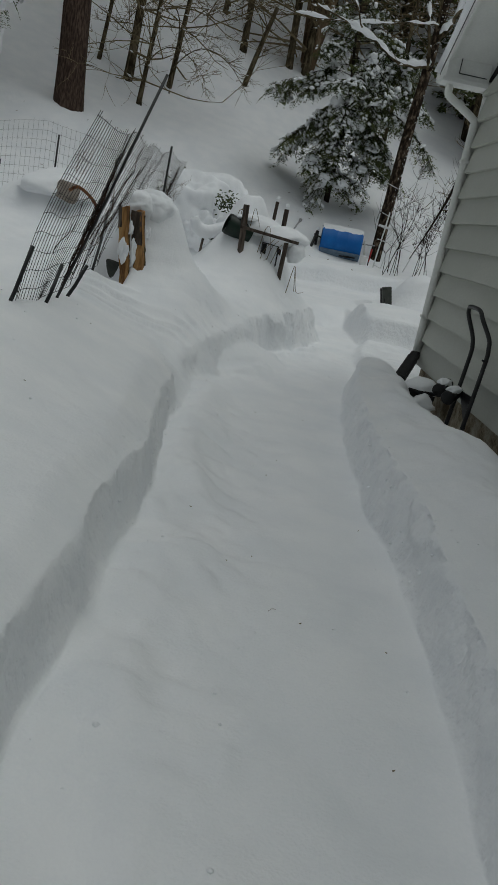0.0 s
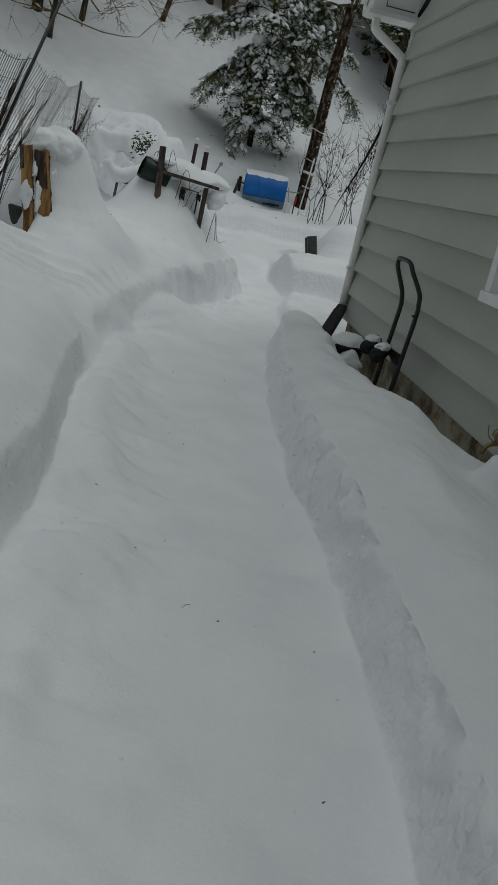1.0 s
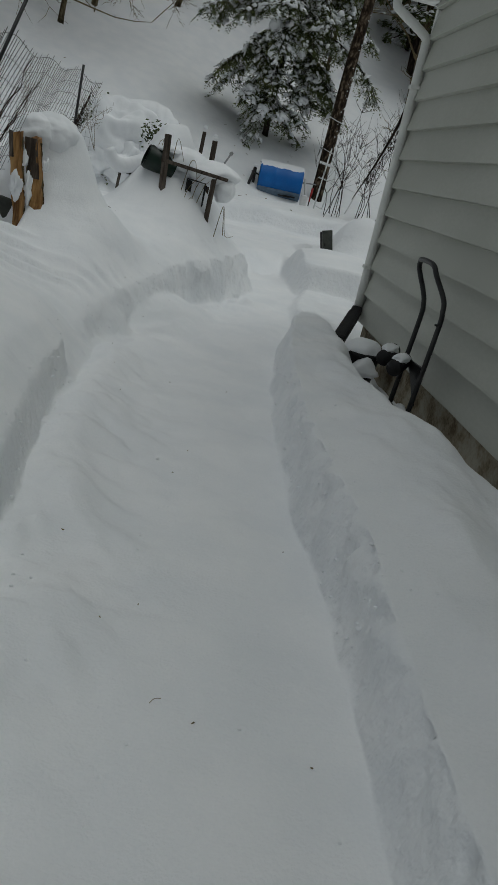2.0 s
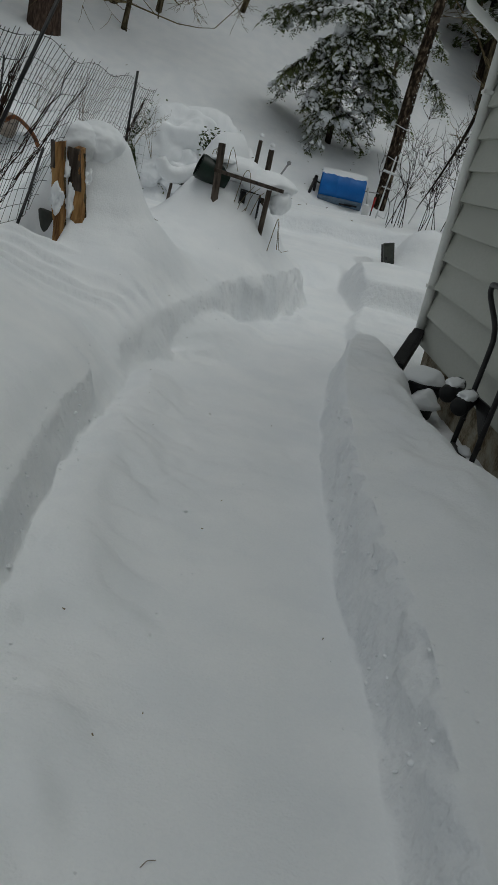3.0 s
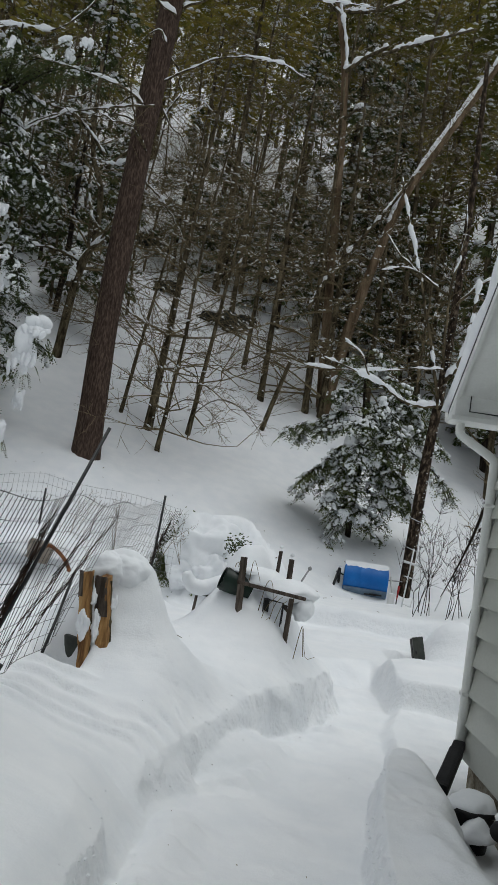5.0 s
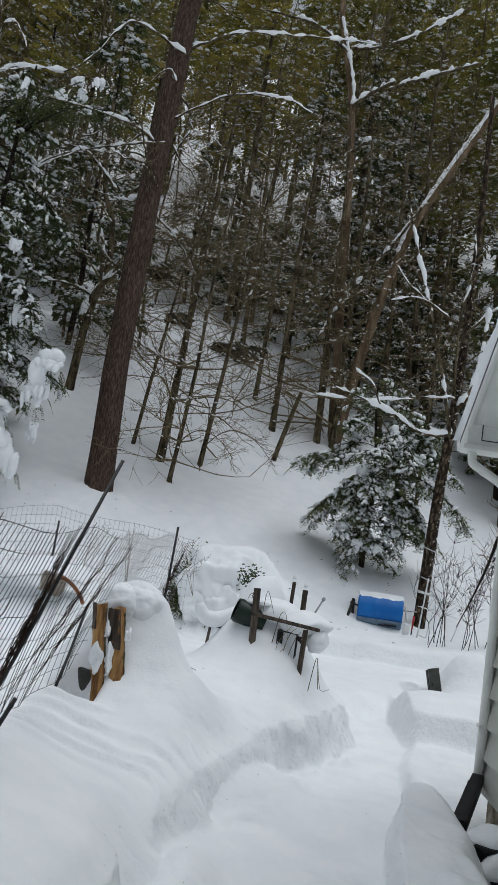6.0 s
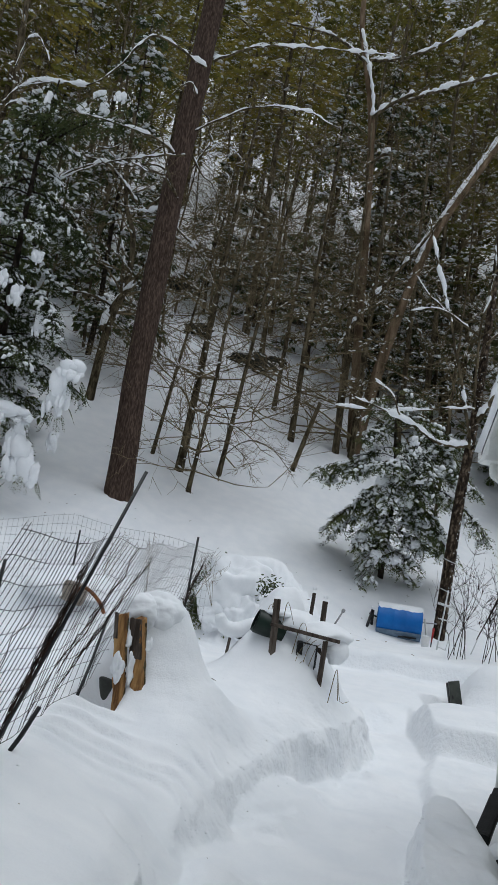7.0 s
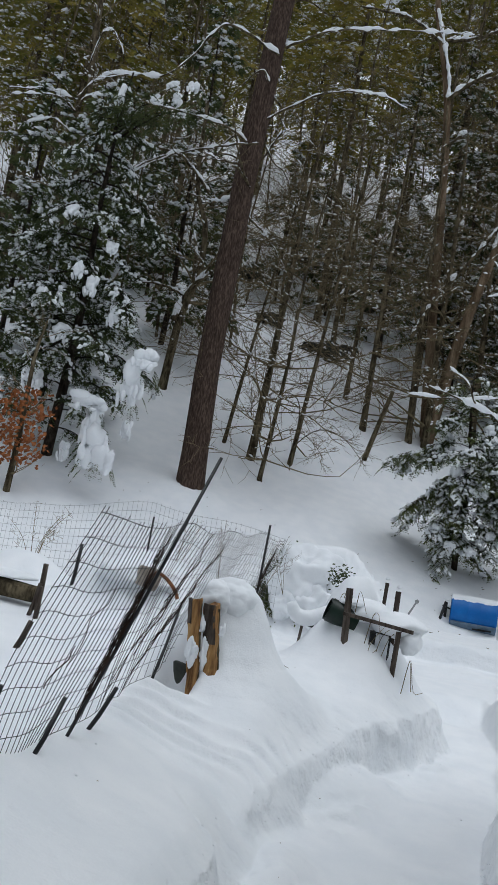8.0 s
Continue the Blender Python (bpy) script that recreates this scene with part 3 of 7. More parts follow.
        sheet("roof_snow", over - 0.035, WALL_X + 7.3, 0.194, 0.36, SNOW_CLUMP, 0.06, 0.05, label="thick snow on the roof")
        box("eave_board", (over, ye - 0.03 if sign > 0 else ye, ze - 0.09), (WALL_X + 7.3, ye if sign > 0 else ye + 0.03, ze + 0.0), TRIM, house, 0.003)
    # boxed eave end with a raised panel
    bm = bmesh.new()
    box_bm(bm, (over + 0.002, CORNER_Y - 0.06, 2.965), (WALL_X - 0.004, CORNER_Y + out_y - 0.032, 3.17), 0.006)
    box_bm(bm, (over - 0.02, CORNER_Y - 0.085, 2.93), (WALL_X - 0.002, CORNER_Y + out_y - 0.031, 2.963), 0.005)
    eave = part("eave_box", bm, TRIM, house, smooth=False)
    bm = bmesh.new()
    for lo, hi in (((over + 0.10, CORNER_Y - 0.068, 3.00), (WALL_X - 0.03, CORNER_Y - 0.061, 3.006)), ((over + 0.10, CORNER_Y - 0.068, 3.13), (WALL_X - 0.03, CORNER_Y - 0.061, 3.142)), ((over + 0.10, CORNER_Y - 0.068, 3.0), (over + 0.106, CORNER_Y - 0.061, 3.14))):
        box_bm(bm, lo, hi)
    part("seam", bm, BLACK_STEEL, eave, "dark open seam", smooth=False)
    # gutter along the eave
    verts, faces = [], []
    prof = [(0.0, 0.0), (0.07, 0.0), (0.10, 0.05), (0.115, 0.10), (0.10, 0.10), (0.09, 0.055), (0.065, 0.012), (0.0, 0.012)]
    for x in (over - 0.01, WALL_X + 7.3):
        verts += [(x, CORNER_Y + out_y + 0.002 + a, 2.955 + b2) for a, b2 in prof]
    m = len(prof)
    faces = [(k, (k + 1) % m, (k + 1) % m + m, k + m) for k in range(m)] + [tuple(range(m)), tuple(range(2 * m - 1, m - 1, -1))]
    raw("gutter", verts, faces, ALUMINIUM, house, smooth=False)
    # downspout
    spout = bent([(1.415, 6.36, 2.95), (1.415, 6.34, 2.87), (1.44, 6.32, 2.83), (1.645, 6.272, 2.70), (1.668, 6.27, 2.64), (1.668, 6.27, 2.55)], 4)
    spout += [Vector((1.668, 6.27, z)) for z in (2.2, 1.8, 1.3, 0.95, 0.72)]
    v, f = [], []
    for p, r in zip((spout,), (0.032,)):
        tube_data(p, r, 12, v, f)
    pipe = raw("downspout", v, f, ALUMINIUM, house, "pale painted metal downspout")
    for z in (1.05, 2.35):
        box("strap", (1.632, 6.232, z), (1.70, 6.31, z + 0.025), ALUMINIUM, pipe, 0.003)
    return house


build_house()


def build_extension():
    ext = thing("downspout_extension", "black plastic downspout extension resting on the snow", "drain pipe", (1.52, 5.9, 0.45))
    a, b = Vector((1.662, 6.25, 0.725)), Vector((1.425, 5.62, 0.575))
    d = (b - a).normalized()
    side = d.cross(Vector((0, 0, 1))).normalized()
    up = side.cross(d)
    rings = [(0.0, 0.042, 0.034), (0.16, 0.042, 0.034), (0.18, 0.047, 0.04), (0.22, 0.047, 0.04), (0.5, 0.047, 0.04), (0.97, 0.048, 0.042), (1.0, 0.045, 0.038)]
    verts, faces = [], []
    n = 16
    for t, w, h in rings:
        c = a.lerp(b, t)
        for k in range(n):
            g = 2 * math.pi * k / n
            q = (abs(math.cos(g)) ** 5 + abs(math.sin(g)) ** 5) ** (-0.2)
            verts.append(tuple(c + side * (w * q * math.cos(g)) + up * (h * q * math.sin(g))))
    for i in range(len(rings) - 1):
        for k in range(n):
            p, q = i * n + k, i * n + (k + 1) % n
            faces.append((p, q, q + n, p + n))
    faces += [tuple(reversed(range(n))), tuple((len(rings) - 1) * n + k for k in range(n))]
    raw("sleeve", verts, faces, BLACK_PLASTIC, ext, smooth=False)


build_extension()


def snow_blob(name, centre, size, parent=None, seed=0, mat=None, label="", detail=3, flat=0.35, rough=0.18):
    """A soft lump of snow: a rounded body with uneven bulges and a flatter underside."""
    bm = bmesh.new()
    bmesh.ops.create_icosphere(bm, subdivisions=detail, radius=1.0)
    off = Vector((seed * 3.7, seed * 1.3, seed * 2.1))
    for v in bm.verts:
        n = noise.noise(v.co * 1.6 + off) * rough * 1.6 + noise.noise(v.co * 4.0 + off) * rough * 0.5
        c = v.co * (1 + n)
        if c.z < 0:
            c.z *= flat
        v.co = Vector((centre[0] + c.x * size[0], centre[1] + c.y * size[1], centre[2] + c.z * size[2]))
    return part(name, bm, mat or SNOW_CLUMP, parent, label)


def build_cart():
    cart = thing("hand_cart", "black steel folding hand cart leaning at the house wall", "hand cart", (1.55, 4.2, 0.36))
    loop = bent([(1.50, 4.36, 0.30), (1.53, 4.36, 0.7), (1.553, 4.36, 1.02), (1.55, 4.362, 1.10), (1.535, 4.372, 1.16), (1.487, 4.395, 1.27), (1.475, 4.38, 1.315), (1.47, 4.34, 1.33),
                 (1.468, 4.18, 1.333), (1.472, 4.11, 1.32), (1.487, 4.085, 1.28), (1.538, 4.035, 1.18), (1.55, 4.03, 1.12), (1.553, 4.03, 1.04), (1.53, 4.03, 0.7), (1.50, 4.03, 0.30)], 4)
    tube("handle_frame", loop, 0.0138, BLACK_STEEL, cart, 12)
    bm = bmesh.new()
    pts = [(1.54, 4.35, 0.80), (1.54, 4.05, 0.815), (1.53, 4.045, 0.66), (1.53, 4.10, 0.70), (1.535, 4.2, 0.755)]
    lo = [bm.verts.new(p) for p in pts]
    hi = [bm.verts.new((p[0] - 0.012, p[1], p[2])) for p in pts]
    bm.faces.new(lo)
    bm.faces.new(list(reversed(hi)))
    for k in range(5):
        bm.faces.new((lo[k], hi[k], hi[(k + 1) % 5], lo[(k + 1) % 5]))
    part("bracket", bm, BLACK_STEEL, cart, smooth=False)
    tube("crossbar", [(1.515, 4.36, 0.52), (1.515, 4.03, 0.52)], 0.012, BLACK_STEEL, cart)
    for (a, b, s) in (((1.405, 4.34, 0.765), (1.50, 4.50, 0.795), 1), ((1.41, 4.12, 0.766), (1.505, 4.27, 0.796), 2)):
        a, b = Vector(a), Vector(b)
        grip = tube("roller", [a, a.lerp(b, 0.04), a.lerp(b, 0.5), b], [0.040, 0.044, 0.044, 0.040], BLACK_PLASTIC, cart, 18)
        d = (b - a)
        mid = a.lerp(b, 0.55)
        bm = bmesh.new()
        bmesh.ops.create_icosphere(bm, subdivisions=3, radius=1.0)
        turn = Matrix.Rotation(math.atan2(d.y, d.x), 4, "Z")
        for v in bm.verts:
            n = 1 + 0.35 * noise.noise(v.co * 2 + Vector((s * 5, 0, 0)))
            v.co = mid + (turn @ Vector((v.co.x * 0.09 * n, v.co.y * 0.042 * n, 0.030 + max(v.co.z, -0.5) * 0.028 * n)))
        part("snow", bm, SNOW_CLUMP, grip, "snow lying on top")
    for y, z in ((4.045, 0.62), (4.04, 1.05), (4.37, 0.66)):
        tube("bolt", [(1.53, y - 0.016, z), (1.53, y - 0.034, z)], 0.007, BLACK_STEEL, cart, 6)
    snow_blob("snow", (1.52, 4.16, 0.545), (0.03, 0.07, 0.03), cart, 4, label="snow on the crossbar", detail=2)


build_cart()


def build_pot():
    pot = thing("planter_pot", "black plastic pot buried under a rounded snow cap", "plant pot", (1.54, 5.28, 0.38))
    prof = [(0.09, 0.0), (0.118, 0.2), (0.130, 0.2), (0.130, 0.225), (0.11, 0.225)]
    verts, faces = [], []
    n = 20
    for r, z in prof:
        for k in range(n):
            a = 2 * math.pi * k / n
            verts.append((1.54 + r * math.cos(a), 5.28 + r * math.sin(a), 0.38 + z))
    for i in range(len(prof) - 1):
        for k in range(n):
            a, b = i * n + k, i * n + (k + 1) % n
            faces.append((a, b, b + n, a + n))
    raw("pot", verts, faces, BLACK_PLASTIC, pot)
    snow_blob("snow_cap", (1.545, 5.30, 0.585), (0.135, 0.14, 0.10), pot, 1, label="smooth snow cap", rough=0.12)
    snow_blob("snow_cap", (1.53, 5.13, 0.49), (0.10, 0.08, 0.085), pot, 2, label="snow against the side", rough=0.25)


build_pot()


def build_tap():
    tap = thing("garden_tap", "weathered brass garden tap on the house wall", "tap", (1.66, 2.83, 0.70))
    tube("spout", bent([(1.74, 2.83, 0.715), (1.66, 2.83, 0.715), (1.62, 2.83, 0.70), (1.60, 2.83, 0.66)], 4), 0.010, BRASS, tap)
    tube("stem", [(1.655, 2.83, 0.72), (1.64, 2.83, 0.765)], 0.008, BRASS, tap)
    ring = [(1.638 + 0.006 * math.sin(a), 2.83 + 0.016 * math.cos(a), 0.765 + 0.014 * math.sin(a)) for a in [2 * math.pi * k / 14 for k in range(15)]]
    tube("handwheel", ring, 0.003, BRASS, tap, 6)
    tube("lever", bent([(1.65, 2.85, 0.72), (1.645, 2.89, 0.725), (1.645, 2.92, 0.75), (1.648, 2.93, 0.77)], 3), 0.003, BRASS, tap, 6, "greenish brass strap")


build_tap()

# ---- garden things ----
def split_log(parent_at, base, top, width, depth, seed, label):
    """A split piece of firewood standing on end."""
    log = thing("split_log", label, "firewood", parent_at, "split logs")
    base, top = Vector(base), Vector(top)
    rnd = random.Random(seed)
    prof = [(-0.5, -0.35), (-0.15, -0.5), (0.3, -0.42), (0.5, -0.1), (0.38, 0.4), (-0.05, 0.5), (-0.45, 0.3)]
    verts, faces = [], []
    rows, n = 16, len(prof)
    for i in range(rows + 1):
        t = i / rows
        c = base.lerp(top, t)
        tw = 0.12 * math.sin(t * 3 + seed)
        bulge = 1 + 0.16 * noise.noise((0.0, seed, t * 5.0))
        for k, (a, b) in enumerate(prof):
            j = bulge + 0.13 * noise.noise((k * 1.7, seed * 3.1, t * 6.0)) + rnd.uniform(-0.035, 0.035)
            x, y = a * width * j, b * depth * j
            ragged = 0.02 * (a + b) + 0.03 * noise.noise((k * 2.3, seed, 4.0))
            verts.append((c.x + x * math.cos(tw) - y * math.sin(tw), c.y + x * math.sin(tw) + y * math.cos(tw), c.z + (ragged if i in (0, rows) else 0)))
    for i in range(rows):
        for k in range(n):
            a, b = i * n + k, i * n + (k + 1) % n
            faces.append((a, b, b + n, a + n))
    faces += [tuple(reversed(range(n))), tuple(rows * n + k for k in range(n))]
    body = raw("wood", verts, faces, SPLIT_WOOD, log, smooth=False)
    # a strip of bark down one side and the dark old end
    for (lo, hi, push, nm) in ((0.0, 0.97, 1.07, "bark"), (0.76 - 0.22 * (seed - 1), 1.01, 1.06, "dark_end")):
        v2, f2 = [], []
        ks = (2, 3, 4, 5) if nm == "bark" else ((6, 0, 1) if seed == 1 else (6, 0, 1, 2))
        rr = 16
        for i in range(rr + 1):
            t = lo + (hi - lo) * i / rr
            c = base.lerp(top, t)
            for k in ks:
                a, b = prof[k]
                j = push + (0.26 if nm == "bark" else 0.12) * noise.noise((k * 0.9, seed * 2.0, t * 11.0)) - (0.28 if nm == "bark" and k == 2 else 0)
                v2.append((c.x + a * width * j, c.y + b * depth * j, c.z))
        m = len(ks)
        inner = len(v2)
        for i in range(rr + 1):
            t = lo + (hi - lo) * i / rr
            c = base.lerp(top, t)
            for k in ks:
                a, b = prof[k]
                v2.append((c.x + a * width * 0.9, c.y + b * depth * 0.9, c.z))
        for i in range(rr):
            for k in range(m - 1):
                a = i * m + k
                if nm == "dark_end" and i == 0 and k == 1:
                    continue
                f2.append((a, a + 1, a + 1 + m, a + m))
        f2.append(tuple(rr * m + k for k in range(m)) + tuple(inner + rr * m + k for k in reversed(range(m))))
        raw(nm, v2, f2, BARK_DARK if nm == "bark" else OLD_WOOD, log, "dark ragged bark" if nm == "bark" else "dark weathered end", smooth=False)
    return log


left_log = split_log((-1.0, 6.02, 0.80), (-0.897, 5.99, 0.76), (-1.008, 6.05, 1.475), 0.086, 0.11, 1, "tall split log of yellow wood standing in snow")
right_log = split_log((-0.82, 6.05, 0.92), (-0.797, 6.05, 0.90), (-0.896, 6.09, 1.455), 0.102, 0.11, 2, "split log of orange wood with a dark end, in snow")
snow_blob("snow_lump", (-0.955, 5.945, 1.14), (0.038, 0.035, 0.085), left_log, 11, label="snow stuck to the side", rough=0.55, detail=4, flat=1.0)
snow_blob("snow_lump", (-0.888, 6.02, 1.12), (0.028, 0.03, 0.10), right_log, 12, label="snow caught in the gap", rough=0.5, detail=4, flat=1.0)
snow_blob("snow_lump", (-0.925, 6.03, 1.29), (0.020, 0.03, 0.07), right_log, 13, label="snow caught in the gap", rough=0.4)
snow_blob("snow_lump", (-0.785, 6.04, 1.28), (0.02, 0.03, 0.07), right_log, 14, label="snow stuck to the bark", rough=0.4)

# dark shell added where the hollow beside the logs lies in shade
tub = thing("garden_tub", "dark grey shell standing in for the shaded hollow beside the split logs", "tub", (-1.06, 6.22, 0.80))
v, f = tube_data([(-1.02, 6.20, 0.72), (-1.03, 6.20, 1.02), (-1.03, 6.20, 1.035), (-1.03, 6.20, 1.02), (-1.02, 6.20, 0.80)], [0.088, 0.098, 0.095, 0.088, 0.08], 24, cap=False)
raw("shell", v, f, GREY_PLASTIC, tub)

cap = thing("snow_covered_log_pile", "log pile buried under a tall rounded snow cap", "log pile", (-0.72, 6.42, 1.0))
snow_blob("snow_cap", (-0.92, 6.28, 1.50), (0.15, 0.13, 0.125), cap, 21, detail=5, rough=0.10, flat=1.2)
snow_blob("snow_cap", (-0.82, 6.37, 1.50), (0.195, 0.18, 0.15), cap, 22, detail=5, rough=0.09, flat=1.2)


def plank(name, a, b, w, t, mat, parent, label=""):
    """A sawn post between two points with slightly worn edges."""
    a, b = Vector(a), Vector(b)
    d = b - a
    m = d.to_track_quat("Z", "Y").to_matrix().to_4x4()
    bm = bmesh.new()
    box_bm(bm, (-w / 2, -t / 2, 0), (w / 2, t / 2, d.length), 0.004)
    for v in bm.verts:
        v.co += Vector((0.003 * math.sin(v.co.z * 17), 0.003 * math.cos(v.co.z * 13), 0))
        v.co = a + m @ v.co
    return part(name, bm, mat, parent, label, smooth=False)


def build_stand():
    stand = thing("planter_stand", "weathered wooden planter frame loaded with snow", "garden stand", (0.25, 7.85, 1.1))
    plank("post", (0.00, 7.80, 0.85), (-0.035, 7.84, 1.70), 0.05, 0.04, OLD_WOOD, stand)
    plank("post", (0.43, 7.80, 0.85), (0.44, 7.80, 1.43), 0.05, 0.045, OLD_WOOD, stand)
    plank("post", (0.27, 8.30, 0.95), (0.285, 8.30, 1.80), 0.045, 0.035, OLD_WOOD, stand)
    plank("post", (0.40, 8.25, 0.95), (0.40, 8.25, 1.74), 0.05, 0.035, OLD_WOOD, stand)
    plank("rail", (-0.06, 7.765, 1.475), (0.56, 7.72, 1.425), 0.055, 0.03, OLD_WOOD, stand)
    snow_blob("snow_load", (0.43, 8.02, 1.43), (0.24, 0.24, 0.13), stand, 31, detail=4, rough=0.12, label="rounded snow load", flat=0.8)
    snow_blob("snow_load", (0.13, 8.15, 1.48), (0.26, 0.24, 0.13), stand, 32, detail=4, rough=0.12, label="rounded snow load", flat=0.6)
    snow_blob("snow_load", (0.55, 7.90, 1.32), (0.10, 0.10, 0.12), stand, 36, detail=4, rough=0.15, label="snow hanging over the rail's end", flat=0.9)
    snow_blob("snow_cap", (0.285, 8.30, 1.835), (0.024, 0.02, 0.03), stand, 34, detail=2)
    snow_blob("snow_cap", (0.40, 8.25, 1.775), (0.024, 0.02, 0.03), stand, 35, detail=2)
    return stand


build_stand()


def build_bucket():
    bucket = thing("tipped_bucket", "dark green plastic bucket lying on its side in snow", "bucket", (-0.06, 7.98, 1.35))
    a, b = Vector((-0.21, 7.93, 1.485)), Vector((0.06, 7.98, 1.40))
    v, f = tube_data([a, a.lerp(b, 0.06), a.lerp(b, 0.08), b], [0.105, 0.105, 0.112, 0.088], 22, cap=False)
    inner, fi = tube_data([a, a.lerp(b, 0.9)], [0.096, 0.08], 22, cap=False)
    f += [tuple(reversed([i + len(v) for i in q])) for q in fi]
    base = len(v)
    v += inner
    f.append(tuple(base + 22 + k for k in range(22)))
    f += [(k, (k + 1) % 22, base + (k + 1) % 22, base + k) for k in range(22)]
    raw("shell", v, f, GREEN_PLASTIC, bucket)
    snow_blob("snow", (-0.02, 7.97, 1.56), (0.12, 0.08, 0.05), bucket, 41, label="snow piled on the bucket")


build_bucket()


def build_cage():
    cage = thing("plant_cage", "small black wire plant cage half buried in snow", "plant cage", (0.28, 7.9, 1.15))
    for x, y, h in ((0.20, 7.88, 1.37), (0.37, 7.86, 1.36), (0.22, 8.02, 1.36), (0.38, 8.0, 1.36)):
        tube("leg", [(x, y, 1.02), (x, y, h)], 0.006, BLACK_STEEL, cage, 6)
    tube("ring", [(0.20, 7.88, 1.362), (0.37, 7.86, 1.352), (0.38, 8.0, 1.352), (0.22, 8.02, 1.357), (0.20, 7.88, 1.362)], 0.007, BLACK_STEEL, cage, 6)
    box("backing", (0.205, 7.93, 1.10), (0.25, 7.96, 1.35), BLACK_PLASTIC, cage, 0.004)


build_cage()


def stem_plant(name, label, at, stems, mat=None, r=0.004, category="dry plant"):
    """Dry stalks: each a thin bent tube with short side twigs."""
    mat = mat or TWIG
    plant = thing(name, label, category, at)
    for pts in stems:
        curve = bent(pts, 3)
        n = len(curve)
        tube("stalk", curve, [r * (1 - 0.6 * i / n) for i in range(n)], mat, plant, 5)
    return plant


stem_plant("dry_plant", "thin dead stalks bent over above the snow", (0.2, 7.8, 1.1), [
    [(-0.13, 7.95, 1.45), (-0.10, 7.95, 1.63), (-0.03, 7.93, 1.64)], [(-0.08, 7.95, 1.45), (-0.07, 7.95, 1.66), (-0.02, 7.93, 1.50)],
    [(0.04, 7.85, 1.5), (0.06, 7.86, 1.69), (0.14, 7.85, 1.50)], [(0.16, 7.82, 1.25), (0.20, 7.8, 1.50), (0.25, 7.8, 1.51), (0.29, 7.8, 1.30)],
    [(0.19, 7.79, 1.0), (0.21, 7.78, 1.25), (0.31, 7.77, 1.42)], [(0.25, 7.8, 1.05), (0.29, 7.8, 1.3), (0.35, 7.8, 1.40), (0.44, 7.78, 1.44)],
    [(0.30, 7.8, 1.1), (0.36, 7.8, 1.32), (0.40, 7.78, 1.38)], [(0.22, 7.78, 1.02), (0.23, 7.77, 1.16), (0.27, 7.77, 1.22)]])
stem_plant("dry_plant", "bent wiry stalks sticking up out of the snow", (0.55, 7.6, 0.95), [
    [(0.52, 7.6, 0.92), (0.55, 7.6, 1.17), (0.57, 7.6, 1.18), (0.62, 7.6, 0.95), (0.70, 7.62, 0.96)], [(0.60, 7.6, 0.95), (0.565, 7.6, 1.18)]])
stem_plant("dry_plant", "single broken stalk bent over at its tip", (-0.45, 6.7, 0.9), [[(-0.47, 6.7, 0.82), (-0.46, 6.7, 1.07), (-0.36, 6.7, 1.06)]])


def build_chair_arm():
    seat = thing("snowy_garden_seat", "garden seat edge under a thick roll of snow", "garden seat", (-0.35, 8.2, 1.1))
    plank("leg", (-0.46, 8.15, 0.85), (-0.43, 8.15, 1.28), 0.03, 0.025, OLD_WOOD, seat)
    plank("seat_edge", (-0.50, 8.15, 1.31), (-0.28, 8.2, 1.28), 0.10, 0.03, GREY_PLASTIC, seat)
    v, f = tube_data(bent([(-0.56, 8.1, 1.47), (-0.50, 8.12, 1.37), (-0.38, 8.15, 1.35), (-0.22, 8.2, 1.43), (-0.16, 8.25, 1.47)], 4), [0.03 + 0.045 * math.sin(math.pi * (0.12 + 0.78 * k / 16)) for k in range(17)], 12)
    raw("snow_roll", v, f, SNOW_CLUMP, seat, "smooth roll of snow")


build_chair_arm()


def build_panel_box():
    b = thing("utility_box", "dark grey-green plastic box leaning out of the snow", "utility box", (2.1, 10.35, 0.75))
    turn = Matrix.Rotation(radians(-14), 4, "Y") @ Matrix.Rotation(radians(10), 4, "Z")
    box("lid", (2.025, 10.30, 0.62), (2.155, 10.335, 1.045), GREY_PLASTIC, b, 0.008, turn=turn)
    box("body", (2.015, 10.34, 0.62), (2.125, 10.40, 1.02), BLACK_PLASTIC, b, 0.008, turn=turn)
    box("hinge", (2.035, 10.29, 0.84), (2.052, 10.33, 0.88), BLACK_PLASTIC, b, 0.003, turn=turn)


build_panel_box()


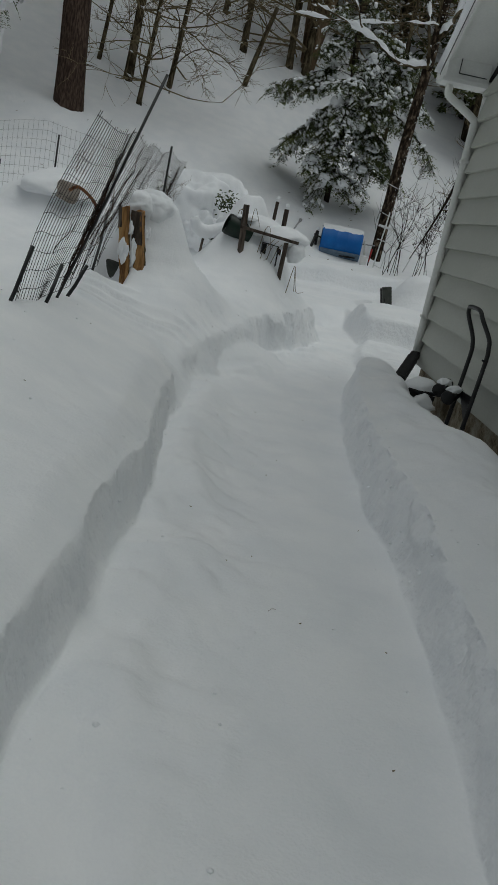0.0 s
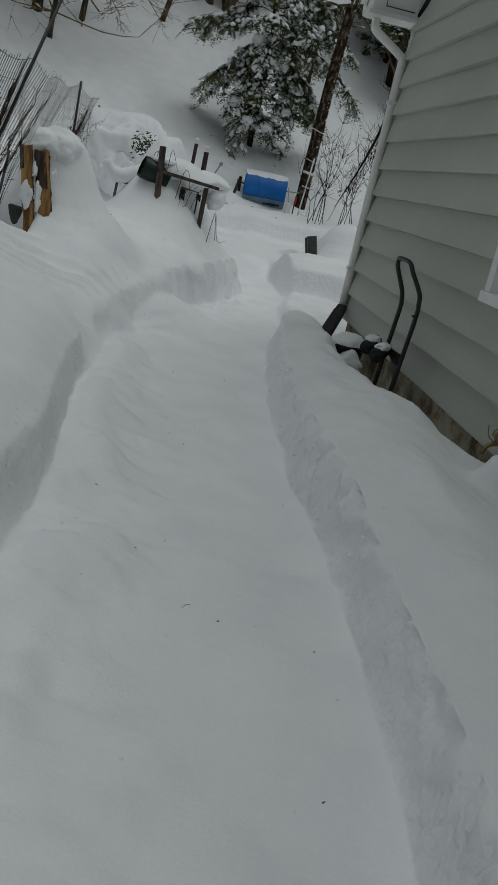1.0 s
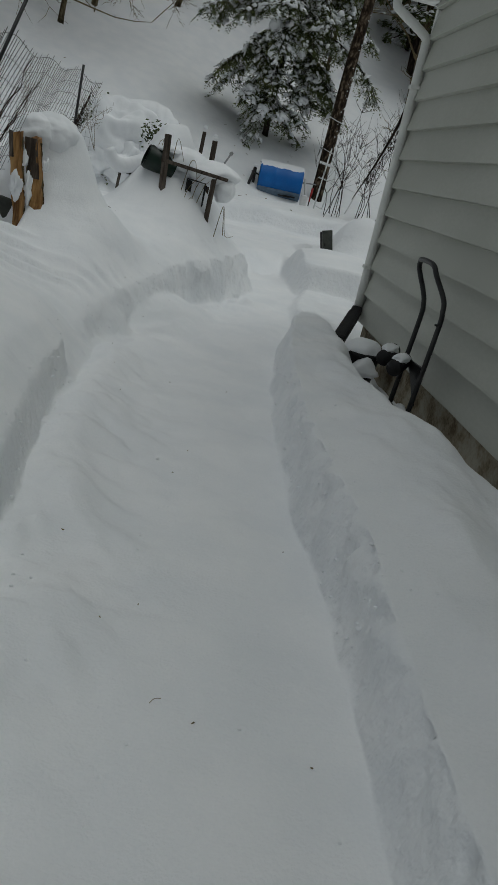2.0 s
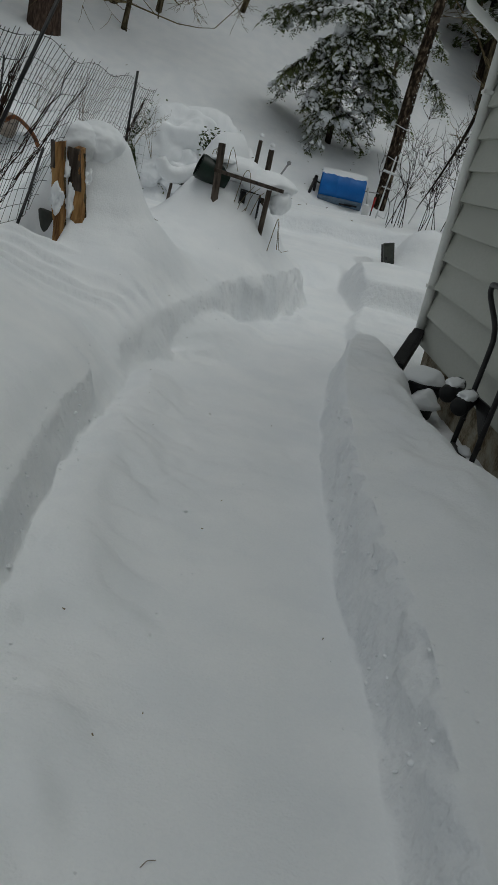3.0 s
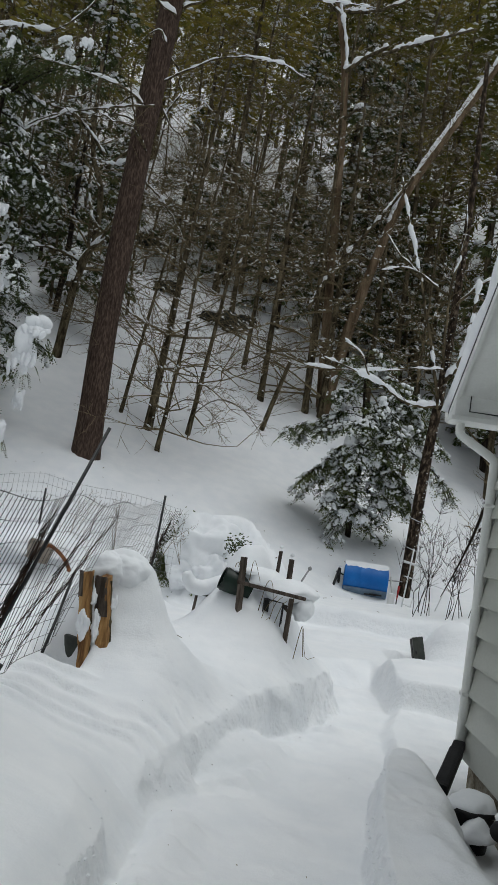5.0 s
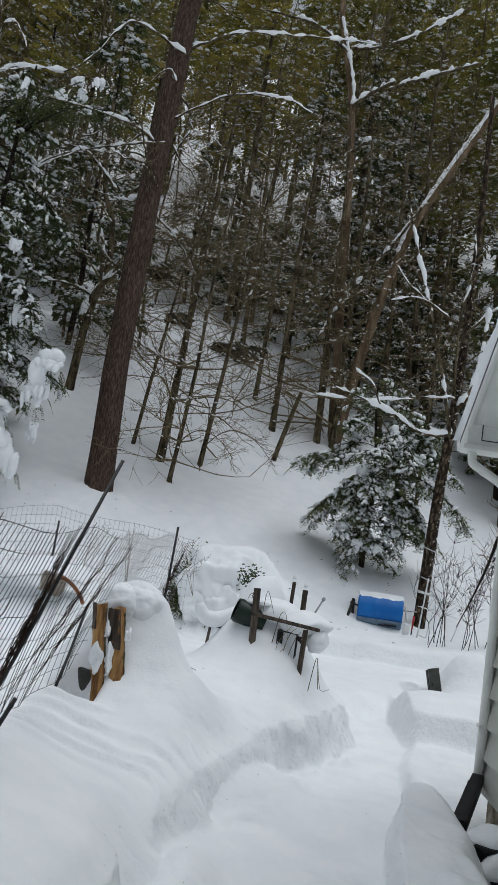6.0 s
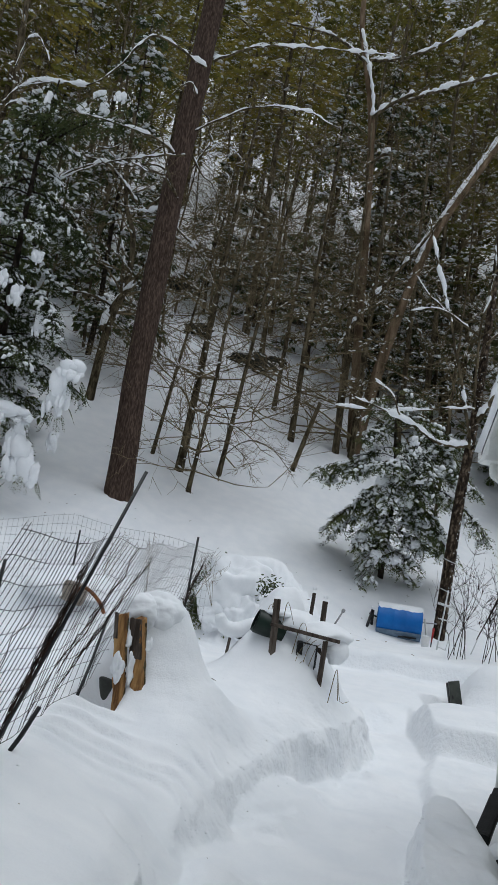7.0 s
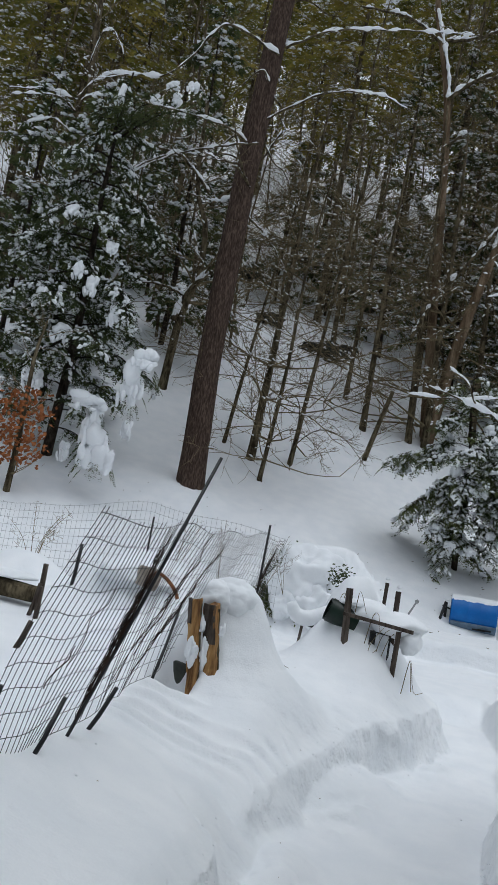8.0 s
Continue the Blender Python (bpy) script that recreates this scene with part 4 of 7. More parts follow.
def build_composter():
    cx, cy, cz, r, half = 2.10, 17.05, 1.39, 0.325, 0.44
    c = thing("barrel_composter", "blue plastic barrel on a black stand, topped with snow", "barrel", (cx, cy, 1.1))
    verts, faces = [], []
    n = 36
    prof = [(-half, r * 0.80), (-half, r * 0.98), (-half + 0.02, r * 1.03), (-half + 0.045, r), (-0.13, r * 1.0), (-0.12, r * 1.015), (-0.10, r * 1.0), (0.10, r), (0.12, r * 1.015), (0.13, r), (half - 0.045, r), (half - 0.02, r * 1.03), (half, r * 0.98), (half, r * 0.80)]
    turn = Matrix.Rotation(radians(-4), 4, "Z")
    for px, pr in prof:
        for k in range(n):
            a = 2 * math.pi * k / n
            p = turn @ Vector((px, pr * math.cos(a), pr * math.sin(a)))
            verts.append((cx + p.x, cy + p.y, cz + p.z))
    m = len(prof)
    for i in range(m - 1):
        for k in range(n):
            a, b = i * n + k, i * n + (k + 1) % n
            faces.append((a, b, b + n, a + n))
    faces += [tuple(range(n)), tuple((m - 1) * n + k for k in reversed(range(n)))]
    barrel = raw("barrel", verts, faces, BLUE, c)
    # faded cradle below the barrel
    v2, f2 = [], []
    for px in (-half * 0.98, half * 0.98):
        for k in range(9):
            a = radians(205 + 70 * k / 8)
            for rr in (r * 1.035, r * 1.10):
                p = turn @ Vector((px, rr * math.cos(a), rr * math.sin(a)))
                v2.append((cx + p.x, cy + p.y, cz + p.z))
    for k in range(8):
        a = 2 * k
        b = a + 18
        f2 += [(a, a + 2, b + 2, b), (a + 1, b + 1, b + 3, a + 3)]
    f2 += [(0, 18, 19, 1), (16, 17, 35, 34)] + [(2 * k, 2 * k + 1, 2 * k + 3, 2 * k + 2) for k in range(8)] + [(18 + 2 * k, 20 + 2 * k, 21 + 2 * k, 19 + 2 * k) for k in range(8)]
    raw("cradle", v2, f2, BLUE_GREY, c, "faded grey-blue cradle")
    for z, w in ((1.145, 0.22), (1.135, 0.12)):
        box("slot", (cx - 0.15 + w, cy - r * 1.13, z), (cx + 0.10 + w, cy - r * 1.06, z + 0.03), BLACK_PLASTIC, c, 0.004)
    for dx in (-0.115,):
        tube("leg", [(cx - half + dx + 0.02, cy - 0.10, 1.0), (cx - half + dx + 0.02, cy - 0.02, 1.56)], 0.028, BLACK_STEEL, c, 8)
        tube("leg", [(cx - half + dx - 0.13, cy - 0.30, 1.02), (cx - half + dx + 0.01, cy - 0.02, 1.56)], 0.028, BLACK_STEEL, c, 8)
        tube("foot", [(cx - half + dx - 0.12, cy - 0.30, 1.10), (cx - half + dx + 0.02, cy - 0.12, 1.08)], 0.02, BLACK_STEEL, c, 8)
    tube("leg", [(cx + half + 0.15, cy - 0.18, 1.0), (cx + half + 0.06, cy, 1.55)], 0.02, WHITE_PLASTIC, c, 8)
    tube("axle", [(cx - half - 0.16, cy, cz + 0.10), (cx - half, cy, cz + 0.05)], 0.015, BLACK_STEEL, c, 8)
    tube("axle", [(cx + half, cy, cz + 0.08), (cx + half + 0.3, cy, cz + 0.10)], 0.012, WIRE_PALE, c, 8)
    # snow along the top
    verts, faces = [], []
    rows, cols = 24, 10
    for i in range(rows + 1):
        u = i / rows * 2 - 1
        for k in range(cols + 1):
            a = radians(52 + 82 * k / cols)
            wob = 0.018 * math.sin(u * 9 + k) + 0.012 * math.sin(u * 23)
            a += wob * 3 if k in (0, cols) else 0
            rr = r * 1.0 + 0.045 * math.sin(math.pi * k / cols) ** 0.6 * (1 - 0.25 * abs(u) ** 6) - (0.005 if k in (0, cols) else 0)
            p = turn @ Vector((u * half * 1.0, -rr * math.cos(a), rr * math.sin(a)))
            verts.append((cx + p.x, cy + p.y, cz + p.z))
    for i in range(rows):
        for k in range(cols):
            a = i * (cols + 1) + k
            faces.append((a, a + 1, a + cols + 2, a + cols + 1))
    raw("snow", verts, faces, SNOW_CLUMP, c, "strip of snow on top")
    snow_blob("snow", (cx - half - 0.10, cy - 0.02, 1.60), (0.05, 0.06, 0.035), c, 51, label="snow on the stand")
    return c


build_composter()


small = thing("garden_tool", "small grey tool handle with a round end in snow", "garden tool", (0.55, 8.9, 1.45))
tube("shaft", [(0.49, 8.9, 1.30), (0.53, 8.9, 1.50), (0.605, 8.9, 1.66)], [0.011, 0.010, 0.009], WIRE_PALE, small, 8)
tube("round_end", [(0.597, 8.9, 1.648), (0.607, 8.9, 1.664), (0.619, 8.9, 1.68)], [0.014, 0.022, 0.012], WIRE_PALE, small, 10)


def build_trellis():
    t = thing("string_trellis", "thin white poles and cords of a trellis, partly iced", "trellis", (2.8, 15.4, 0.9))
    tube("pole", [(2.56, 15.2, 0.65), (2.68, 15.2, 2.15)], 0.014, WHITE_PLASTIC, t, 8)
    tube("pole", [(2.72, 15.3, 0.85), (2.92, 15.6, 1.75)], 0.008, WHITE_PLASTIC, t, 6)
    tube("pole", [(3.0, 14.9, 0.75), (3.35, 15.2, 1.62)], 0.010, WHITE_PLASTIC, t, 6)
    tube("crossbar", [(2.52, 15.18, 1.90), (2.80, 15.2, 1.86)], 0.022, WHITE_PLASTIC, t, 8)
    tube("crossbar", [(2.56, 15.18, 1.64), (2.76, 15.2, 1.61)], 0.012, WHITE_PLASTIC, t, 8)
    tube("cord", [(2.60, 15.2, 1.15), (2.85, 15.3, 1.08)], 0.008, WHITE_PLASTIC, t, 6)
    tube("cord", [(2.85, 15.5, 1.62), (3.6, 15.3, 1.45)], 0.006, WHITE_PLASTIC, t, 6)
    return t


build_trellis()

marker = thing("red_tool_handle", "red painted tool handle standing beside the barrel", "tool", (2.66, 16.3, 1.1))
tube("handle", [(2.66, 16.3, 1.16), (2.675, 16.3, 1.42)], [0.013, 0.024], RED, marker, 10)
tube("shaft", [(2.655, 16.3, 0.95), (2.66, 16.3, 1.18)], 0.012, BLACK_STEEL, marker, 8)
pail = thing("white_pail", "white plastic pail sunk in the snow", "pail", (2.56, 16.4, 1.0))
v, f = tube_data([(2.56, 16.42, 0.95), (2.57, 16.42, 1.24), (2.57, 16.42, 1.242), (2.56, 16.42, 1.05)], [0.06, 0.078, 0.07, 0.06], 20, cap=False)
raw("shell", v, f, WHITE_PLASTIC, pail)
snow_blob("snow", (2.57, 16.42, 1.22), (0.066, 0.066, 0.04), pail, 55, label="snow filling the top")

# ---- collapsed wire fence round the garden ----
def wire_sheet(parent, point, nu, nv, r, mat, skip_u=1):
    """Welded wire: every long wire and every cross wire is a thin tube over the sheet point(u, v)."""
    rnd = random.Random(nu * 7 + nv)
    for i in range(nu + 1):
        u = i / nu
        if skip_u > 1 and u > 0.19 and i % skip_u:
            continue
        top = 1.0 + rnd.uniform(-0.01, 0.03)
        pts = [point(u, v * top / 10) for v in range(11)]
        tube("wire", pts, r, mat, parent, 3)
    for j in range(nv + 1):
        v = j / nv
        pts = [point(u / 60 * 1.004 - 0.002, v) for u in range(61)]
        tube("cross_wire", pts, r * 1.15, mat, parent, 3)


def lerp3(a, b, t):
    return Vector(a) * (1 - t) + Vector(b) * t


def along(points, u):
    n = len(points) - 1
    k = min(int(u * n), n - 1)
    return lerp3(points[k], points[k + 1], u * n - k)


def leaning_sheet(u, v):
    low = along([(-1.07, 3.18, 0.93), (-1.05, 4.10, 0.96), (-1.10, 5.0, 0.98), (-1.15, 6.0, 1.0), (-1.19, 7.0, 1.04), (-1.12, 8.0, 1.10), (-0.98, 8.95, 1.16)], u)
    high = along([(-0.79, 3.24, 1.89), (-0.76, 4.15, 1.925), (-0.81, 5.1, 1.945), (-0.85, 6.1, 1.96), (-0.86, 7.0, 2.0), (-0.85, 8.0, 2.03), (-0.80, 8.97, 2.02)], u)
    p = lerp3(low, high, v)
    sag = math.sin(math.pi * v)
    y = 3.2 + 5.8 * u
    crush = max(0.0, 0.45 - v) / 0.45
    return p + Vector((-0.022 * sag + 0.022 * math.sin(y * 3.1 + v * 2) * sag + 0.02 * crush * math.sin(y * 9), 0.10 * crush * crush * math.sin(y * 4.5) + 0.012 * math.sin(y * 13 + v * 5),
                       0.022 * math.sin(y * 4.2 + 1) * (0.3 + 0.7 * v) - 0.012 * math.sin(y * 11) * sag))


def back_sheet(u, v):
    low = along([(-6.2, 10.2, 1.0), (-4.6, 10.5, 1.1), (-2.8, 10.6, 1.2), (-1.0, 10.4, 1.2)], u)
    high = along([(-6.2, 10.3, 1.95), (-4.6, 10.5, 1.93), (-2.8, 10.6, 2.26), (-1.0, 10.4, 2.10)], u)
    return lerp3(low, high, v) + Vector((0, 0.03 * math.sin(u * 15), 0.02 * math.sin(u * 23) * v))


fence = thing("wire_fence", "dark welded wire garden fence collapsed under snow", "wire fence", (-1.1, 5.2, 0.95))
wire_sheet(fence, leaning_sheet, 116, 10, 0.0017, WIRE, 2)
back = thing("wire_fence", "thin grey welded wire fence standing behind the garden", "wire fence", (-3.2, 10.5, 1.1))
wire_sheet(back, back_sheet, 84, 9, 0.0019, WIRE_PALE)


def stake(label, low, high, r, mat=None, group="fence stakes"):
    s = thing("fence_stake", label, "stake", low, group)
    low, high = Vector(low), Vector(high)
    mid = low.lerp(high, 0.5) + Vector((0.006, 0.004, 0))
    tube("shaft", [low, mid, high], [r, r, r * 0.95], mat or BLACK_STEEL, s, 8)
    return s


stake("long dark fence pole leaning over with the fence", (-1.10, 4.05, 0.75), (-0.62, 4.26, 2.28), 0.0090, BLACK_STEEL)
stake("short black stake leaning beside the fence", (-1.14, 3.19, 0.80), (-1.005, 3.2, 1.27), 0.0105)
stake("short black stake leaning beside the fence", (-1.03, 3.58, 0.85), (-0.97, 3.75, 1.155), 0.0105)
stake("short black stake leaning beside the fence", (-1.06, 4.30, 0.85), (-0.94, 4.34, 1.12), 0.0115)
stake("thin black steel stake leaning in the fence", (-1.16, 5.75, 0.85), (-1.20, 6.45, 1.40), 0.011)
stake("thin black steel stake standing in the fence", (-1.12, 6.45, 0.95), (-1.07, 6.45, 1.40), 0.011)
stake("thin upright steel stake behind the log pile", (-1.03, 8.9, 1.0), (-0.99, 8.9, 2.17), 0.013)
stake("thin black stake in the garden", (-2.30, 9.0, 1.2), (-2.28, 9.0, 2.05), 0.011)
stake("black stake leaning in the garden", (-2.58, 7.72, 1.1), (-2.54, 7.72, 1.66), 0.018)
stake("grey wooden stake leaning in the garden", (-2.18, 5.86, 0.88), (-2.10, 5.9, 1.13), 0.022, OLD_WOOD)
stake("dark wooden stake leaning over a log", (-2.52, 6.92, 1.02), (-2.48, 6.85, 1.47), 0.024, OLD_WOOD)
stake("pale wooden stake beside a log", (-2.42, 6.7, 0.98), (-2.42, 6.7, 1.30), 0.022, OLD_WOOD)
stake("pale wooden stake beside a log", (-2.51, 6.75, 1.0), (-2.45, 6.75, 1.32), 0.02, OLD_WOOD)

# dead vines bound into the leaning wire
vines = thing("dry_vine", "dry brown vines tangled along the fence pole", "dead vines", (-1.1, 4.1, 0.95))
rnd = random.Random(5)
for a, b, count in (((-1.05, 4.08, 0.92), (-0.76, 4.20, 1.92), 30), ((-1.10, 4.75, 0.95), (-0.86, 6.2, 1.97), 13), ((-1.08, 4.45, 0.95), (-0.84, 5.5, 1.95), 8), ((-1.05, 8.4, 1.2), (-0.84, 8.8, 2.02), 16), ((-0.98, 3.5, 1.2), (-0.8, 3.7, 1.7), 2)):
    for _ in range(count):
        t0, t1 = sorted((rnd.uniform(0, 0.6), rnd.uniform(0.35, 1.02)))
        pts = [lerp3(a, b, t0 + (t1 - t0) * k / 5) + Vector((rnd.uniform(-0.016, 0.016), rnd.uniform(-0.03, 0.03), rnd.uniform(-0.02, 0.02))) for k in range(6)]
        tube("vine", bent(pts, 2), rnd.uniform(0.0012, 0.0030), VINE, vines, 4)

arch = thing("rusty_hoop", "rusty curved steel hoop sticking out of a snowy pot", "hoop", (-1.6, 7.3, 1.35))
tube("hoop", bent([(-1.74, 7.35, 1.50), (-1.66, 7.33, 1.545), (-1.55, 7.28, 1.50), (-1.46, 7.22, 1.43), (-1.42, 7.2, 1.37)], 4), [0.016] * 17, RUST, arch, 8)
pot2 = thing("clay_pot", "weathered pale pot lying in the snow heap", "plant pot", (-1.8, 7.45, 1.35))
v, f = tube_data([(-1.86, 7.42, 1.50), (-1.74, 7.50, 1.47), (-1.70, 7.52, 1.46)], [0.085, 0.10, 0.09], 18)
raw("pot", v, f, BASKET, pot2)
snow_blob("snow", (-1.95, 7.75, 1.45), (0.38, 0.33, 0.17), pot2, 61, label="deep rounded snow over the pot", detail=4, rough=0.12)

fallen = thing("fallen_log", "dark rotten log under snow in the garden", "log", (-2.8, 7.0, 1.2))
tube("trunk", [(-3.6, 7.05, 1.20), (-3.0, 7.0, 1.22), (-2.58, 6.98, 1.20)], [0.075, 0.08, 0.07], BARK_DARK, fallen, 10)
snow_blob("snow", (-2.95, 7.02, 1.31), (0.36, 0.11, 0.06), fallen, 62, label="snow along the log", detail=3)
snow_blob("snow", (-3.5, 7.05, 1.31), (0.20, 0.10, 0.06), fallen, 63, label="snow along the log", detail=3)

# tall dry weeds behind the garden
def weed(at, height_m, lean, seed, label):
    r = random.Random(seed)
    w = thing("dry_weed", label, "weed", at, "dry weeds")
    base = Vector(at)
    for _ in range(3):
        tip = base + Vector((lean + r.uniform(-0.25, 0.25), r.uniform(-0.2, 0.2), height_m * r.uniform(0.55, 0.9)))
        mid = base.lerp(tip, 0.5) + Vector((r.uniform(-0.06, 0.06), 0, 0.08))
        curve = bent([base, mid, tip], 4)
        tube("stalk", curve, [0.004, 0.004, 0.0035, 0.0035, 0.003, 0.003, 0.0025, 0.0025, 0.002], TWIG, w, 4)
        v, f = [], []
        for _k in range(16):
            p = base.lerp(tip, r.uniform(0.45, 1.0)) + Vector((r.uniform(-0.03, 0.03), r.uniform(-0.03, 0.03), 0))
            q = p + Vector((r.uniform(-0.09, 0.09), r.uniform(-0.06, 0.06), r.uniform(-0.03, 0.10)))
            tube_data([p, q], [0.0022, 0.0012], 3, v, f)
        tagged(raw("twig_spray", v, f, TWIG, w), kind="stuff")
    return w


weed((-3.55, 9.0, 1.2), 0.85, 0.35, 1, "dry brown weed bent over beside the fence")
weed((-3.7, 9.3, 1.2), 0.9, -0.1, 2, "dry brown weed standing beside the fence")
weed((-2.6, 11.5, 1.25), 1.1, 0.2, 3, "tall dry weed with seed heads")
weed((-2.0, 11.8, 1.25), 1.1, 0.1, 4, "tall dry weed with seed heads")
weed((-1.5, 12.6, 1.25), 1.0, 0.25, 5, "tall dry weed behind the fence")
weed((-1.2, 13.0, 1.3), 0.95, -0.2, 6, "tall dry weed behind the fence")
weed((-0.4, 15.6, 1.5), 0.7, 0.3, 7, "dry bent twigs in the snow")

# ---- woodland: generators ----
ICO = bmesh.new()
bmesh.ops.create_icosphere(ICO, subdivisions=1, radius=1.0)
BALL_V = [v.co.copy() for v in ICO.verts]
BALL_F = [tuple(v.index for v in f.verts) for f in ICO.faces]
ICO.free()


OCT_V = [Vector(p) for p in ((1, 0, 0), (0.3, 0.95, 0), (-0.8, 0.6, 0), (-0.8, -0.6, 0), (0.3, -0.95, 0), (0, 0, 1), (0, 0, -1))]
OCT_F = [t for k in range(5) for t in ((k, (k + 1) % 5, 5), ((k + 1) % 5, k, 6))]


def add_blob(verts, faces, c, sx, sy, sz, r, fine=True):
    base = len(verts)
    ICO_V, ICO_F = (BALL_V, BALL_F) if fine else (OCT_V, OCT_F)
    a = r.uniform(0, 6.28)
    ca, sa = math.cos(a), math.sin(a)
    for p in ICO_V:
        k = r.uniform(0.75, 1.2)
        x, y, z = p.x * sx * k, p.y * sy * k, p.z * sz * k
        if z < 0:
            z *= 0.5
        verts.append((c[0] + x * ca - y * sa, c[1] + x * sa + y * ca, c[2] + z))
    faces.extend(tuple(i + base for i in f) for f in ICO_F)


def add_clump(verts, faces, c, run, length, w, r):
    """A short ridge of snow along a branch."""
    base = len(verts)
    ICO_V, ICO_F = OCT_V, OCT_F
    d = run.normalized()
    side = d.cross(Vector((0, 0, 1)))
    side = side.normalized() if side.length > 1e-3 else d.orthogonal().normalized()
    up = side.cross(d)
    for p in ICO_V:
        k = r.uniform(0.75, 1.25)
        verts.append(tuple(c + d * (p.x * length * k) + side * (p.y * w * k) + up * (p.z * w * k * (0.8 if p.z > 0 else 0.5))))
    faces.extend(tuple(i + base for i in f) for f in ICO_F)


def add_frond(verts, faces, p, d, up, length, width, blades):
    """A flat spray of needles: a thin spine with narrow blades to both sides."""
    side = d.cross(up)
    if side.length < 1e-4:
        side = d.orthogonal()
    side.normalize()
    droop = Vector((0, 0, -0.25 * length))
    for k in range(blades):
        s = (k + 0.6) / blades
        c = p + d * (length * s) + droop * s * s
        w = width * (1.05 - 0.75 * s)
        b = length * 0.55 / blades
        for sg in (-1, 1):
            i = len(verts)
            verts.append(tuple(c - d * b))
            verts.append(tuple(c + d * b))
            verts.append(tuple(c + side * (sg * w) + d * (w * 0.7) + droop * 0.3))
            faces.append((i, i + 1, i + 2))


def conifer(name, label, seed, tall, r0, start, reach, boughs, fronds, frond_len, snow, droop=0.35, mat=None, bark=None, blades=4, snow_size=1.0, lean=(0, 0), group=""):
    """A hemlock or pine at the origin: trunk, boughs, needles, snow."""
    r = random.Random(seed)
    tree = thing(name, label, "tree", (0, 0, 0), group)
    axis = [Vector((lean[0] * t * tall + 0.04 * math.sin(t * 5 + seed), lean[1] * t * tall, t * tall - 0.4 * (t == 0))) for t in [k / 10 for k in range(11)]]
    radii = [r0 * (1.18 if k == 0 else 1.0) * (1 - 0.9 * k / 10) + 0.01 for k in range(11)]
    tube("trunk", axis, radii, bark or BARK_DARK, tree, 10)
    bv, bf, nv, nf, sv, sf = [], [], [], [], [], []
    for i in range(boughs):
        t = (i + r.random()) / boughs
        z = start + (tall - start) * t ** 0.95
        base = Vector((lean[0] * z, lean[1] * z, z))
        a = i * 2.399 + r.uniform(-0.5, 0.5)
        out = Vector((math.cos(a), math.sin(a), 0))
        lat = Vector((-math.sin(a), math.cos(a), 0))
        length = (reach * (1 - t) ** 0.7 + 0.25) * r.uniform(0.55, 1.1)
        rise = r.uniform(0.0, 0.35)
        drop = droop * r.uniform(0.6, 1.4)

        def on(s):
            return base + out * (length * s) + Vector((0, 0, length * (rise * s - drop * s * s)))

        tube_data([on(k / 4) for k in range(5)], [max(0.006, r0 * 0.16 * (1 - k / 5)) for k in range(5)], 4, bv, bf)
        n = max(3, round(fronds * (0.4 + length / reach)))
        for _ in range(n):
            s = r.uniform(0.12, 1.0) ** 0.7
            off = r.uniform(-1, 1)
            spread = 0.42 * length * (1.05 - s) + 0.05
            p = on(s) + lat * (off * spread) + Vector((0, 0, -0.25 * abs(off) * spread + r.uniform(-0.06, 0.06) * reach * 0.4))
            d = (out * (0.5 + s) + lat * (off * 1.1) + Vector((0, 0, r.uniform(-0.55, 0.05)))).normalized()
            up = Vector((r.uniform(-0.5, 0.5), r.uniform(-0.5, 0.5), 1))
            fl = frond_len * r.uniform(0.65, 1.3)
            add_frond(nv, nf, p, d, up, fl, fl * 0.34, blades)
            if r.random() < snow:
                c = p + d * (fl * r.uniform(0.2, 0.7)) + Vector((0, 0, 0.03 * fl))
                q = r.uniform(0.35, 1.0) ** 1.5 * snow_size
                add_blob(sv, sf, c, fl * 0.55 * q, fl * 0.40 * q, fl * 0.26 * q, r, False)
    tagged(raw("branchwork", bv, bf, TWIG, tree), kind="stuff")
    tagged(raw("needle_mass", nv, nf, mat or NEEDLES, tree, smooth=False), kind="stuff")
    if sv:
        tagged(raw("snow_cover", sv, sf, SNOW_CLUMP, tree, "clumps of snow on the needles"), kind="stuff")
    return tree


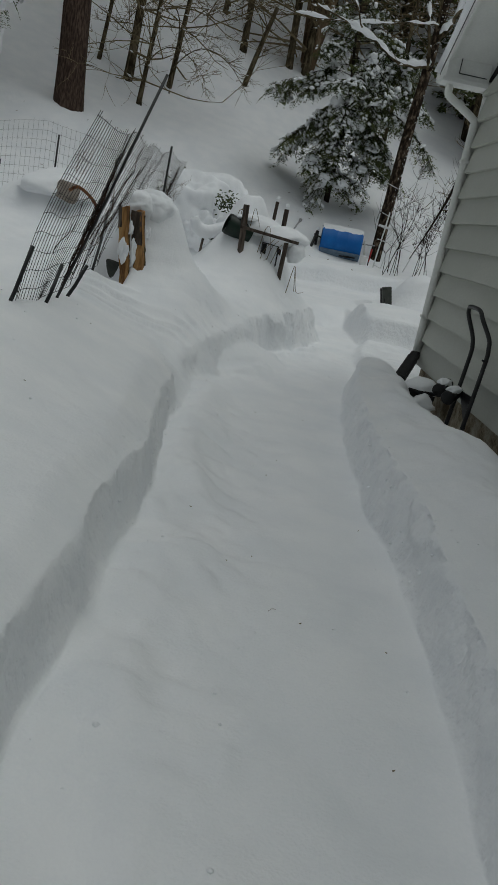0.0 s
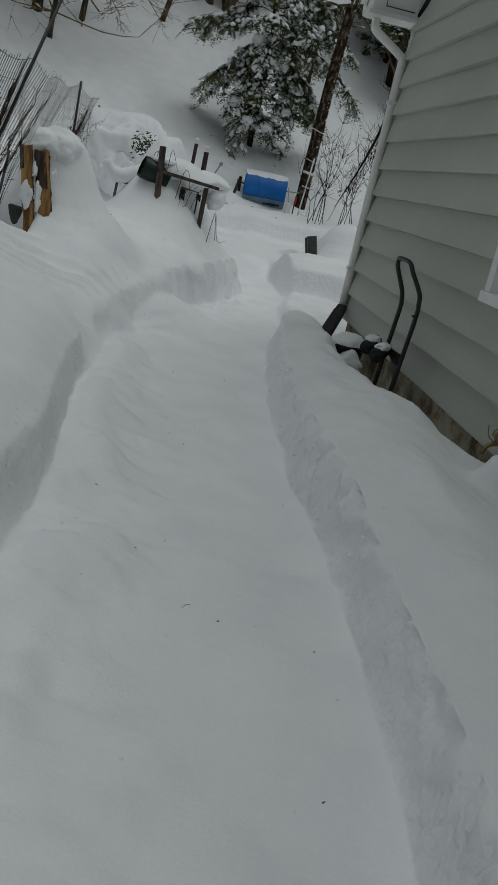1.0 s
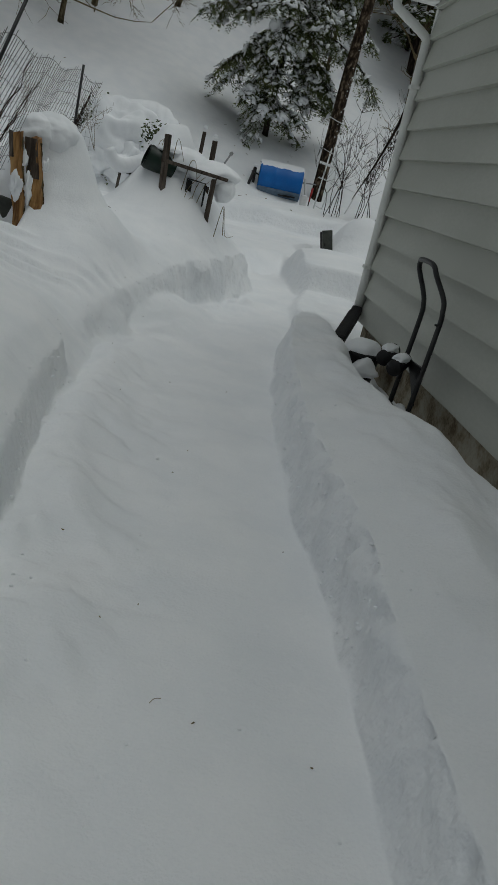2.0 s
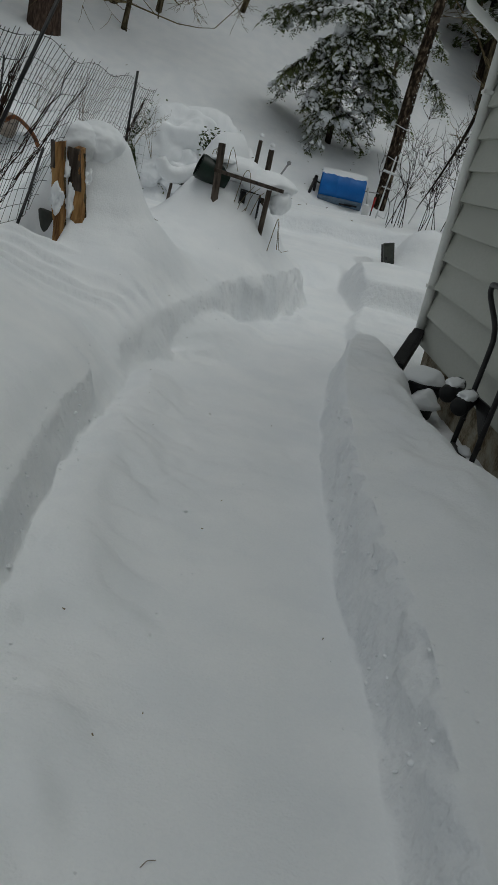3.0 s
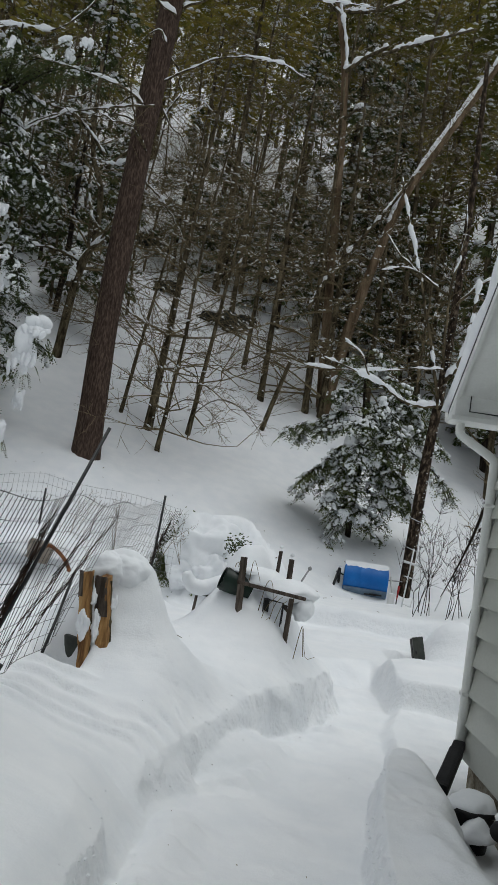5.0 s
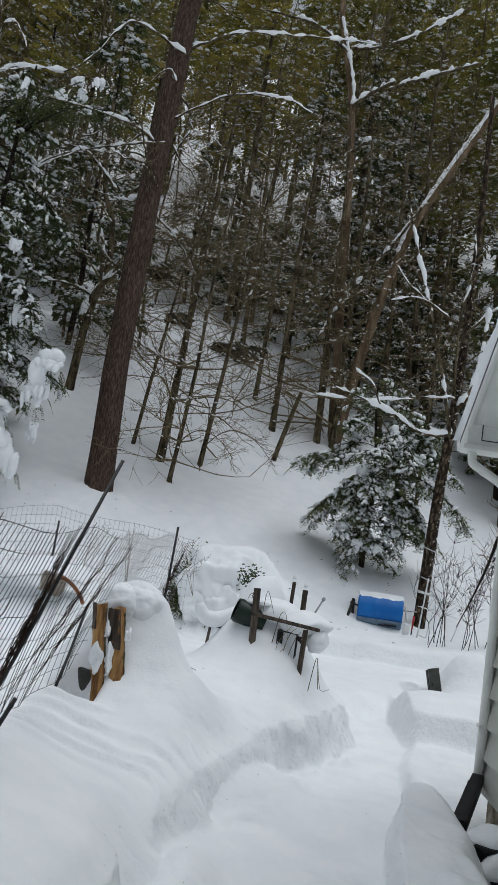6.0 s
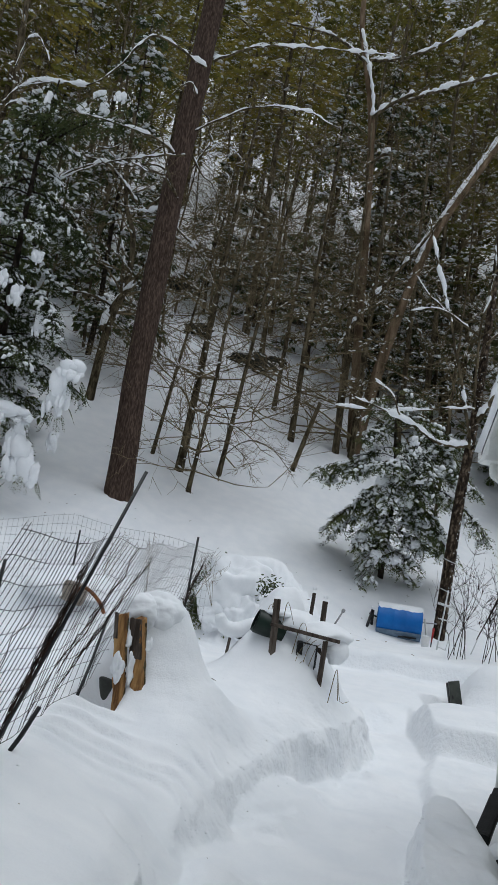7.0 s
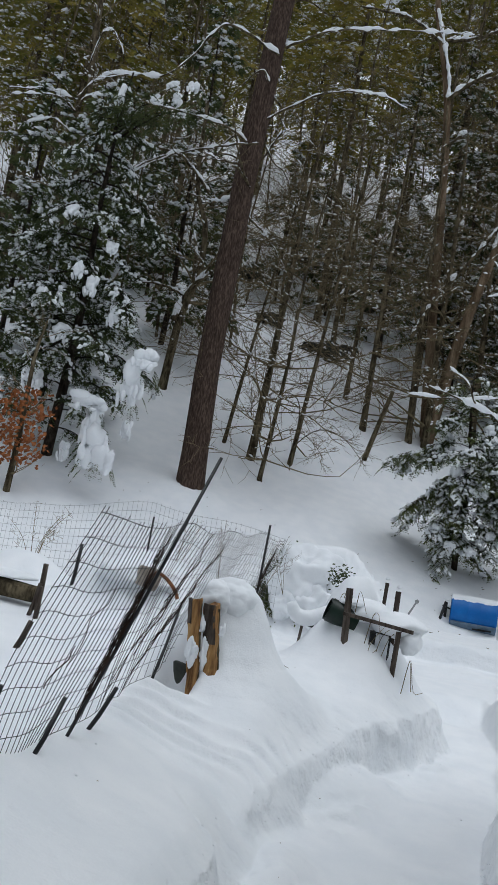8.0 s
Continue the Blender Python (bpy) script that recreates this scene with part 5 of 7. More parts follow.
def bare_tree(name, label, seed, axis, radii, limbs, depth, twig, snow=0.5, bark=None, at=(0, 0, 0), spread=0.8, limb_len=0.3, from_t=0.25, sides=8, group="", category="tree", lift=(-0.1, 0.9)):
    """A leafless tree: a trunk through the given points and branching limbs, with snow lying along them."""
    r = random.Random(seed)
    tree = thing(name, label, category, at, group)
    o = Vector(at)
    line = bent(axis, 4)
    n = len(line)
    rad = [radii[0] + (radii[1] - radii[0]) * k / (n - 1) for k in range(n)]
    rad[0] *= 1.2
    tube("trunk", [o + p for p in line], rad, bark or BARK_DARK, tree, sides + 2)
    total = (Vector(axis[-1]) - Vector(axis[0])).length
    bv, bf, sv, sf = [], [], [], []

    def grow(p, d, length, radius, level):
        pts = [p]
        dd = d.copy()
        steps = (4, 3, 2, 2)[level]
        for _ in range(steps):
            dd = (dd + Vector((r.uniform(-0.28, 0.28), r.uniform(-0.28, 0.28), r.uniform(-0.2, 0.22)))).normalized()
            pts.append(pts[-1] + dd * (length / steps))
        tube_data(pts, [radius * (1 - 0.75 * k / steps) + 0.001 for k in range(steps + 1)], 5 if level == 0 else 3, bv, bf, cap=False)
        flat = 1 - abs((pts[-1] - pts[0]).normalized().z)
        if r.random() < snow * flat * 1.3 and radius > twig * 1.2:
            for _ in range(r.randint(1, 3)):
                k0 = r.randint(0, steps - 1)
                c = pts[k0].lerp(pts[k0 + 1], r.random())
                w = max(radius * 1.5, 0.026) * r.uniform(0.7, 1.5)
                run = (pts[k0 + 1] - pts[k0])
                add_clump(sv, sf, c + Vector((0, 0, radius + w * 0.3)), run, w * r.uniform(1.0, 2.6), w, r)
        if level < depth:
            for _ in range(r.randint(2, 4)):
                k = r.randint(1, steps)
                nd = (dd + Vector((r.uniform(-1, 1), r.uniform(-1, 1), r.uniform(-0.5, 0.7))) * 0.9).normalized()
                grow(pts[k], nd, length * r.uniform(0.4, 0.7), max(radius * 0.5, twig), level + 1)

    for _ in range(limbs):
        t = from_t + (1 - from_t) * r.random() ** 0.8
        k = min(int(t * (n - 1)), n - 2)
        p = o + line[k]
        up = (line[k + 1] - line[k]).normalized()
        a = r.uniform(0, 6.28)
        d = (Vector((math.cos(a), math.sin(a), 0)) * spread + up * r.uniform(*lift)).normalized()
        grow(p, d, total * limb_len * (1.15 - 0.6 * t) * r.uniform(0.6, 1.2), max(rad[k] * 0.32, twig * 1.5), 0)
    if bv:
        tagged(raw("branchwork", bv, bf, TWIG, tree), kind="stuff")
    if sv:
        tagged(raw("snow_cover", sv, sf, SNOW_CLUMP, tree, "snow lying along the branches"), kind="stuff")
    return tree


def snowy_limb(parent, pts, r0, r1, name="limb", snow=1.0):
    """One larger limb with a continuous ridge of snow on it."""
    run = sum((Vector(b) - Vector(a)).length for a, b in zip(pts, pts[1:]))
    line = bent(pts, max(5, round(run / 0.07 / (len(pts) - 1))))
    n = len(line)
    kink = [noise.noise_vector(p * 3.1) * (0.035 if 0 < k < n - 1 else 0) for k, p in enumerate(line)]
    line = [p + w for p, w in zip(line, kink)]
    rad = [r0 + (r1 - r0) * k / (n - 1) for k in range(n)]
    limb = tube(name, line, rad, BARK_DARK, parent, 7)
    r = random.Random(int(run * 1000) + len(pts))
    v, f, sv, sf = [], [], [], []
    for _ in range(max(2, round(run / 0.22))):
        k = r.randint(n // 5, n - 1)
        d = Vector((r.uniform(-1, 1), r.uniform(-0.7, 0.7), r.uniform(-0.35, 0.8))).normalized()
        q = line[k] + d * r.uniform(0.15, 0.6)
        m = line[k].lerp(q, 0.5) + Vector((0, 0, r.uniform(-0.05, 0.05)))
        tube_data([line[k], m, q], [0.007, 0.005, 0.003], 3, v, f)
        if r.random() < 0.5 * min(1.0, snow):
            w = r.uniform(0.015, 0.04)
            add_blob(sv, sf, m.lerp(q, r.random()) + Vector((0, 0, 0.012)), w * r.uniform(1.0, 2.0), w, w * 0.8, r, False)
    tagged(raw("twig_spray", v, f, TWIG, limb), kind="stuff")
    if sv:
        tagged(raw("snow_specks", sv, sf, SNOW_CLUMP, limb), kind="stuff")
    if snow:
        size = []
        for k, w in enumerate(rad):
            d = (line[min(k + 1, n - 1)] - line[max(k - 1, 0)]).normalized()
            flat = max(0.18, 1 - abs(d.z)) ** 0.5
            uneven = max(0.05, 0.62 + 1.0 * noise.noise(line[k] * 1.7) + 0.95 * noise.noise(line[k] * 5.0) + 0.5 * noise.noise(line[k] * 12.0))
            size.append(max(0.003, (w * 0.8 + 0.020) * snow * flat * uneven * (0.3 if k in (0, n - 1) else 1.0)))
        ridge = [p + Vector((0, 0, w * 0.75 + q * 0.45)) + noise.noise_vector(p * 11.0) * (0.25 * q) for p, w, q in zip(line, rad, size)]
        tube("snow", ridge, size, SNOW_CLUMP, limb, 8)
    return limb


def add_tuft(verts, faces, p, d, size, blades, r):
    """A spray of small drooping leaves at the end of a twig."""
    for _ in range(blades):
        e = (d + Vector((r.uniform(-1, 1), r.uniform(-1, 1), r.uniform(-1.1, 0.45)))).normalized()
        q = p + Vector((r.uniform(-1, 1), r.uniform(-1, 1), r.uniform(-0.6, 0.5))) * (size * 0.45)
        w = e.cross(Vector((r.uniform(-0.4, 0.4), r.uniform(-0.4, 0.4), 1)))
        w = w.normalized() * (size * r.uniform(0.13, 0.22))
        L = e * (size * r.uniform(0.55, 1.0))
        i = len(verts)
        verts.extend((tuple(q), tuple(q + L * 0.5 + w), tuple(q + L), tuple(q + L * 0.5 - w)))
        faces.extend(((i, i + 1, i + 2), (i, i + 2, i + 3)))


def tuft_tree(name, label, seed, tall, r0, start, reach, boughs, tufts, size, snow, droop=0.4, mat=None, blades=12, shape=0.7, group="", snow_size=1.0):
    """A young hemlock at the origin: open layers of drooping boughs that end in leafy sprays."""
    r = random.Random(seed)
    tree = thing(name, label, "tree", (0, 0, 0), group)
    tube("trunk", [Vector((0.05 * math.sin(k * 1.3 + seed), 0.03 * math.cos(k), tall * k / 10 - 0.3 * (k == 0))) for k in range(11)], [r0 * (1 - 0.9 * k / 10) + 0.008 for k in range(11)], BARK_BLACK, tree, 10)
    bv, bf, nv, nf, sv, sf = [], [], [], [], [], []
    for i in range(boughs):
        t = (i + r.random()) / boughs
        base = Vector((0, 0, start + (tall - start) * t))
        a = i * 2.399 + r.uniform(-0.7, 0.7)
        out, lat = Vector((math.cos(a), math.sin(a), 0)), Vector((-math.sin(a), math.cos(a), 0))
        length = (reach * (1 - t) ** shape + 0.2) * r.uniform(0.3, 1.15)
        rise, drop = r.uniform(0.0, 0.4), droop * r.uniform(0.5, 1.5)
        sway = r.uniform(-0.25, 0.25)

        def on(q):
            return base + out * (length * q) + lat * (sway * length * q * q) + Vector((0, 0, length * (rise * q - drop * q * q)))

        tube_data([on(k / 5) for k in range(6)], [max(0.005, r0 * 0.2 * (1 - k / 6)) for k in range(6)], 4, bv, bf)
        n = max(3, round(tufts * length / reach))
        bare = r.uniform(0.1, 0.35)
        for k in range(n):
            q = bare + (1 - bare) * ((k + r.random()) / n) ** 0.8
            off = r.uniform(-1, 1) * (0.30 * length * (1.15 - q) + 0.06)
            p = on(q) + lat * off + out * abs(off) * 0.4 + Vector((0, 0, -0.3 * abs(off) + r.uniform(-0.12, 0.06)))
            if abs(off) > 0.08:
                tube_data([on(q * 0.93), (on(q) + p) * 0.5, p], [0.006, 0.005, 0.003], 3, bv, bf, cap=False)
            fl = size * r.uniform(0.7, 1.3)
            add_tuft(nv, nf, p, (out * 0.8 + lat * (2 * off) + Vector((0, 0, -0.25))).normalized(), fl, blades, r)
            if r.random() < snow:
                for _ in range(r.randint(1, 3)):
                    w = fl * r.uniform(0.25, 0.6) * snow_size
                    add_blob(sv, sf, p + Vector((r.uniform(-0.5, 0.5) * fl, r.uniform(-0.5, 0.5) * fl, fl * r.uniform(0.0, 0.28))), w * r.uniform(0.7, 1.3), w * 0.8, w * r.uniform(0.35, 0.6), r, not group)
    tagged(raw("branchwork", bv, bf, TWIG_DARK, tree), kind="stuff")
    tagged(raw("needle_mass", nv, nf, mat or NEEDLES, tree, smooth=False), kind="stuff")
    if sv:
        tagged(raw("snow_cover", sv, sf, SNOW_CLUMP, tree, "clumps of snow on the needles"), kind="stuff")
    return tree


LUMP = bmesh.new()
bmesh.ops.create_icosphere(LUMP, subdivisions=2, radius=1.0)
LUMP_V = [v.co.copy() for v in LUMP.verts]
LUMP_F = [tuple(v.index for v in f.verts) for f in LUMP.faces]
LUMP.free()


def add_lump(verts, faces, c, ax, ay, az, r):
    """A smooth uneven lump of snow with the half axes ax, ay, az (vectors)."""
    base = len(verts)
    off = Vector((r.uniform(0, 50), r.uniform(0, 50), r.uniform(0, 50)))
    for p in LUMP_V:
        k = 1 + 0.38 * noise.noise(p * 1.5 + off)
        verts.append(tuple(c + ax * (p.x * k) + ay * (p.y * k) + az * (p.z * k)))
    faces.extend(tuple(i + base for i in f) for f in LUMP_F)


def snow_drape(name, centre, size, parent, seed):
    """A pad of snow bowed over a bough: a smooth crown and fingers that hang from its lower edge."""
    r = random.Random(seed)
    c, (sx, sy, sz) = Vector(centre), size
    v, f = [], []
    for _ in range(9):
        o = Vector((r.uniform(-0.55, 0.55) * sx, r.uniform(-0.5, 0.2) * sy, r.uniform(-0.35, 0.6) * sz))
        k = r.uniform(0.35, 0.62)
        add_lump(v, f, c + o, Vector((sx * k, 0, 0)), Vector((0, sy * k, 0)), Vector((r.uniform(-0.1, 0.1) * sz, 0, sz * k)), r)
    for _ in range(11):
        a = r.uniform(0, 6.28)
        w = r.uniform(0.14, 0.26) * sx
        o = Vector((0.85 * sx * math.cos(a), 0.6 * sy * math.sin(a) - 0.25 * sy, r.uniform(-0.85, -0.2) * sz))
        add_lump(v, f, c + o, Vector((w, 0, 0)), Vector((0, w, 0)), Vector((0.35 * w * math.cos(a), 0, r.uniform(0.22, 0.40) * sz)), r)
    return tagged(raw(name, v, f, SNOW_CLUMP, parent), kind="stuff")


def add_spray(verts, faces, p, d, length, leaf, r, drop=0.35):
    """A flat drooping twig with narrow leaves in pairs along both sides; gives the twig's line."""
    side = d.cross(Vector((r.uniform(-0.35, 0.35), r.uniform(-0.35, 0.35), 1)))
    side = side.normalized() if side.length > 1e-3 else Vector((1, 0, 0))
    n = max(4, round(length / (leaf * 0.42)))
    line = []
    for k in range(n + 1):
        q = k / n
        c = p + d * (length * q) + Vector((0, 0, -drop * length * q * q))
        line.append(c)
        w = leaf * (1.0 - 0.3 * q) * r.uniform(0.75, 1.25)
        for sg in (-1, 1):
            e = (side * sg + d * r.uniform(0.35, 0.9) + Vector((0, 0, r.uniform(-0.6, 0.1)))).normalized()
            t = e.cross(Vector((r.uniform(-0.6, 0.6), r.uniform(-0.6, 0.6), 1))).normalized() * (w * 0.21)
            i = len(verts)
            verts.extend((tuple(c), tuple(c + e * (w * 0.5) + t), tuple(c + e * w), tuple(c + e * (w * 0.5) - t)))
            faces.extend(((i, i + 1, i + 2), (i, i + 2, i + 3)))
    return line


def drooping_hemlock(label, seed, base, tip, r0, profile, boughs, leaf, snow, bark=None, fine=1.0, front=0, east=0.0):
    """A hemlock whose boughs arch out and hang; profile gives the boughs' reach at each height."""
    r = random.Random(seed)
    base, tip = Vector(base), Vector(tip)
    tree = thing("hemlock", label, "tree", tuple(base))
    tall = (tip - base).length
    axis = lambda q: base.lerp(tip, q) + Vector((0.06 * math.sin(q * 7 + seed), 0.04 * math.cos(q * 5), 0))
    tube("trunk", [axis(k / 12) - Vector((0, 0, 0.4 * (k == 0))) for k in range(13)], [r0 * (1 - 0.9 * k / 12) + 0.008 for k in range(13)], bark or BARK_BLACK, tree, 10)
    bv, bf, nv, nf, sv, sf = [], [], [], [], [], []
    heights, reaches = [p[0] for p in profile], [p[1] for p in profile]
    for i in range(boughs + front):
        q = ((i + r.random()) / boughs) ** 0.9
        h = 0.06 + 0.93 * q
        a = i * 2.399 + r.uniform(-0.6, 0.6)
        hang = i >= boughs  # low boughs that hang down the slope before the trunk
        if not hang and math.sin(a) > 0.35 and r.random() < 0.6:
            continue  # thin on the side that leans into the slope
        if hang:
            h, a = r.uniform(0.8, 2.4) / tall, r.uniform(-2.7, -0.4)
        out, lat = Vector((math.cos(a), math.sin(a), 0)), Vector((-math.sin(a), math.cos(a), 0))
        length = float(np.interp(h * tall, heights, reaches)) * r.uniform(0.55, 1.12) * (1 + east * max(0.0, math.cos(a)))
        rise, drop, sway = r.uniform(0.05, 0.40), r.uniform(0.40, 0.80), r.uniform(-0.25, 0.25)
        if hang:
            length, drop = r.uniform(0.7, 1.3), r.uniform(1.0, 1.5)
        root = axis(h)

        def on(u):
            return root + out * (length * u) + lat * (sway * length * u * u) + Vector((0, 0, length * (rise * u - drop * u ** 2.2)))

        tube_data([on(k / 6) for k in range(7)], [max(0.004, r0 * 0.19 * (1 - k / 7)) for k in range(7)], 4, bv, bf)
        n = max(4, round(fine * 17 * length))
        for k in range(n):
            u = 0.18 + 0.82 * ((k + r.random()) / n) ** 0.75
            sg = 1 if k % 2 else -1
            arm = length * (0.42 * (1.12 - u) + 0.05) * r.uniform(0.5, 1.2)
            fwd = (on(min(1.0, u + 0.05)) - on(u - 0.05)).normalized()
            d = (lat * (sg * r.uniform(0.5, 1.1)) + fwd * r.uniform(0.5, 1.0) + Vector((0, 0, r.uniform(-0.4, 0.1)))).normalized()
            p = on(u)
            end = p + d * arm + Vector((0, 0, -0.28 * arm))
            tube_data([p, p.lerp(end, 0.5) + Vector((0, 0, 0.04 * arm)), end], [0.006, 0.005, 0.003], 3, bv, bf, cap=False)
            for _ in range(max(1, round(arm / 0.09))):
                w = r.random()
                c = p.lerp(end, w)
                e = (d * 0.55 + Vector((r.uniform(-1, 1), r.uniform(-1, 1), r.uniform(-0.75, 0.3)))).normalized()
                line = add_spray(nv, nf, c, e, leaf * r.uniform(1.2, 2.8), leaf, r, r.uniform(0.2, 0.6))
                if r.random() < snow:
                    run = line[-1] - line[0]
                    wd = leaf * r.uniform(0.3, 0.8)
                    for _k in range(r.randint(1, 3)):
                        add_clump(sv, sf, line[r.randint(0, len(line) - 1)] + Vector((r.uniform(-1, 1) * leaf * 0.7, r.uniform(-1, 1) * leaf * 0.7, leaf * 0.2)), run, wd * r.uniform(0.8, 1.9), wd, r)
    tagged(raw("branchwork", bv, bf, TWIG_DARK, tree), kind="stuff")
    tagged(raw("needle_mass", nv, nf, NEEDLES, tree, smooth=False), kind="stuff")
    tagged(raw("snow_cover", sv, sf, SNOW_CLUMP, tree, "snow lying along the sprays"), kind="stuff")
    return tree


# ---- named trees near the garden ----
def big_pine():
    x, y = -4.16, 18.1
    z = gz(x, y) - 0.6
    t = thing("pine_tree", "large straight pine trunk with furrowed brown bark", "tree", (x, y, z))
    verts, faces = [], []
    n, rows = 40, 52
    for i in range(rows + 1):
        f = i / rows
        h = f * 23.5
        rad = 0.288 * (1 - 0.22 * f) + 0.05 * math.exp(-max(0.0, h - 0.6) * 2.2)
        for k in range(n):
            a = 2 * math.pi * k / n
            g = 1 + 0.035 * noise.noise(Vector((math.cos(a) * 5, math.sin(a) * 5, h * 0.9))) + 0.035 * math.sin(k * 2.51 + 1.3 * math.sin(h * 1.7 + k))
            verts.append((x + float(np.interp(h, (0, 0.7, 3.4, 7.9, 12.7, 24.0), (-0.08, -0.10, -0.20, -0.15, 0.0, 0.36))) + rad * g * math.cos(a), y + rad * g * math.sin(a), z + h))
    for i in range(rows):
        for k in range(n):
            a, b = i * n + k, i * n + (k + 1) % n
            faces.append((a, b, b + n, a + n))
    raw("trunk", verts, faces, BARK, t)
    r = random.Random(3)
    for pts, a, w in (([(-3.85, 17.9, 13.8), (-3.2, 17.7, 14.0), (-2.71, 17.6, 14.13), (-1.06, 17.6, 14.21), (0.59, 17.6, 14.19)], 0.03, 1.7),
                      ([(-4.0, 17.9, 11.95), (-2.74, 17.6, 12.5), (-1.5, 17.6, 12.57), (-0.58, 17.6, 12.22)], 0.022, 1.3),
                      ([(-4.1, 17.9, 11.3), (-4.74, 17.6, 11.03), (-5.96, 17.6, 10.7), (-7.22, 17.6, 10.04)], 0.03, 1.7),
                      ([(-4.1, 17.9, 12.9), (-4.33, 17.4, 12.79), (-5.51, 17.4, 11.18), (-6.07, 17.4, 11.01)], 0.02, 1.2),
                      ([(-4.0, 17.9, 13.6), (-5.23, 17.4, 13.97), (-5.89, 17.4, 13.19), (-6.56, 17.4, 12.55), (-7.46, 17.4, 12.53), (-8.3, 17.4, 12.33)], 0.03, 1.8),
                      ([(-4.1, 17.9, 10.2), (-4.9, 18.6, 10.1), (-5.5, 19.3, 10.45), (-6.3, 20.0, 10.9)], 0.022, 1.4)):
        snowy_limb(t, pts, a, 0.008, snow=w)
    for k in range(16):
        h = r.uniform(5.5, 17.5)
        a = r.uniform(0, 6.28)
        L = r.uniform(1.2, 3.6)
        p = Vector((x, y, z + h))
        d = Vector((math.cos(a), math.sin(a), 0))
        pts = [p + d * 0.2, p + d * (L * 0.4) + Vector((r.uniform(-0.2, 0.2), 0, r.uniform(-0.1, 0.2))), p + d * (L * 0.75) + Vector((0, r.uniform(-0.3, 0.3), r.uniform(-0.35, 0.15))), p + d * L + Vector((0, 0, r.uniform(-0.6, 0.2)))]
        snowy_limb(t, pts, r.uniform(0.02, 0.035), 0.006, snow=r.choice((0, 0.8, 1.2)))
    # unseen crown above the view, added to cast soft shade on the hill
    nv, nf, bv, bf = [], [], [], []
    for k in range(70):
        h = 16.2 + 7.0 * (k / 70)
        a = k * 2.399
        L = r.uniform(1.8, 4.2) * (1.05 - 0.6 * k / 70)
        d = Vector((math.cos(a), math.sin(a), 0))
        p = Vector((x, y, z + h))
        tube_data([p, p + d * (L * 0.5) + Vector((0, 0, 0.3)), p + d * L + Vector((0, 0, 0.1))], [0.04, 0.025, 0.01], 4, bv, bf)
        for _ in range(26):
            q = r.uniform(0.25, 1.0)
            c = p + d * (L * q) + Vector((r.uniform(-0.5, 0.5), r.uniform(-0.5, 0.5), 0.2 + r.uniform(-0.15, 0.15)))
            add_tuft(nv, nf, c, d, 0.34, 9, r)
    tagged(raw("branchwork", bv, bf, TWIG_DARK, t), kind="stuff")
    tagged(raw("needle_mass", nv, nf, NEEDLES, t, smooth=False), kind="stuff")
    return t


big_pine()

for i, (base, top, r0, lab) in enumerate((
        ((-3.51, 20.84), (-3.0, 14.5), 0.125, "slim dark tree trunk on the slope"), ((-3.05, 19.96), (-2.4, 12.5), 0.065, "thin leaning sapling on the slope"),
        ((-2.55, 21.3), (-1.7, 13.5), 0.075, "thin leaning sapling on the slope"), ((-4.34, 21.05), (-3.4, 12.0), 0.06, "thin curved sapling on the slope"),
        ((-0.98, 25.2), (-0.8, 16.5), 0.115, "slim dark tree trunk on the slope"), ((0.47, 25.8), (0.1, 17.5), 0.12, "slim dark tree trunk on the slope"),
        ((0.98, 25.8), (0.9, 16.5), 0.14, "dark tree trunk beside the hemlock"), ((4.54, 31.7), (4.3, 22.0), 0.30, "thick dark trunk far up the slope"),
        ((-6.1, 24.5), (-5.5, 17.0), 0.09, "slim dark tree trunk on the slope"), ((-1.8, 27.0), (-1.5, 18.0), 0.09, "slim dark tree trunk on the slope"),
        ((2.5, 27.5), (2.3, 19.0), 0.13, "slim dark tree trunk on the slope"))):
    z = gz(*base)
    dx, h = top[0] - base[0], top[1] - z
    bare_tree("bare_tree", lab, 100 + i, [(0, 0, -0.3), (dx * 0.3 + 0.05 * math.sin(i), 0, h * 0.33), (dx * 0.6 - 0.08 * math.sin(i * 2), 0, h * 0.66), (dx, 0, h)], (r0 * 0.9, r0 * 0.22),
              36, 3, 0.0048, 0.75, at=(base[0], base[1], z), limb_len=0.24, from_t=0.10, group="bare trees on the slope", lift=(-0.45, 0.35))

for k, pts in enumerate(([(0, 0, 0.9), (0.45, -0.2, 1.35), (1.0, -0.4, 1.2), (1.45, -0.5, 0.75)], [(0, 0, 0.6), (0.6, -0.1, 1.15), (1.3, -0.3, 0.95), (1.9, -0.4, 0.35)], [(0, 0, 1.6), (-0.5, -0.2, 1.9), (-1.0, -0.3, 1.6), (-1.3, -0.4, 1.1)])):
    bx, by = ((-2.95, 19.9), (-2.45, 21.0), (-2.5, 21.2))[k]
    bare_tree("bent_sapling", "thin brown sapling bent down by the snow", 180 + k, [(0, 0, -0.2)] + pts, (0.017, 0.005), 16, 2, 0.0035, 0.15, at=(bx, by, gz(bx, by)), limb_len=0.42, from_t=0.3, group="bent saplings")

snag = bare_tree("broken_snag", "short broken trunk leaning out of the snow", 140, [(0, 0, -0.2), (0.27, 0, 0.95), (0.55, 0, 2.05)], (0.075, 0.055), 3, 1, 0.005, 0.3, at=(-0.75, 23.2, gz(-0.75, 23.2)), limb_len=0.3)

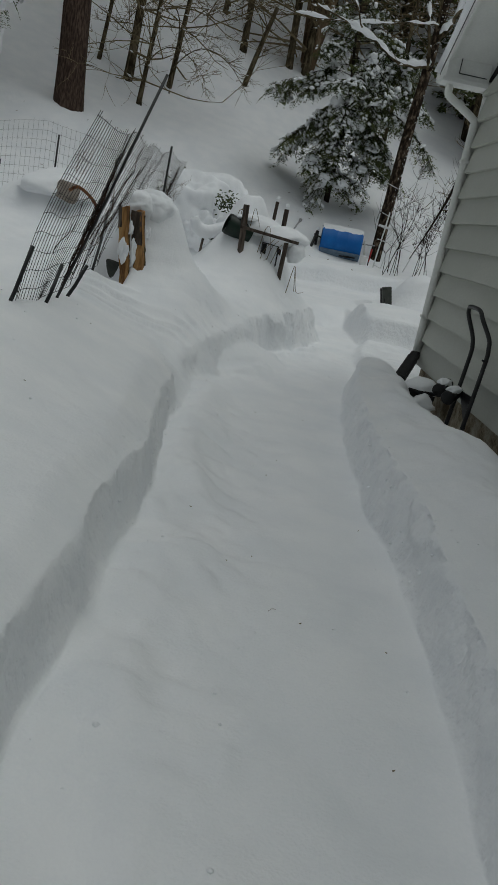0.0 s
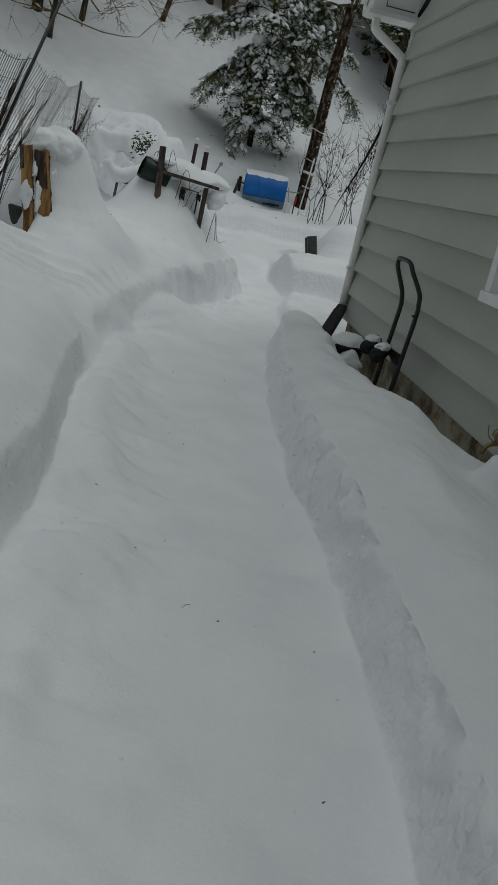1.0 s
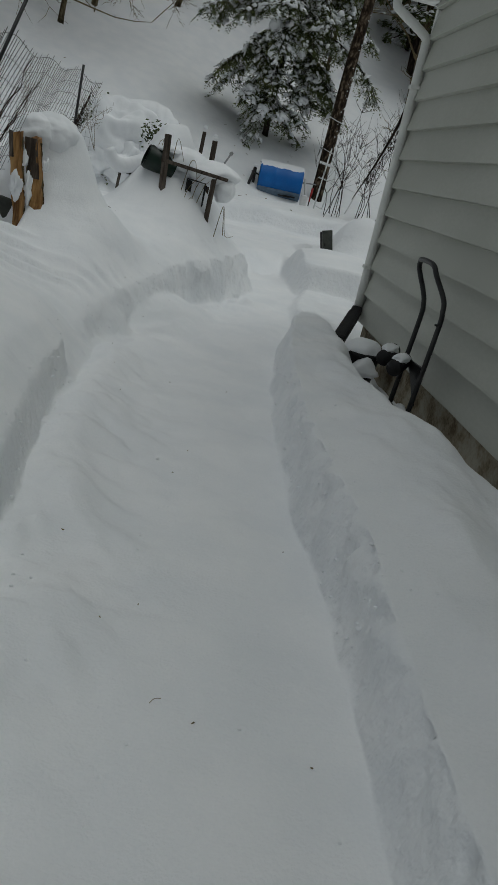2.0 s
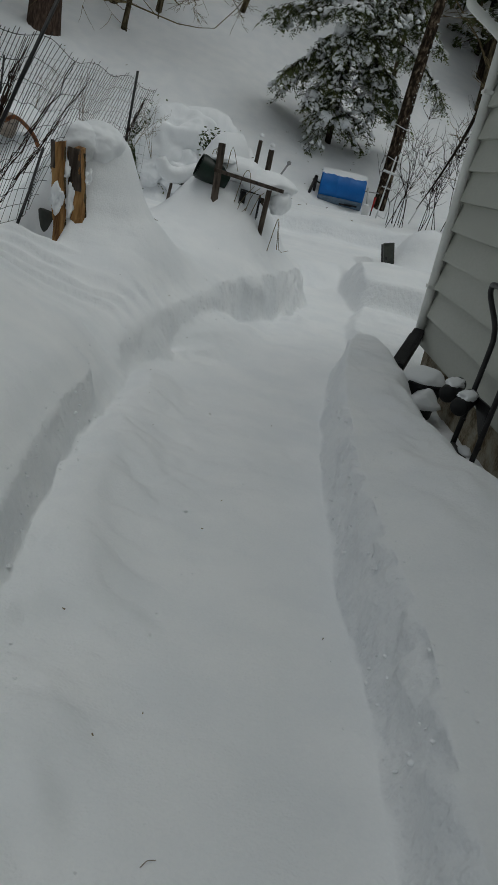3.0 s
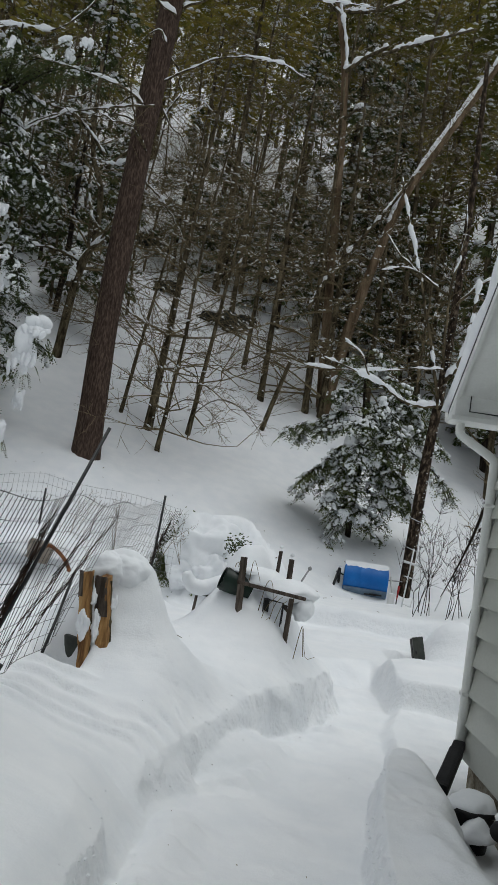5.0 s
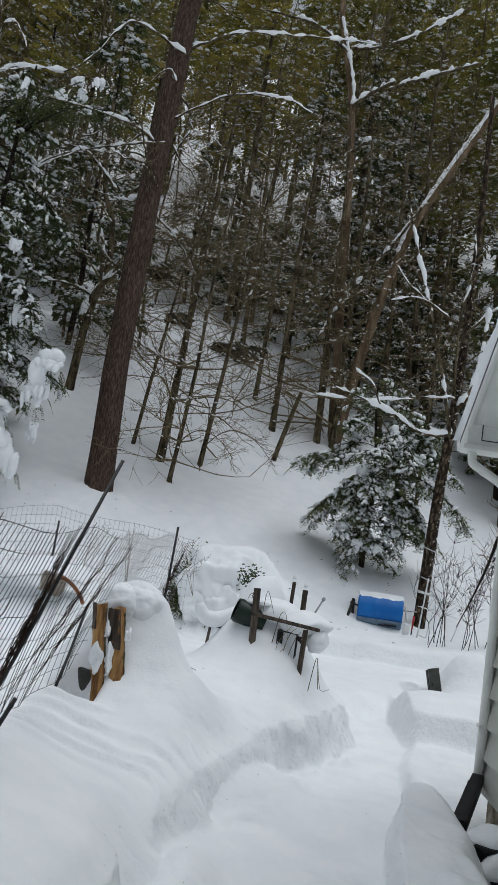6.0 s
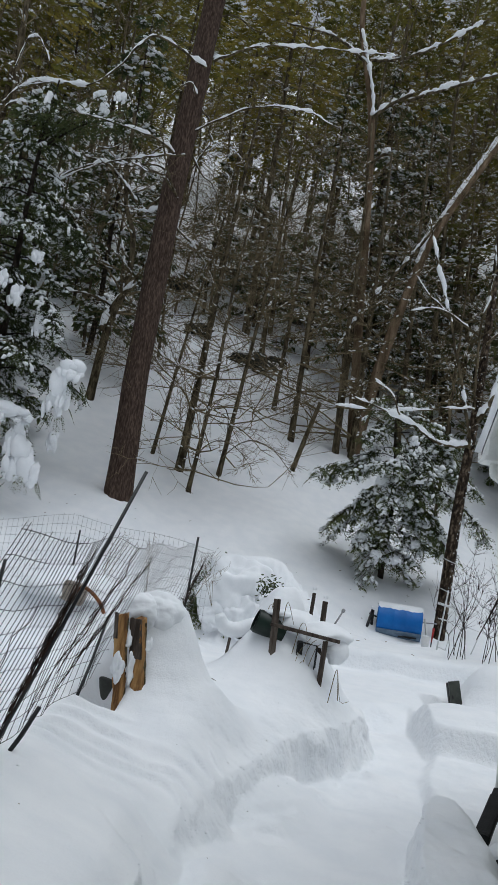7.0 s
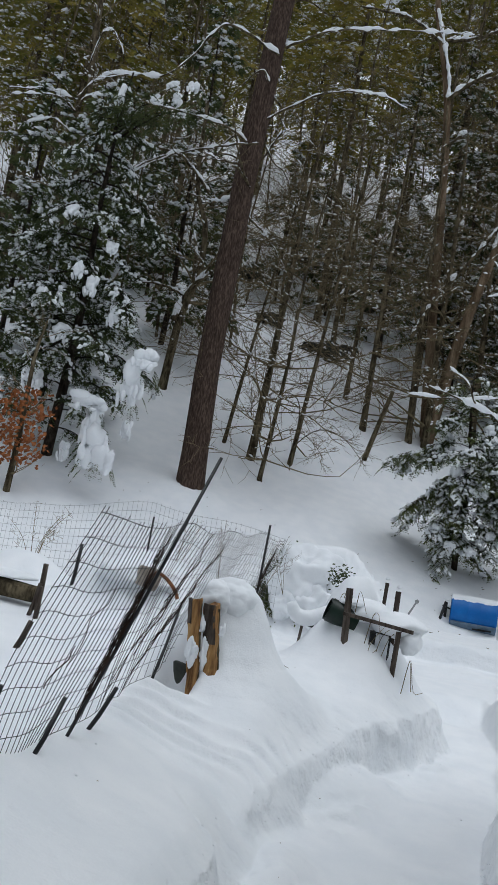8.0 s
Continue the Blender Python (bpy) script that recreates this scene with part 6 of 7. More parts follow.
# leaning broken trunk with pale wood
lean = thing("leaning_tree", "broken tan trunk leaning across the wood with snow on it", "tree", (1.2, 26.3, gz(1.2, 26.3)))
zb = gz(1.2, 26.3)
tube("trunk", bent([(0.98, 26.3, zb - 0.3), (1.2, 26.2, 7.4), (1.48, 26.0, 9.1), (1.80, 26.0, 10.7)], 4), [0.22 - 0.06 * k / 12 for k in range(13)], BARK_TAN, lean, 14)
upper = tube("leaning_stem", bent([(1.65, 26.0, 9.9), (2.05, 26.0, 11.7), (2.75, 26.0, 14.0), (4.45, 26.0, 17.4), (5.3, 26.0, 19.1)], 5), [0.165 - 0.08 * k / 20 for k in range(21)], BARK_TAN, lean, 12)
line = [p + Vector((-0.09, 0, 0.10)) for p in bent([(2.2, 25.95, 12.2), (2.75, 25.95, 14.0), (4.45, 25.95, 17.4), (5.3, 25.95, 19.1)], 30)]
tube("snow", line, [max(0.012, 0.085 * (0.75 + 0.7 * noise.noise(p * 1.6) + 0.6 * noise.noise(p * 6.0))) for p in line], SNOW_CLUMP, upper, 8)
snowy_limb(lean, [(0.05, 25.8, 9.4), (0.7, 25.8, 10.9), (1.82, 25.8, 12.6), (2.8, 25.7, 14.3)], 0.07, 0.05, "fallen_limb", 2.4)

# tall snag with heavy snow on its arms
tall = thing("tall_snag", "tall slim trunk with snow lying on its broken arms", "tree", (1.0, 26.3, gz(1.0, 26.3)))
tube("trunk", bent([(1.0, 26.6, 5.8), (0.7, 26.6, 9.7), (0.45, 26.5, 13.5), (0.05, 26.4, 18.0), (-0.75, 26.3, 21.5), (-0.8, 26.3, 24)], 5), [0.17 - 0.09 * k / 25 for k in range(26)], BARK_TAN, tall, 10)
snowy_limb(tall, [(0.05, 26.3, 18.0), (0.7, 26.1, 18.5), (1.4, 26.0, 18.9)], 0.07, 0.05, "arm", 2.6)
snowy_limb(tall, [(0.25, 26.3, 16.3), (0.6, 26.2, 16.6), (0.85, 26.1, 16.7)], 0.05, 0.03, "arm", 3.0)
snowy_limb(tall, [(1.2, 26.0, 18.6), (2.6, 25.9, 19.2), (4.2, 25.8, 19.8)], 0.06, 0.04, "arm", 2.2)
snowy_limb(tall, [(-0.3, 26.3, 20.2), (0.8, 26.2, 20.3), (2.2, 26.1, 21.0), (3.6, 26, 22.0)], 0.06, 0.03, "arm", 2.0)
snowy_limb(tall, [(-0.2, 26.3, 19.9), (-1.6, 26.2, 20.9), (-3.4, 26.1, 21.2)], 0.06, 0.03, "arm", 1.8)
line = bent([(-0.72, 26.16, 21.3), (-0.35, 26.2, 20.1), (-0.02, 26.25, 18.9), (0.08, 26.28, 18.1)], 16)
tube("snow", line, [max(0.01, 0.085 * (0.75 + 0.8 * noise.noise(p * 3.0) + 0.4 * noise.noise(p * 9.0))) for p in line], SNOW_CLUMP, tall, 8)

# the tree beside the barrel, with its long snowy branch
side_tree = thing("yard_tree", "dark slender tree with long snow-covered branches beside the barrel", "tree", (2.95, 17.3, 1.2))
tube("trunk", bent([(2.93, 17.3, 0.9), (3.02, 17.3, 3.7), (3.15, 17.3, 5.7), (3.22, 17.3, 7.9), (3.25, 17.3, 10.5), (3.2, 17.3, 13)], 5), [0.128 - 0.08 * k / 25 for k in range(26)], BARK_FLECKED, side_tree, 12)
rs = random.Random(19)
v, f = [], []
for _ in range(240):
    h = rs.uniform(1.4, 9.0)
    a = rs.uniform(2.6, 5.2)
    w = 0.128 - 0.0065 * h
    q = rs.uniform(0.006, 0.021)
    add_blob(v, f, (2.93 + 0.045 * h - (0.03 if h > 6 else 0) + w * math.cos(a), 17.3 + w * math.sin(a), h), q, q, q * rs.uniform(0.8, 1.6), rs)
tagged(raw("snow_specks", v, f, SNOW_CLUMP, side_tree, "specks of snow stuck to the bark"), kind="stuff")
for pts, a, b, s in (
        ([(3.12, 17.2, 5.20), (2.75, 17.0, 5.10), (2.36, 16.9, 5.10), (2.0, 16.9, 5.33), (1.31, 16.9, 5.58), (0.61, 16.9, 5.80)], 0.040, 0.012, 2.1),
        ([(3.10, 17.2, 5.15), (2.98, 17.0, 5.55), (2.55, 16.9, 7.05), (2.21, 16.9, 8.16), (1.87, 16.9, 9.21), (1.6, 16.9, 10.1)], 0.042, 0.014, 2.4), ([(2.3, 17.0, 7.9), (1.82, 17.0, 8.31), (1.54, 17.0, 8.65)], 0.016, 0.008, 1.4),
        ([(1.55, 16.6, 5.5), (1.35, 16.5, 5.85), (0.95, 16.5, 6.15)], 0.018, 0.008, 1.3),
        ([(3.1, 17.1, 5.95), (2.8, 16.9, 5.88), (2.04, 16.9, 5.74), (1.24, 16.9, 5.60), (0.22, 16.9, 5.58)], 0.020, 0.008, 1.4),
        ([(3.18, 17.2, 5.75), (3.38, 17.0, 6.1), (3.52, 16.9, 6.9), (3.55, 16.9, 7.9)], 0.05, 0.03, 2.6),
        ([(3.1, 17.2, 6.0), (3.0, 17.0, 7.6), (3.15, 16.9, 8.6), (3.1, 16.9, 9.8)], 0.03, 0.012, 1.2),
        ([(2.75, 16.9, 7.6), (2.1, 16.8, 7.9), (1.5, 16.7, 7.75)], 0.018, 0.008, 1.2),
        ([(3.2, 17.2, 7.4), (3.7, 17.0, 7.9), (4.3, 16.8, 8.0)], 0.03, 0.012, 1.4)):
    snowy_limb(side_tree, pts, a, b, snow=s)
v, f = [], []
r9 = random.Random(9)
for _ in range(50):
    h = r9.uniform(5, 12)
    p = Vector((3.1, 17.2, h))
    d = Vector((r9.uniform(-1, 1), r9.uniform(-0.6, 0.3), r9.uniform(-0.1, 0.6)))
    q = p + d * r9.uniform(0.4, 1.6)
    tube_data([p, p.lerp(q, 0.5) + Vector((0, 0, 0.06)), q], [0.009, 0.006, 0.003], 3, v, f)
tagged(raw("twig_spray", v, f, TWIG, side_tree), kind="stuff")
for z in (2.15, 2.75):
    tube("cord", [(3.0 - 0.17 + 0.02, 17.3 - 0.12, z + 0.05), (3.0, 17.14, z), (3.16, 17.2, z - 0.03)], 0.008, WHITE_PLASTIC, side_tree, 5)

# branch leaning by the house corner, and the shrub there
prop = bare_tree("leaning_branch", "dead branch leaning in the shrub behind the house corner", 150, [(-0.12, 0, -0.35), (0.12, 0, 0.25), (0.36, 0, 1.0), (0.56, 0.05, 1.9), (0.66, 0.05, 2.7)], (0.006, 0.048), 14, 2, 0.003, 0.2, BARK_BLACK, at=(3.25, 14.6, 1.75), limb_len=0.2, category="branch")
v, f = [], []
rl = random.Random(33)
for _ in range(36):
    c = Vector((3.25, 14.55, 1.75)) + Vector((-0.05, 0, -0.1)).lerp(Vector((0.36, 0, 1.0)), rl.random()) + Vector((rl.uniform(-0.08, 0.08), 0, rl.uniform(-0.12, 0.04)))
    add_tuft(v, f, c, Vector((0, 0, -1)), 0.07, 3, rl)
tagged(raw("leaf_mass", v, f, TWIG_DARK, prop, "withered dark leaves", smooth=False), kind="stuff")
shrub = thing("bare_shrub", "bare brown shrub with many thin upright stems", "shrub", (3.2, 14.0, 0.95))
for k in range(23):
    x, y = r9.uniform(2.5, 4.0), r9.uniform(13.3, 14.8)
    p = Vector((x, y, gz(x, y) - 0.1))
    top = p + Vector((r9.uniform(-0.45, 0.45), r9.uniform(-0.2, 0.2), r9.uniform(1.0, 2.3)))
    mid = p.lerp(top, 0.35) + Vector((r9.uniform(-0.12, 0.12), 0, 0.02))
    line = bent([p, mid, p.lerp(top, 0.7) + Vector((r9.uniform(-0.16, 0.16), r9.uniform(-0.1, 0.1), 0)), top], 3)[:9]
    v, f = tube_data(line, [0.0068 - 0.0046 * i / 8 for i in range(9)], 5)
    for _ in range(20):
        c = line[r9.randint(3, 8)]
        q = c + Vector((r9.uniform(-0.25, 0.25), r9.uniform(-0.15, 0.15), r9.uniform(0.05, 0.4)))
        tube_data([c, c.lerp(q, 0.5) + Vector((r9.uniform(-0.03, 0.03), 0, 0)), q], [0.0035, 0.0028, 0.0015], 3, v, f)
    raw("stem", v, f, TWIG_DARK, shrub)

# young hemlock behind the barrel
hem = drooping_hemlock("young green hemlock with snow on its hanging boughs", 11, (1.86, 19.1, gz(1.86, 19.1)), (1.70, 19.15, 6.7), 0.065,
                       [(0.0, 0.45), (0.7, 0.85), (1.4, 1.45), (2.1, 1.9), (2.8, 1.85), (3.5, 1.4), (4.2, 0.8), (4.8, 0.2)], 66, 0.082, 0.36, front=14, east=0.22)
for k, (x, y, z, sx, sz) in enumerate(((1.50, 18.0, 4.18, 0.17, 0.22), (1.56, 17.95, 3.82, 0.15, 0.16), (2.05, 18.1, 3.95, 0.16, 0.15), (2.25, 18.2, 5.0, 0.13, 0.22), (2.15, 18.2, 4.72, 0.12, 0.16), (2.72, 18.2, 4.72, 0.12, 0.14), (2.1, 18.2, 5.3, 0.11, 0.13),
                                      (1.25, 18.2, 3.05, 0.11, 0.09), (1.55, 18.1, 2.72, 0.13, 0.09), (2.0, 18.1, 2.65, 0.11, 0.10), (2.35, 18.2, 3.05, 0.10, 0.08), (1.2, 18.5, 4.6, 0.10, 0.08))):
    snow_drape("snow_pad", (x, y, z), (sx, sx * 0.7, sz), hem, 70 + k)

# snow-laden hemlock at the wood's edge
rp = random.Random(77)
left_hem = drooping_hemlock("dark hemlock bowed under heavy pads of snow", 12, (-7.3, 17.0, gz(-7.3, 17.0)), (-7.2, 17.1, 12.4), 0.12,
                            [(0.0, 0.4), (1.0, 1.2), (2.2, 2.1), (4.5, 2.1), (6.5, 1.5), (8.5, 0.4)], 86, 0.085, 0.30)
for k, (x, y, z, sx, sz, n) in enumerate(((-5.02, 15.95, 5.22, 0.20, 0.20, 34), (-5.17, 15.95, 4.72, 0.20, 0.36, 40), (-5.95, 15.95, 4.22, 0.30, 0.16, 34), (-5.85, 15.95, 3.75, 0.16, 0.42, 34), (-5.62, 15.95, 3.30, 0.27, 0.36, 44), (-5.4, 16.4, 3.9, 0.12, 0.2, 14), (-6.45, 15.9, 3.2, 0.12, 0.2, 14),
                                          (-6.3, 15.9, 7.6, 0.12, 0.14, 12), (-6.6, 15.9, 6.7, 0.14, 0.22, 18), (-6.0, 16.0, 6.2, 0.13, 0.25, 18), (-7.0, 15.8, 5.6, 0.2, 0.18, 18), (-6.9, 15.8, 7.0, 0.12, 0.18, 14), (-7.4, 15.8, 4.6, 0.2, 0.25, 20), (-7.6, 15.8, 6.3, 0.15, 0.2, 14), (-7.3, 15.8, 8.3, 0.14, 0.12, 12), (-5.9, 16.5, 11.75, 0.15, 0.10, 12), (-5.45, 16.5, 11.75, 0.13, 0.13, 12), (-5.75, 16.5, 11.4, 0.12, 0.13, 12), (-6.25, 16.5, 11.4, 0.15, 0.14, 14), (-7.1, 16.5, 11.45, 0.11, 0.22, 14), (-5.6, 16.5, 11.05, 0.10, 0.07, 8))):
    if n > 30:
        snow_drape("snow_pad", (x, y - 0.35, z), (sx * 1.35, sx * 1.0, sz * 1.25), left_hem, 80 + k)
        v, f = [], []
        for _ in range(10):
            a = rp.uniform(0, 6.28)
            add_spray(v, f, Vector((x + sx * 1.15 * math.cos(a), y - 0.3 + sx * 0.9 * math.sin(a), z + sz * rp.uniform(-1.4, -0.5))), Vector((0.5 * math.cos(a), 0.5 * math.sin(a), -0.6)).normalized(), 0.26, 0.07, rp)
        tagged(raw("needle_mass", v, f, NEEDLES, left_hem, smooth=False), kind="stuff")
    else:
        snow_drape("snow_pad", (x, y, z), (sx * 1.1, sx * 0.8, sz * 1.1), left_hem, 80 + k)

v, f, bv, bf = [], [], [], []
top = Vector((-7.3, 17.0, gz(-7.3, 17.0) + 7.4))
for tip in ((-5.2, 16.5, 11.5), (-5.5, 16.4, 11.0), (-6.1, 16.3, 11.2), (-7.0, 16.3, 11.1), (-5.0, 16.6, 11.2)):
    arch = bent([top, top.lerp(Vector(tip), 0.5) + Vector((0, 0, 0.35)), tip], 6)
    tube_data(arch, [0.03 - 0.025 * k / 12 for k in range(13)], 5, bv, bf)
    for _ in range(60):
        k = rp.uniform(0.3, 1.0) * 11.9
        c = arch[int(k)] + Vector((rp.gauss(0, 0.22), rp.gauss(0, 0.22), rp.gauss(-0.08, 0.14)))
        add_spray(v, f, c, Vector((rp.uniform(-1, 1), -0.3, -0.4)).normalized(), 0.26, 0.07, rp)
tagged(raw("branchwork", bv, bf, TWIG_DARK, left_hem), kind="stuff")
tagged(raw("needle_mass", v, f, NEEDLES, left_hem, smooth=False), kind="stuff")

# tree whose long level boughs carry ridges of snow
level = bare_tree("bare_tree", "dark tree with long level boughs under ridges of snow", 190, [(0, 0, -0.3), (0.1, 0, 4.0), (0.05, 0, 7.5), (-0.3, 0, 12.0)], (0.16, 0.07), 14, 2, 0.006, 0.9, at=(-10.45, 21.6, gz(-10.45, 21.6)), limb_len=0.16, from_t=0.35)
for pts, a, w in (([(-10.8, 21.5, 14.2), (-9.87, 21.0, 14.67), (-8.94, 21.0, 14.89)], 0.03, 1.9), ([(-10.8, 21.5, 14.2), (-11.6, 21.2, 14.25), (-12.7, 21.0, 14.11)], 0.03, 1.9), ([(-10.7, 21.5, 13.8), (-11.19, 21.0, 13.98), (-12.58, 21.0, 13.92)], 0.025, 1.7),
                  ([(-10.7, 21.5, 13.8), (-10.2, 21.0, 14.0), (-9.45, 21.0, 14.09)], 0.025, 1.6), ([(-10.6, 21.5, 13.0), (-11.03, 21.0, 13.24), (-11.89, 21.0, 13.07)], 0.02, 1.6), ([(-10.5, 21.5, 12.5), (-9.8, 21.0, 12.8), (-8.84, 21.0, 12.98)], 0.028, 1.9),
                  ([(-10.5, 21.5, 12.4), (-10.9, 21.0, 12.6), (-11.57, 21.0, 12.56)], 0.025, 1.7), ([(-10.6, 21.4, 14.9), (-10.1, 20.8, 15.6), (-9.82, 20.5, 15.77), (-9.48, 20.5, 15.74), (-9.11, 20.5, 15.08)], 0.022, 1.6), ([(-10.4, 21.4, 11.0), (-9.3, 20.8, 11.2), (-8.33, 20.5, 11.47), (-7.81, 20.5, 11.89), (-6.97, 20.5, 12.25), (-6.39, 20.5, 12.25)], 0.03, 1.9)):
    snowy_limb(level, pts, a, 0.01, snow=w)

# beech sapling that has kept its dead leaves
beech = bare_tree("beech_sapling", "beech sapling with curled orange dead leaves", 160, [(0, 0, -0.3), (0.03, 0, 1.0), (0.0, 0, 2.6), (0.1, 0, 3.4)], (0.075, 0.02), 16, 1, 0.005, 0.3, at=(-7.0, 14.9, gz(-7.0, 14.9)), limb_len=0.30, from_t=0.2)
v, f = [], []
rb = random.Random(21)
for _ in range(520):
    a, rad = rb.uniform(0, 6.28), rb.uniform(0.1, 0.62)
    p = Vector((-7.0 + rad * math.cos(a), 14.9 + rad * math.sin(a), gz(-7.0, 14.9) + rb.uniform(0.55, 2.0)))
    d = Vector((rb.uniform(-1, 1), rb.uniform(-1, 1), rb.uniform(-1.2, 0.1))).normalized()
    s = d.orthogonal().normalized()
    L, w = rb.uniform(0.08, 0.14), rb.uniform(0.028, 0.05)
    i = len(v)
    v += [tuple(p), tuple(p + d * L * 0.5 + s * w), tuple(p + d * L), tuple(p + d * L * 0.5 - s * w + Vector((0, 0, 0.01)))]
    f += [(i, i + 1, i + 2), (i, i + 2, i + 3)]
tagged(raw("leaf_mass", v, f, BEECH, beech, "curled orange leaves", smooth=False), kind="stuff")

# snowy forked tree left of the pine
fork = bare_tree("forked_tree", "dark forked tree with thick snow in its fork", 170, [(0, 0, -0.3), (0.15, 0, 2.2), (0.45, 0, 3.5), (0.38, 0, 5.0), (-0.1, 0, 6.3), (-0.3, 0, 9)], (0.13, 0.05), 26, 2, 0.006, 0.9, at=(-6.77, 22.6, gz(-6.77, 22.6)), limb_len=0.22)
fz = gz(-6.77, 22.6)
for pts, w, c in (([(-6.76, 22.4, 8.06), (-6.62, 22.4, 8.61), (-6.35, 22.4, 9.23), (-5.73, 22.3, 9.98)], 0.085, 2.0), ([(-6.35, 22.4, 9.23), (-6.5, 22.4, 10.28), (-6.66, 22.4, 10.86)], 0.07, 1.9), ([(-6.35, 22.4, 9.23), (-5.89, 22.3, 9.57), (-5.56, 22.3, 10.1)], 0.06, 2.0),
                  ([(-6.57, 22.5, 8.86), (-7.29, 22.4, 9.07), (-8.38, 22.4, 9.09)], 0.04, 1.6), ([(-6.4, 22.4, fz + 6.0), (-7.4, 22.3, fz + 7.0), (-8.2, 22.2, fz + 7.2)], 0.05, 1.6), ([(-6.3, 22.4, fz + 5.6), (-5.2, 22.3, fz + 6.8), (-4.5, 22.2, fz + 8.0)], 0.05, 1.6)):
    snowy_limb(fork, pts, w, 0.02, snow=c)

# snow-covered shrub in the yard, leaves showing through
yew = thing("snowy_shrub", "evergreen shrub buried in snow with dark leaves showing", "shrub", (-0.8, 13.7, 1.0))
for k, (cx, cy, cz, sx, n) in enumerate(((-0.36, 13.15, 1.71, 0.09, 170), (-1.25, 13.4, 1.95, 0.10, 60), (-1.05, 13.2, 1.02, 0.35, 90), (-0.6, 13.15, 1.0, 0.3, 50), (-1.46, 13.4, 1.35, 0.10, 520), (-1.45, 13.35, 1.15, 0.09, 380), (-1.45, 13.4, 1.62, 0.1, 160), (-0.7, 13.2, 1.45, 0.4, 14))):
    v, f = [], []
    for _ in range(n):
        qx, qz = cx + rb.gauss(0, sx), cz + rb.gauss(0, 0.09)
        row = np.linspace(12.6, 13.9, 40)
        over = np.where(height(np.full(40, qx), row) > qz)[0]
        p = Vector((qx, (row[over[0]] if len(over) else cy + 0.3) - rb.uniform(0.0, 0.05), qz))
        if k == 0:
            p.y = 12.98 + rb.uniform(-0.08, 0.08)
        d = Vector((rb.uniform(-1, 1), rb.uniform(-1, 0), rb.uniform(-0.6, 0.6))).normalized()
        s = d.orthogonal().normalized()
        L, w = rb.uniform(0.04, 0.08), rb.uniform(0.012, 0.022)
        i = len(v)
        v += [tuple(p), tuple(p + d * L * 0.5 + s * w), tuple(p + d * L), tuple(p + d * L * 0.5 - s * w)]
        f += [(i, i + 1, i + 2), (i, i + 2, i + 3)]
    tagged(raw("leaf_mass", v, f, NEEDLES, yew, smooth=False), kind="stuff")
for k, (x, y, z, s) in enumerate(((-0.92, 13.55, 1.48, 0.56), (-0.22, 13.45, 1.25, 0.40), (-0.75, 13.25, 1.20, 0.32), (-1.15, 13.3, 1.15, 0.26))):
    snow_blob("snow_mass", (x, y, z), (s, s * 0.75, s * 1.0), yew, 95 + k, detail=5, rough=0.27, flat=1.0)

# rocks and a fallen top up the slope
for k, (x, y, s, lab) in enumerate(((-3.2, 30.0, 0.75, "dark tangled root plate on the snowy slope"), (-2.4, 31.5, 0.4, "dark rock on the snowy slope"), (-5.6, 31.0, 0.6, "dark rock on the snowy slope"), (-7.8, 35.0, 0.9, "dark boulder under the trees"), (-2.8, 38.0, 1.6, "dark rock ledge under the trees"), (-5.5, 38.5, 1.2, "dark rock ledge under the trees"), (1.5, 36.0, 1.0, "dark rock ledge under the trees"))):
    z = gz(x, y)
    rock = thing("boulder", lab, "rock", (x, y, z), "boulders on the slope")
    snow_blob("stone", (x, y, z + 0.1 * s), (s, s * 0.7, s * 0.5), rock, 120 + k, ROCK, detail=3, rough=0.6, flat=1.0)
    snow_blob("snow", (x, y + 0.05, z + 0.42 * s), (s * 0.75, s * 0.5, s * 0.16), rock, 140 + k, detail=3, rough=0.3)

# ---- the wood behind ----
def scatter(kinds, spots, seed):
    r = random.Random(seed)
    used = set()
    for x, y in spots:
        k = r.randrange(len(kinds))
        s = r.uniform(0.85, 1.2)
        m = Matrix.Translation((x, y, gz(x, y) - 0.1)) @ Matrix.Rotation(r.uniform(0, 6.28), 4, "Z") @ Matrix.Diagonal((s, s, s * r.uniform(0.92, 1.1), 1))
        if k not in used:
            used.add(k)
            kinds[k].matrix_basis = m
        else:
            copy_thing(kinds[k], m)


def spread_out(seed, count, xr, yr, gap, keep=lambda x, y: True):
    r = random.Random(seed)
    out = []
    for _ in range(count * 30):
        x, y = r.uniform(*xr), r.uniform(*yr)
        if keep(x, y) and all((x - a) ** 2 + (y - b) ** 2 > gap * gap for a, b in out):
            out.append((x, y))
            if len(out) == count:
                break
    return out


pines = [conifer("forest_conifer", "tall dark conifer flecked with snow", 30 + k, 15 + 2 * k, 0.13, 5.6 + 0.7 * k, 3.0, 50, 18, 0.50, 0.75, 0.36, NEEDLES_FAR, blades=4, snow_size=0.62, group="forest conifers") for k in range(4)]
wedge = lambda x, y: abs(x + 4.0) < 5.5 + 0.38 * y
scatter(pines, spread_out(41, 45, (-40, 30), (29, 60), 3.1, lambda x, y: wedge(x, y) and not (-7 < x < 4 and y < 33)) + [(-16.0, 28.5), (-18.5, 32.0), (-14.2, 31.0), (-20.5, 36.0), (-17.0, 37.5), (-13.5, 27.0)], 51)
far = [conifer("forest_conifer", "distant tall conifer closing the wood", 36 + k, 19 + 2 * k, 0.14, 1.5, 3.6, 34, 12, 0.85, 0.6, 0.30, NEEDLES_FAR, blades=3, snow_size=0.6, group="forest conifers") for k in range(2)]
scatter(far, spread_out(44, 30, (-48, 40), (58, 84), 5.0), 54)
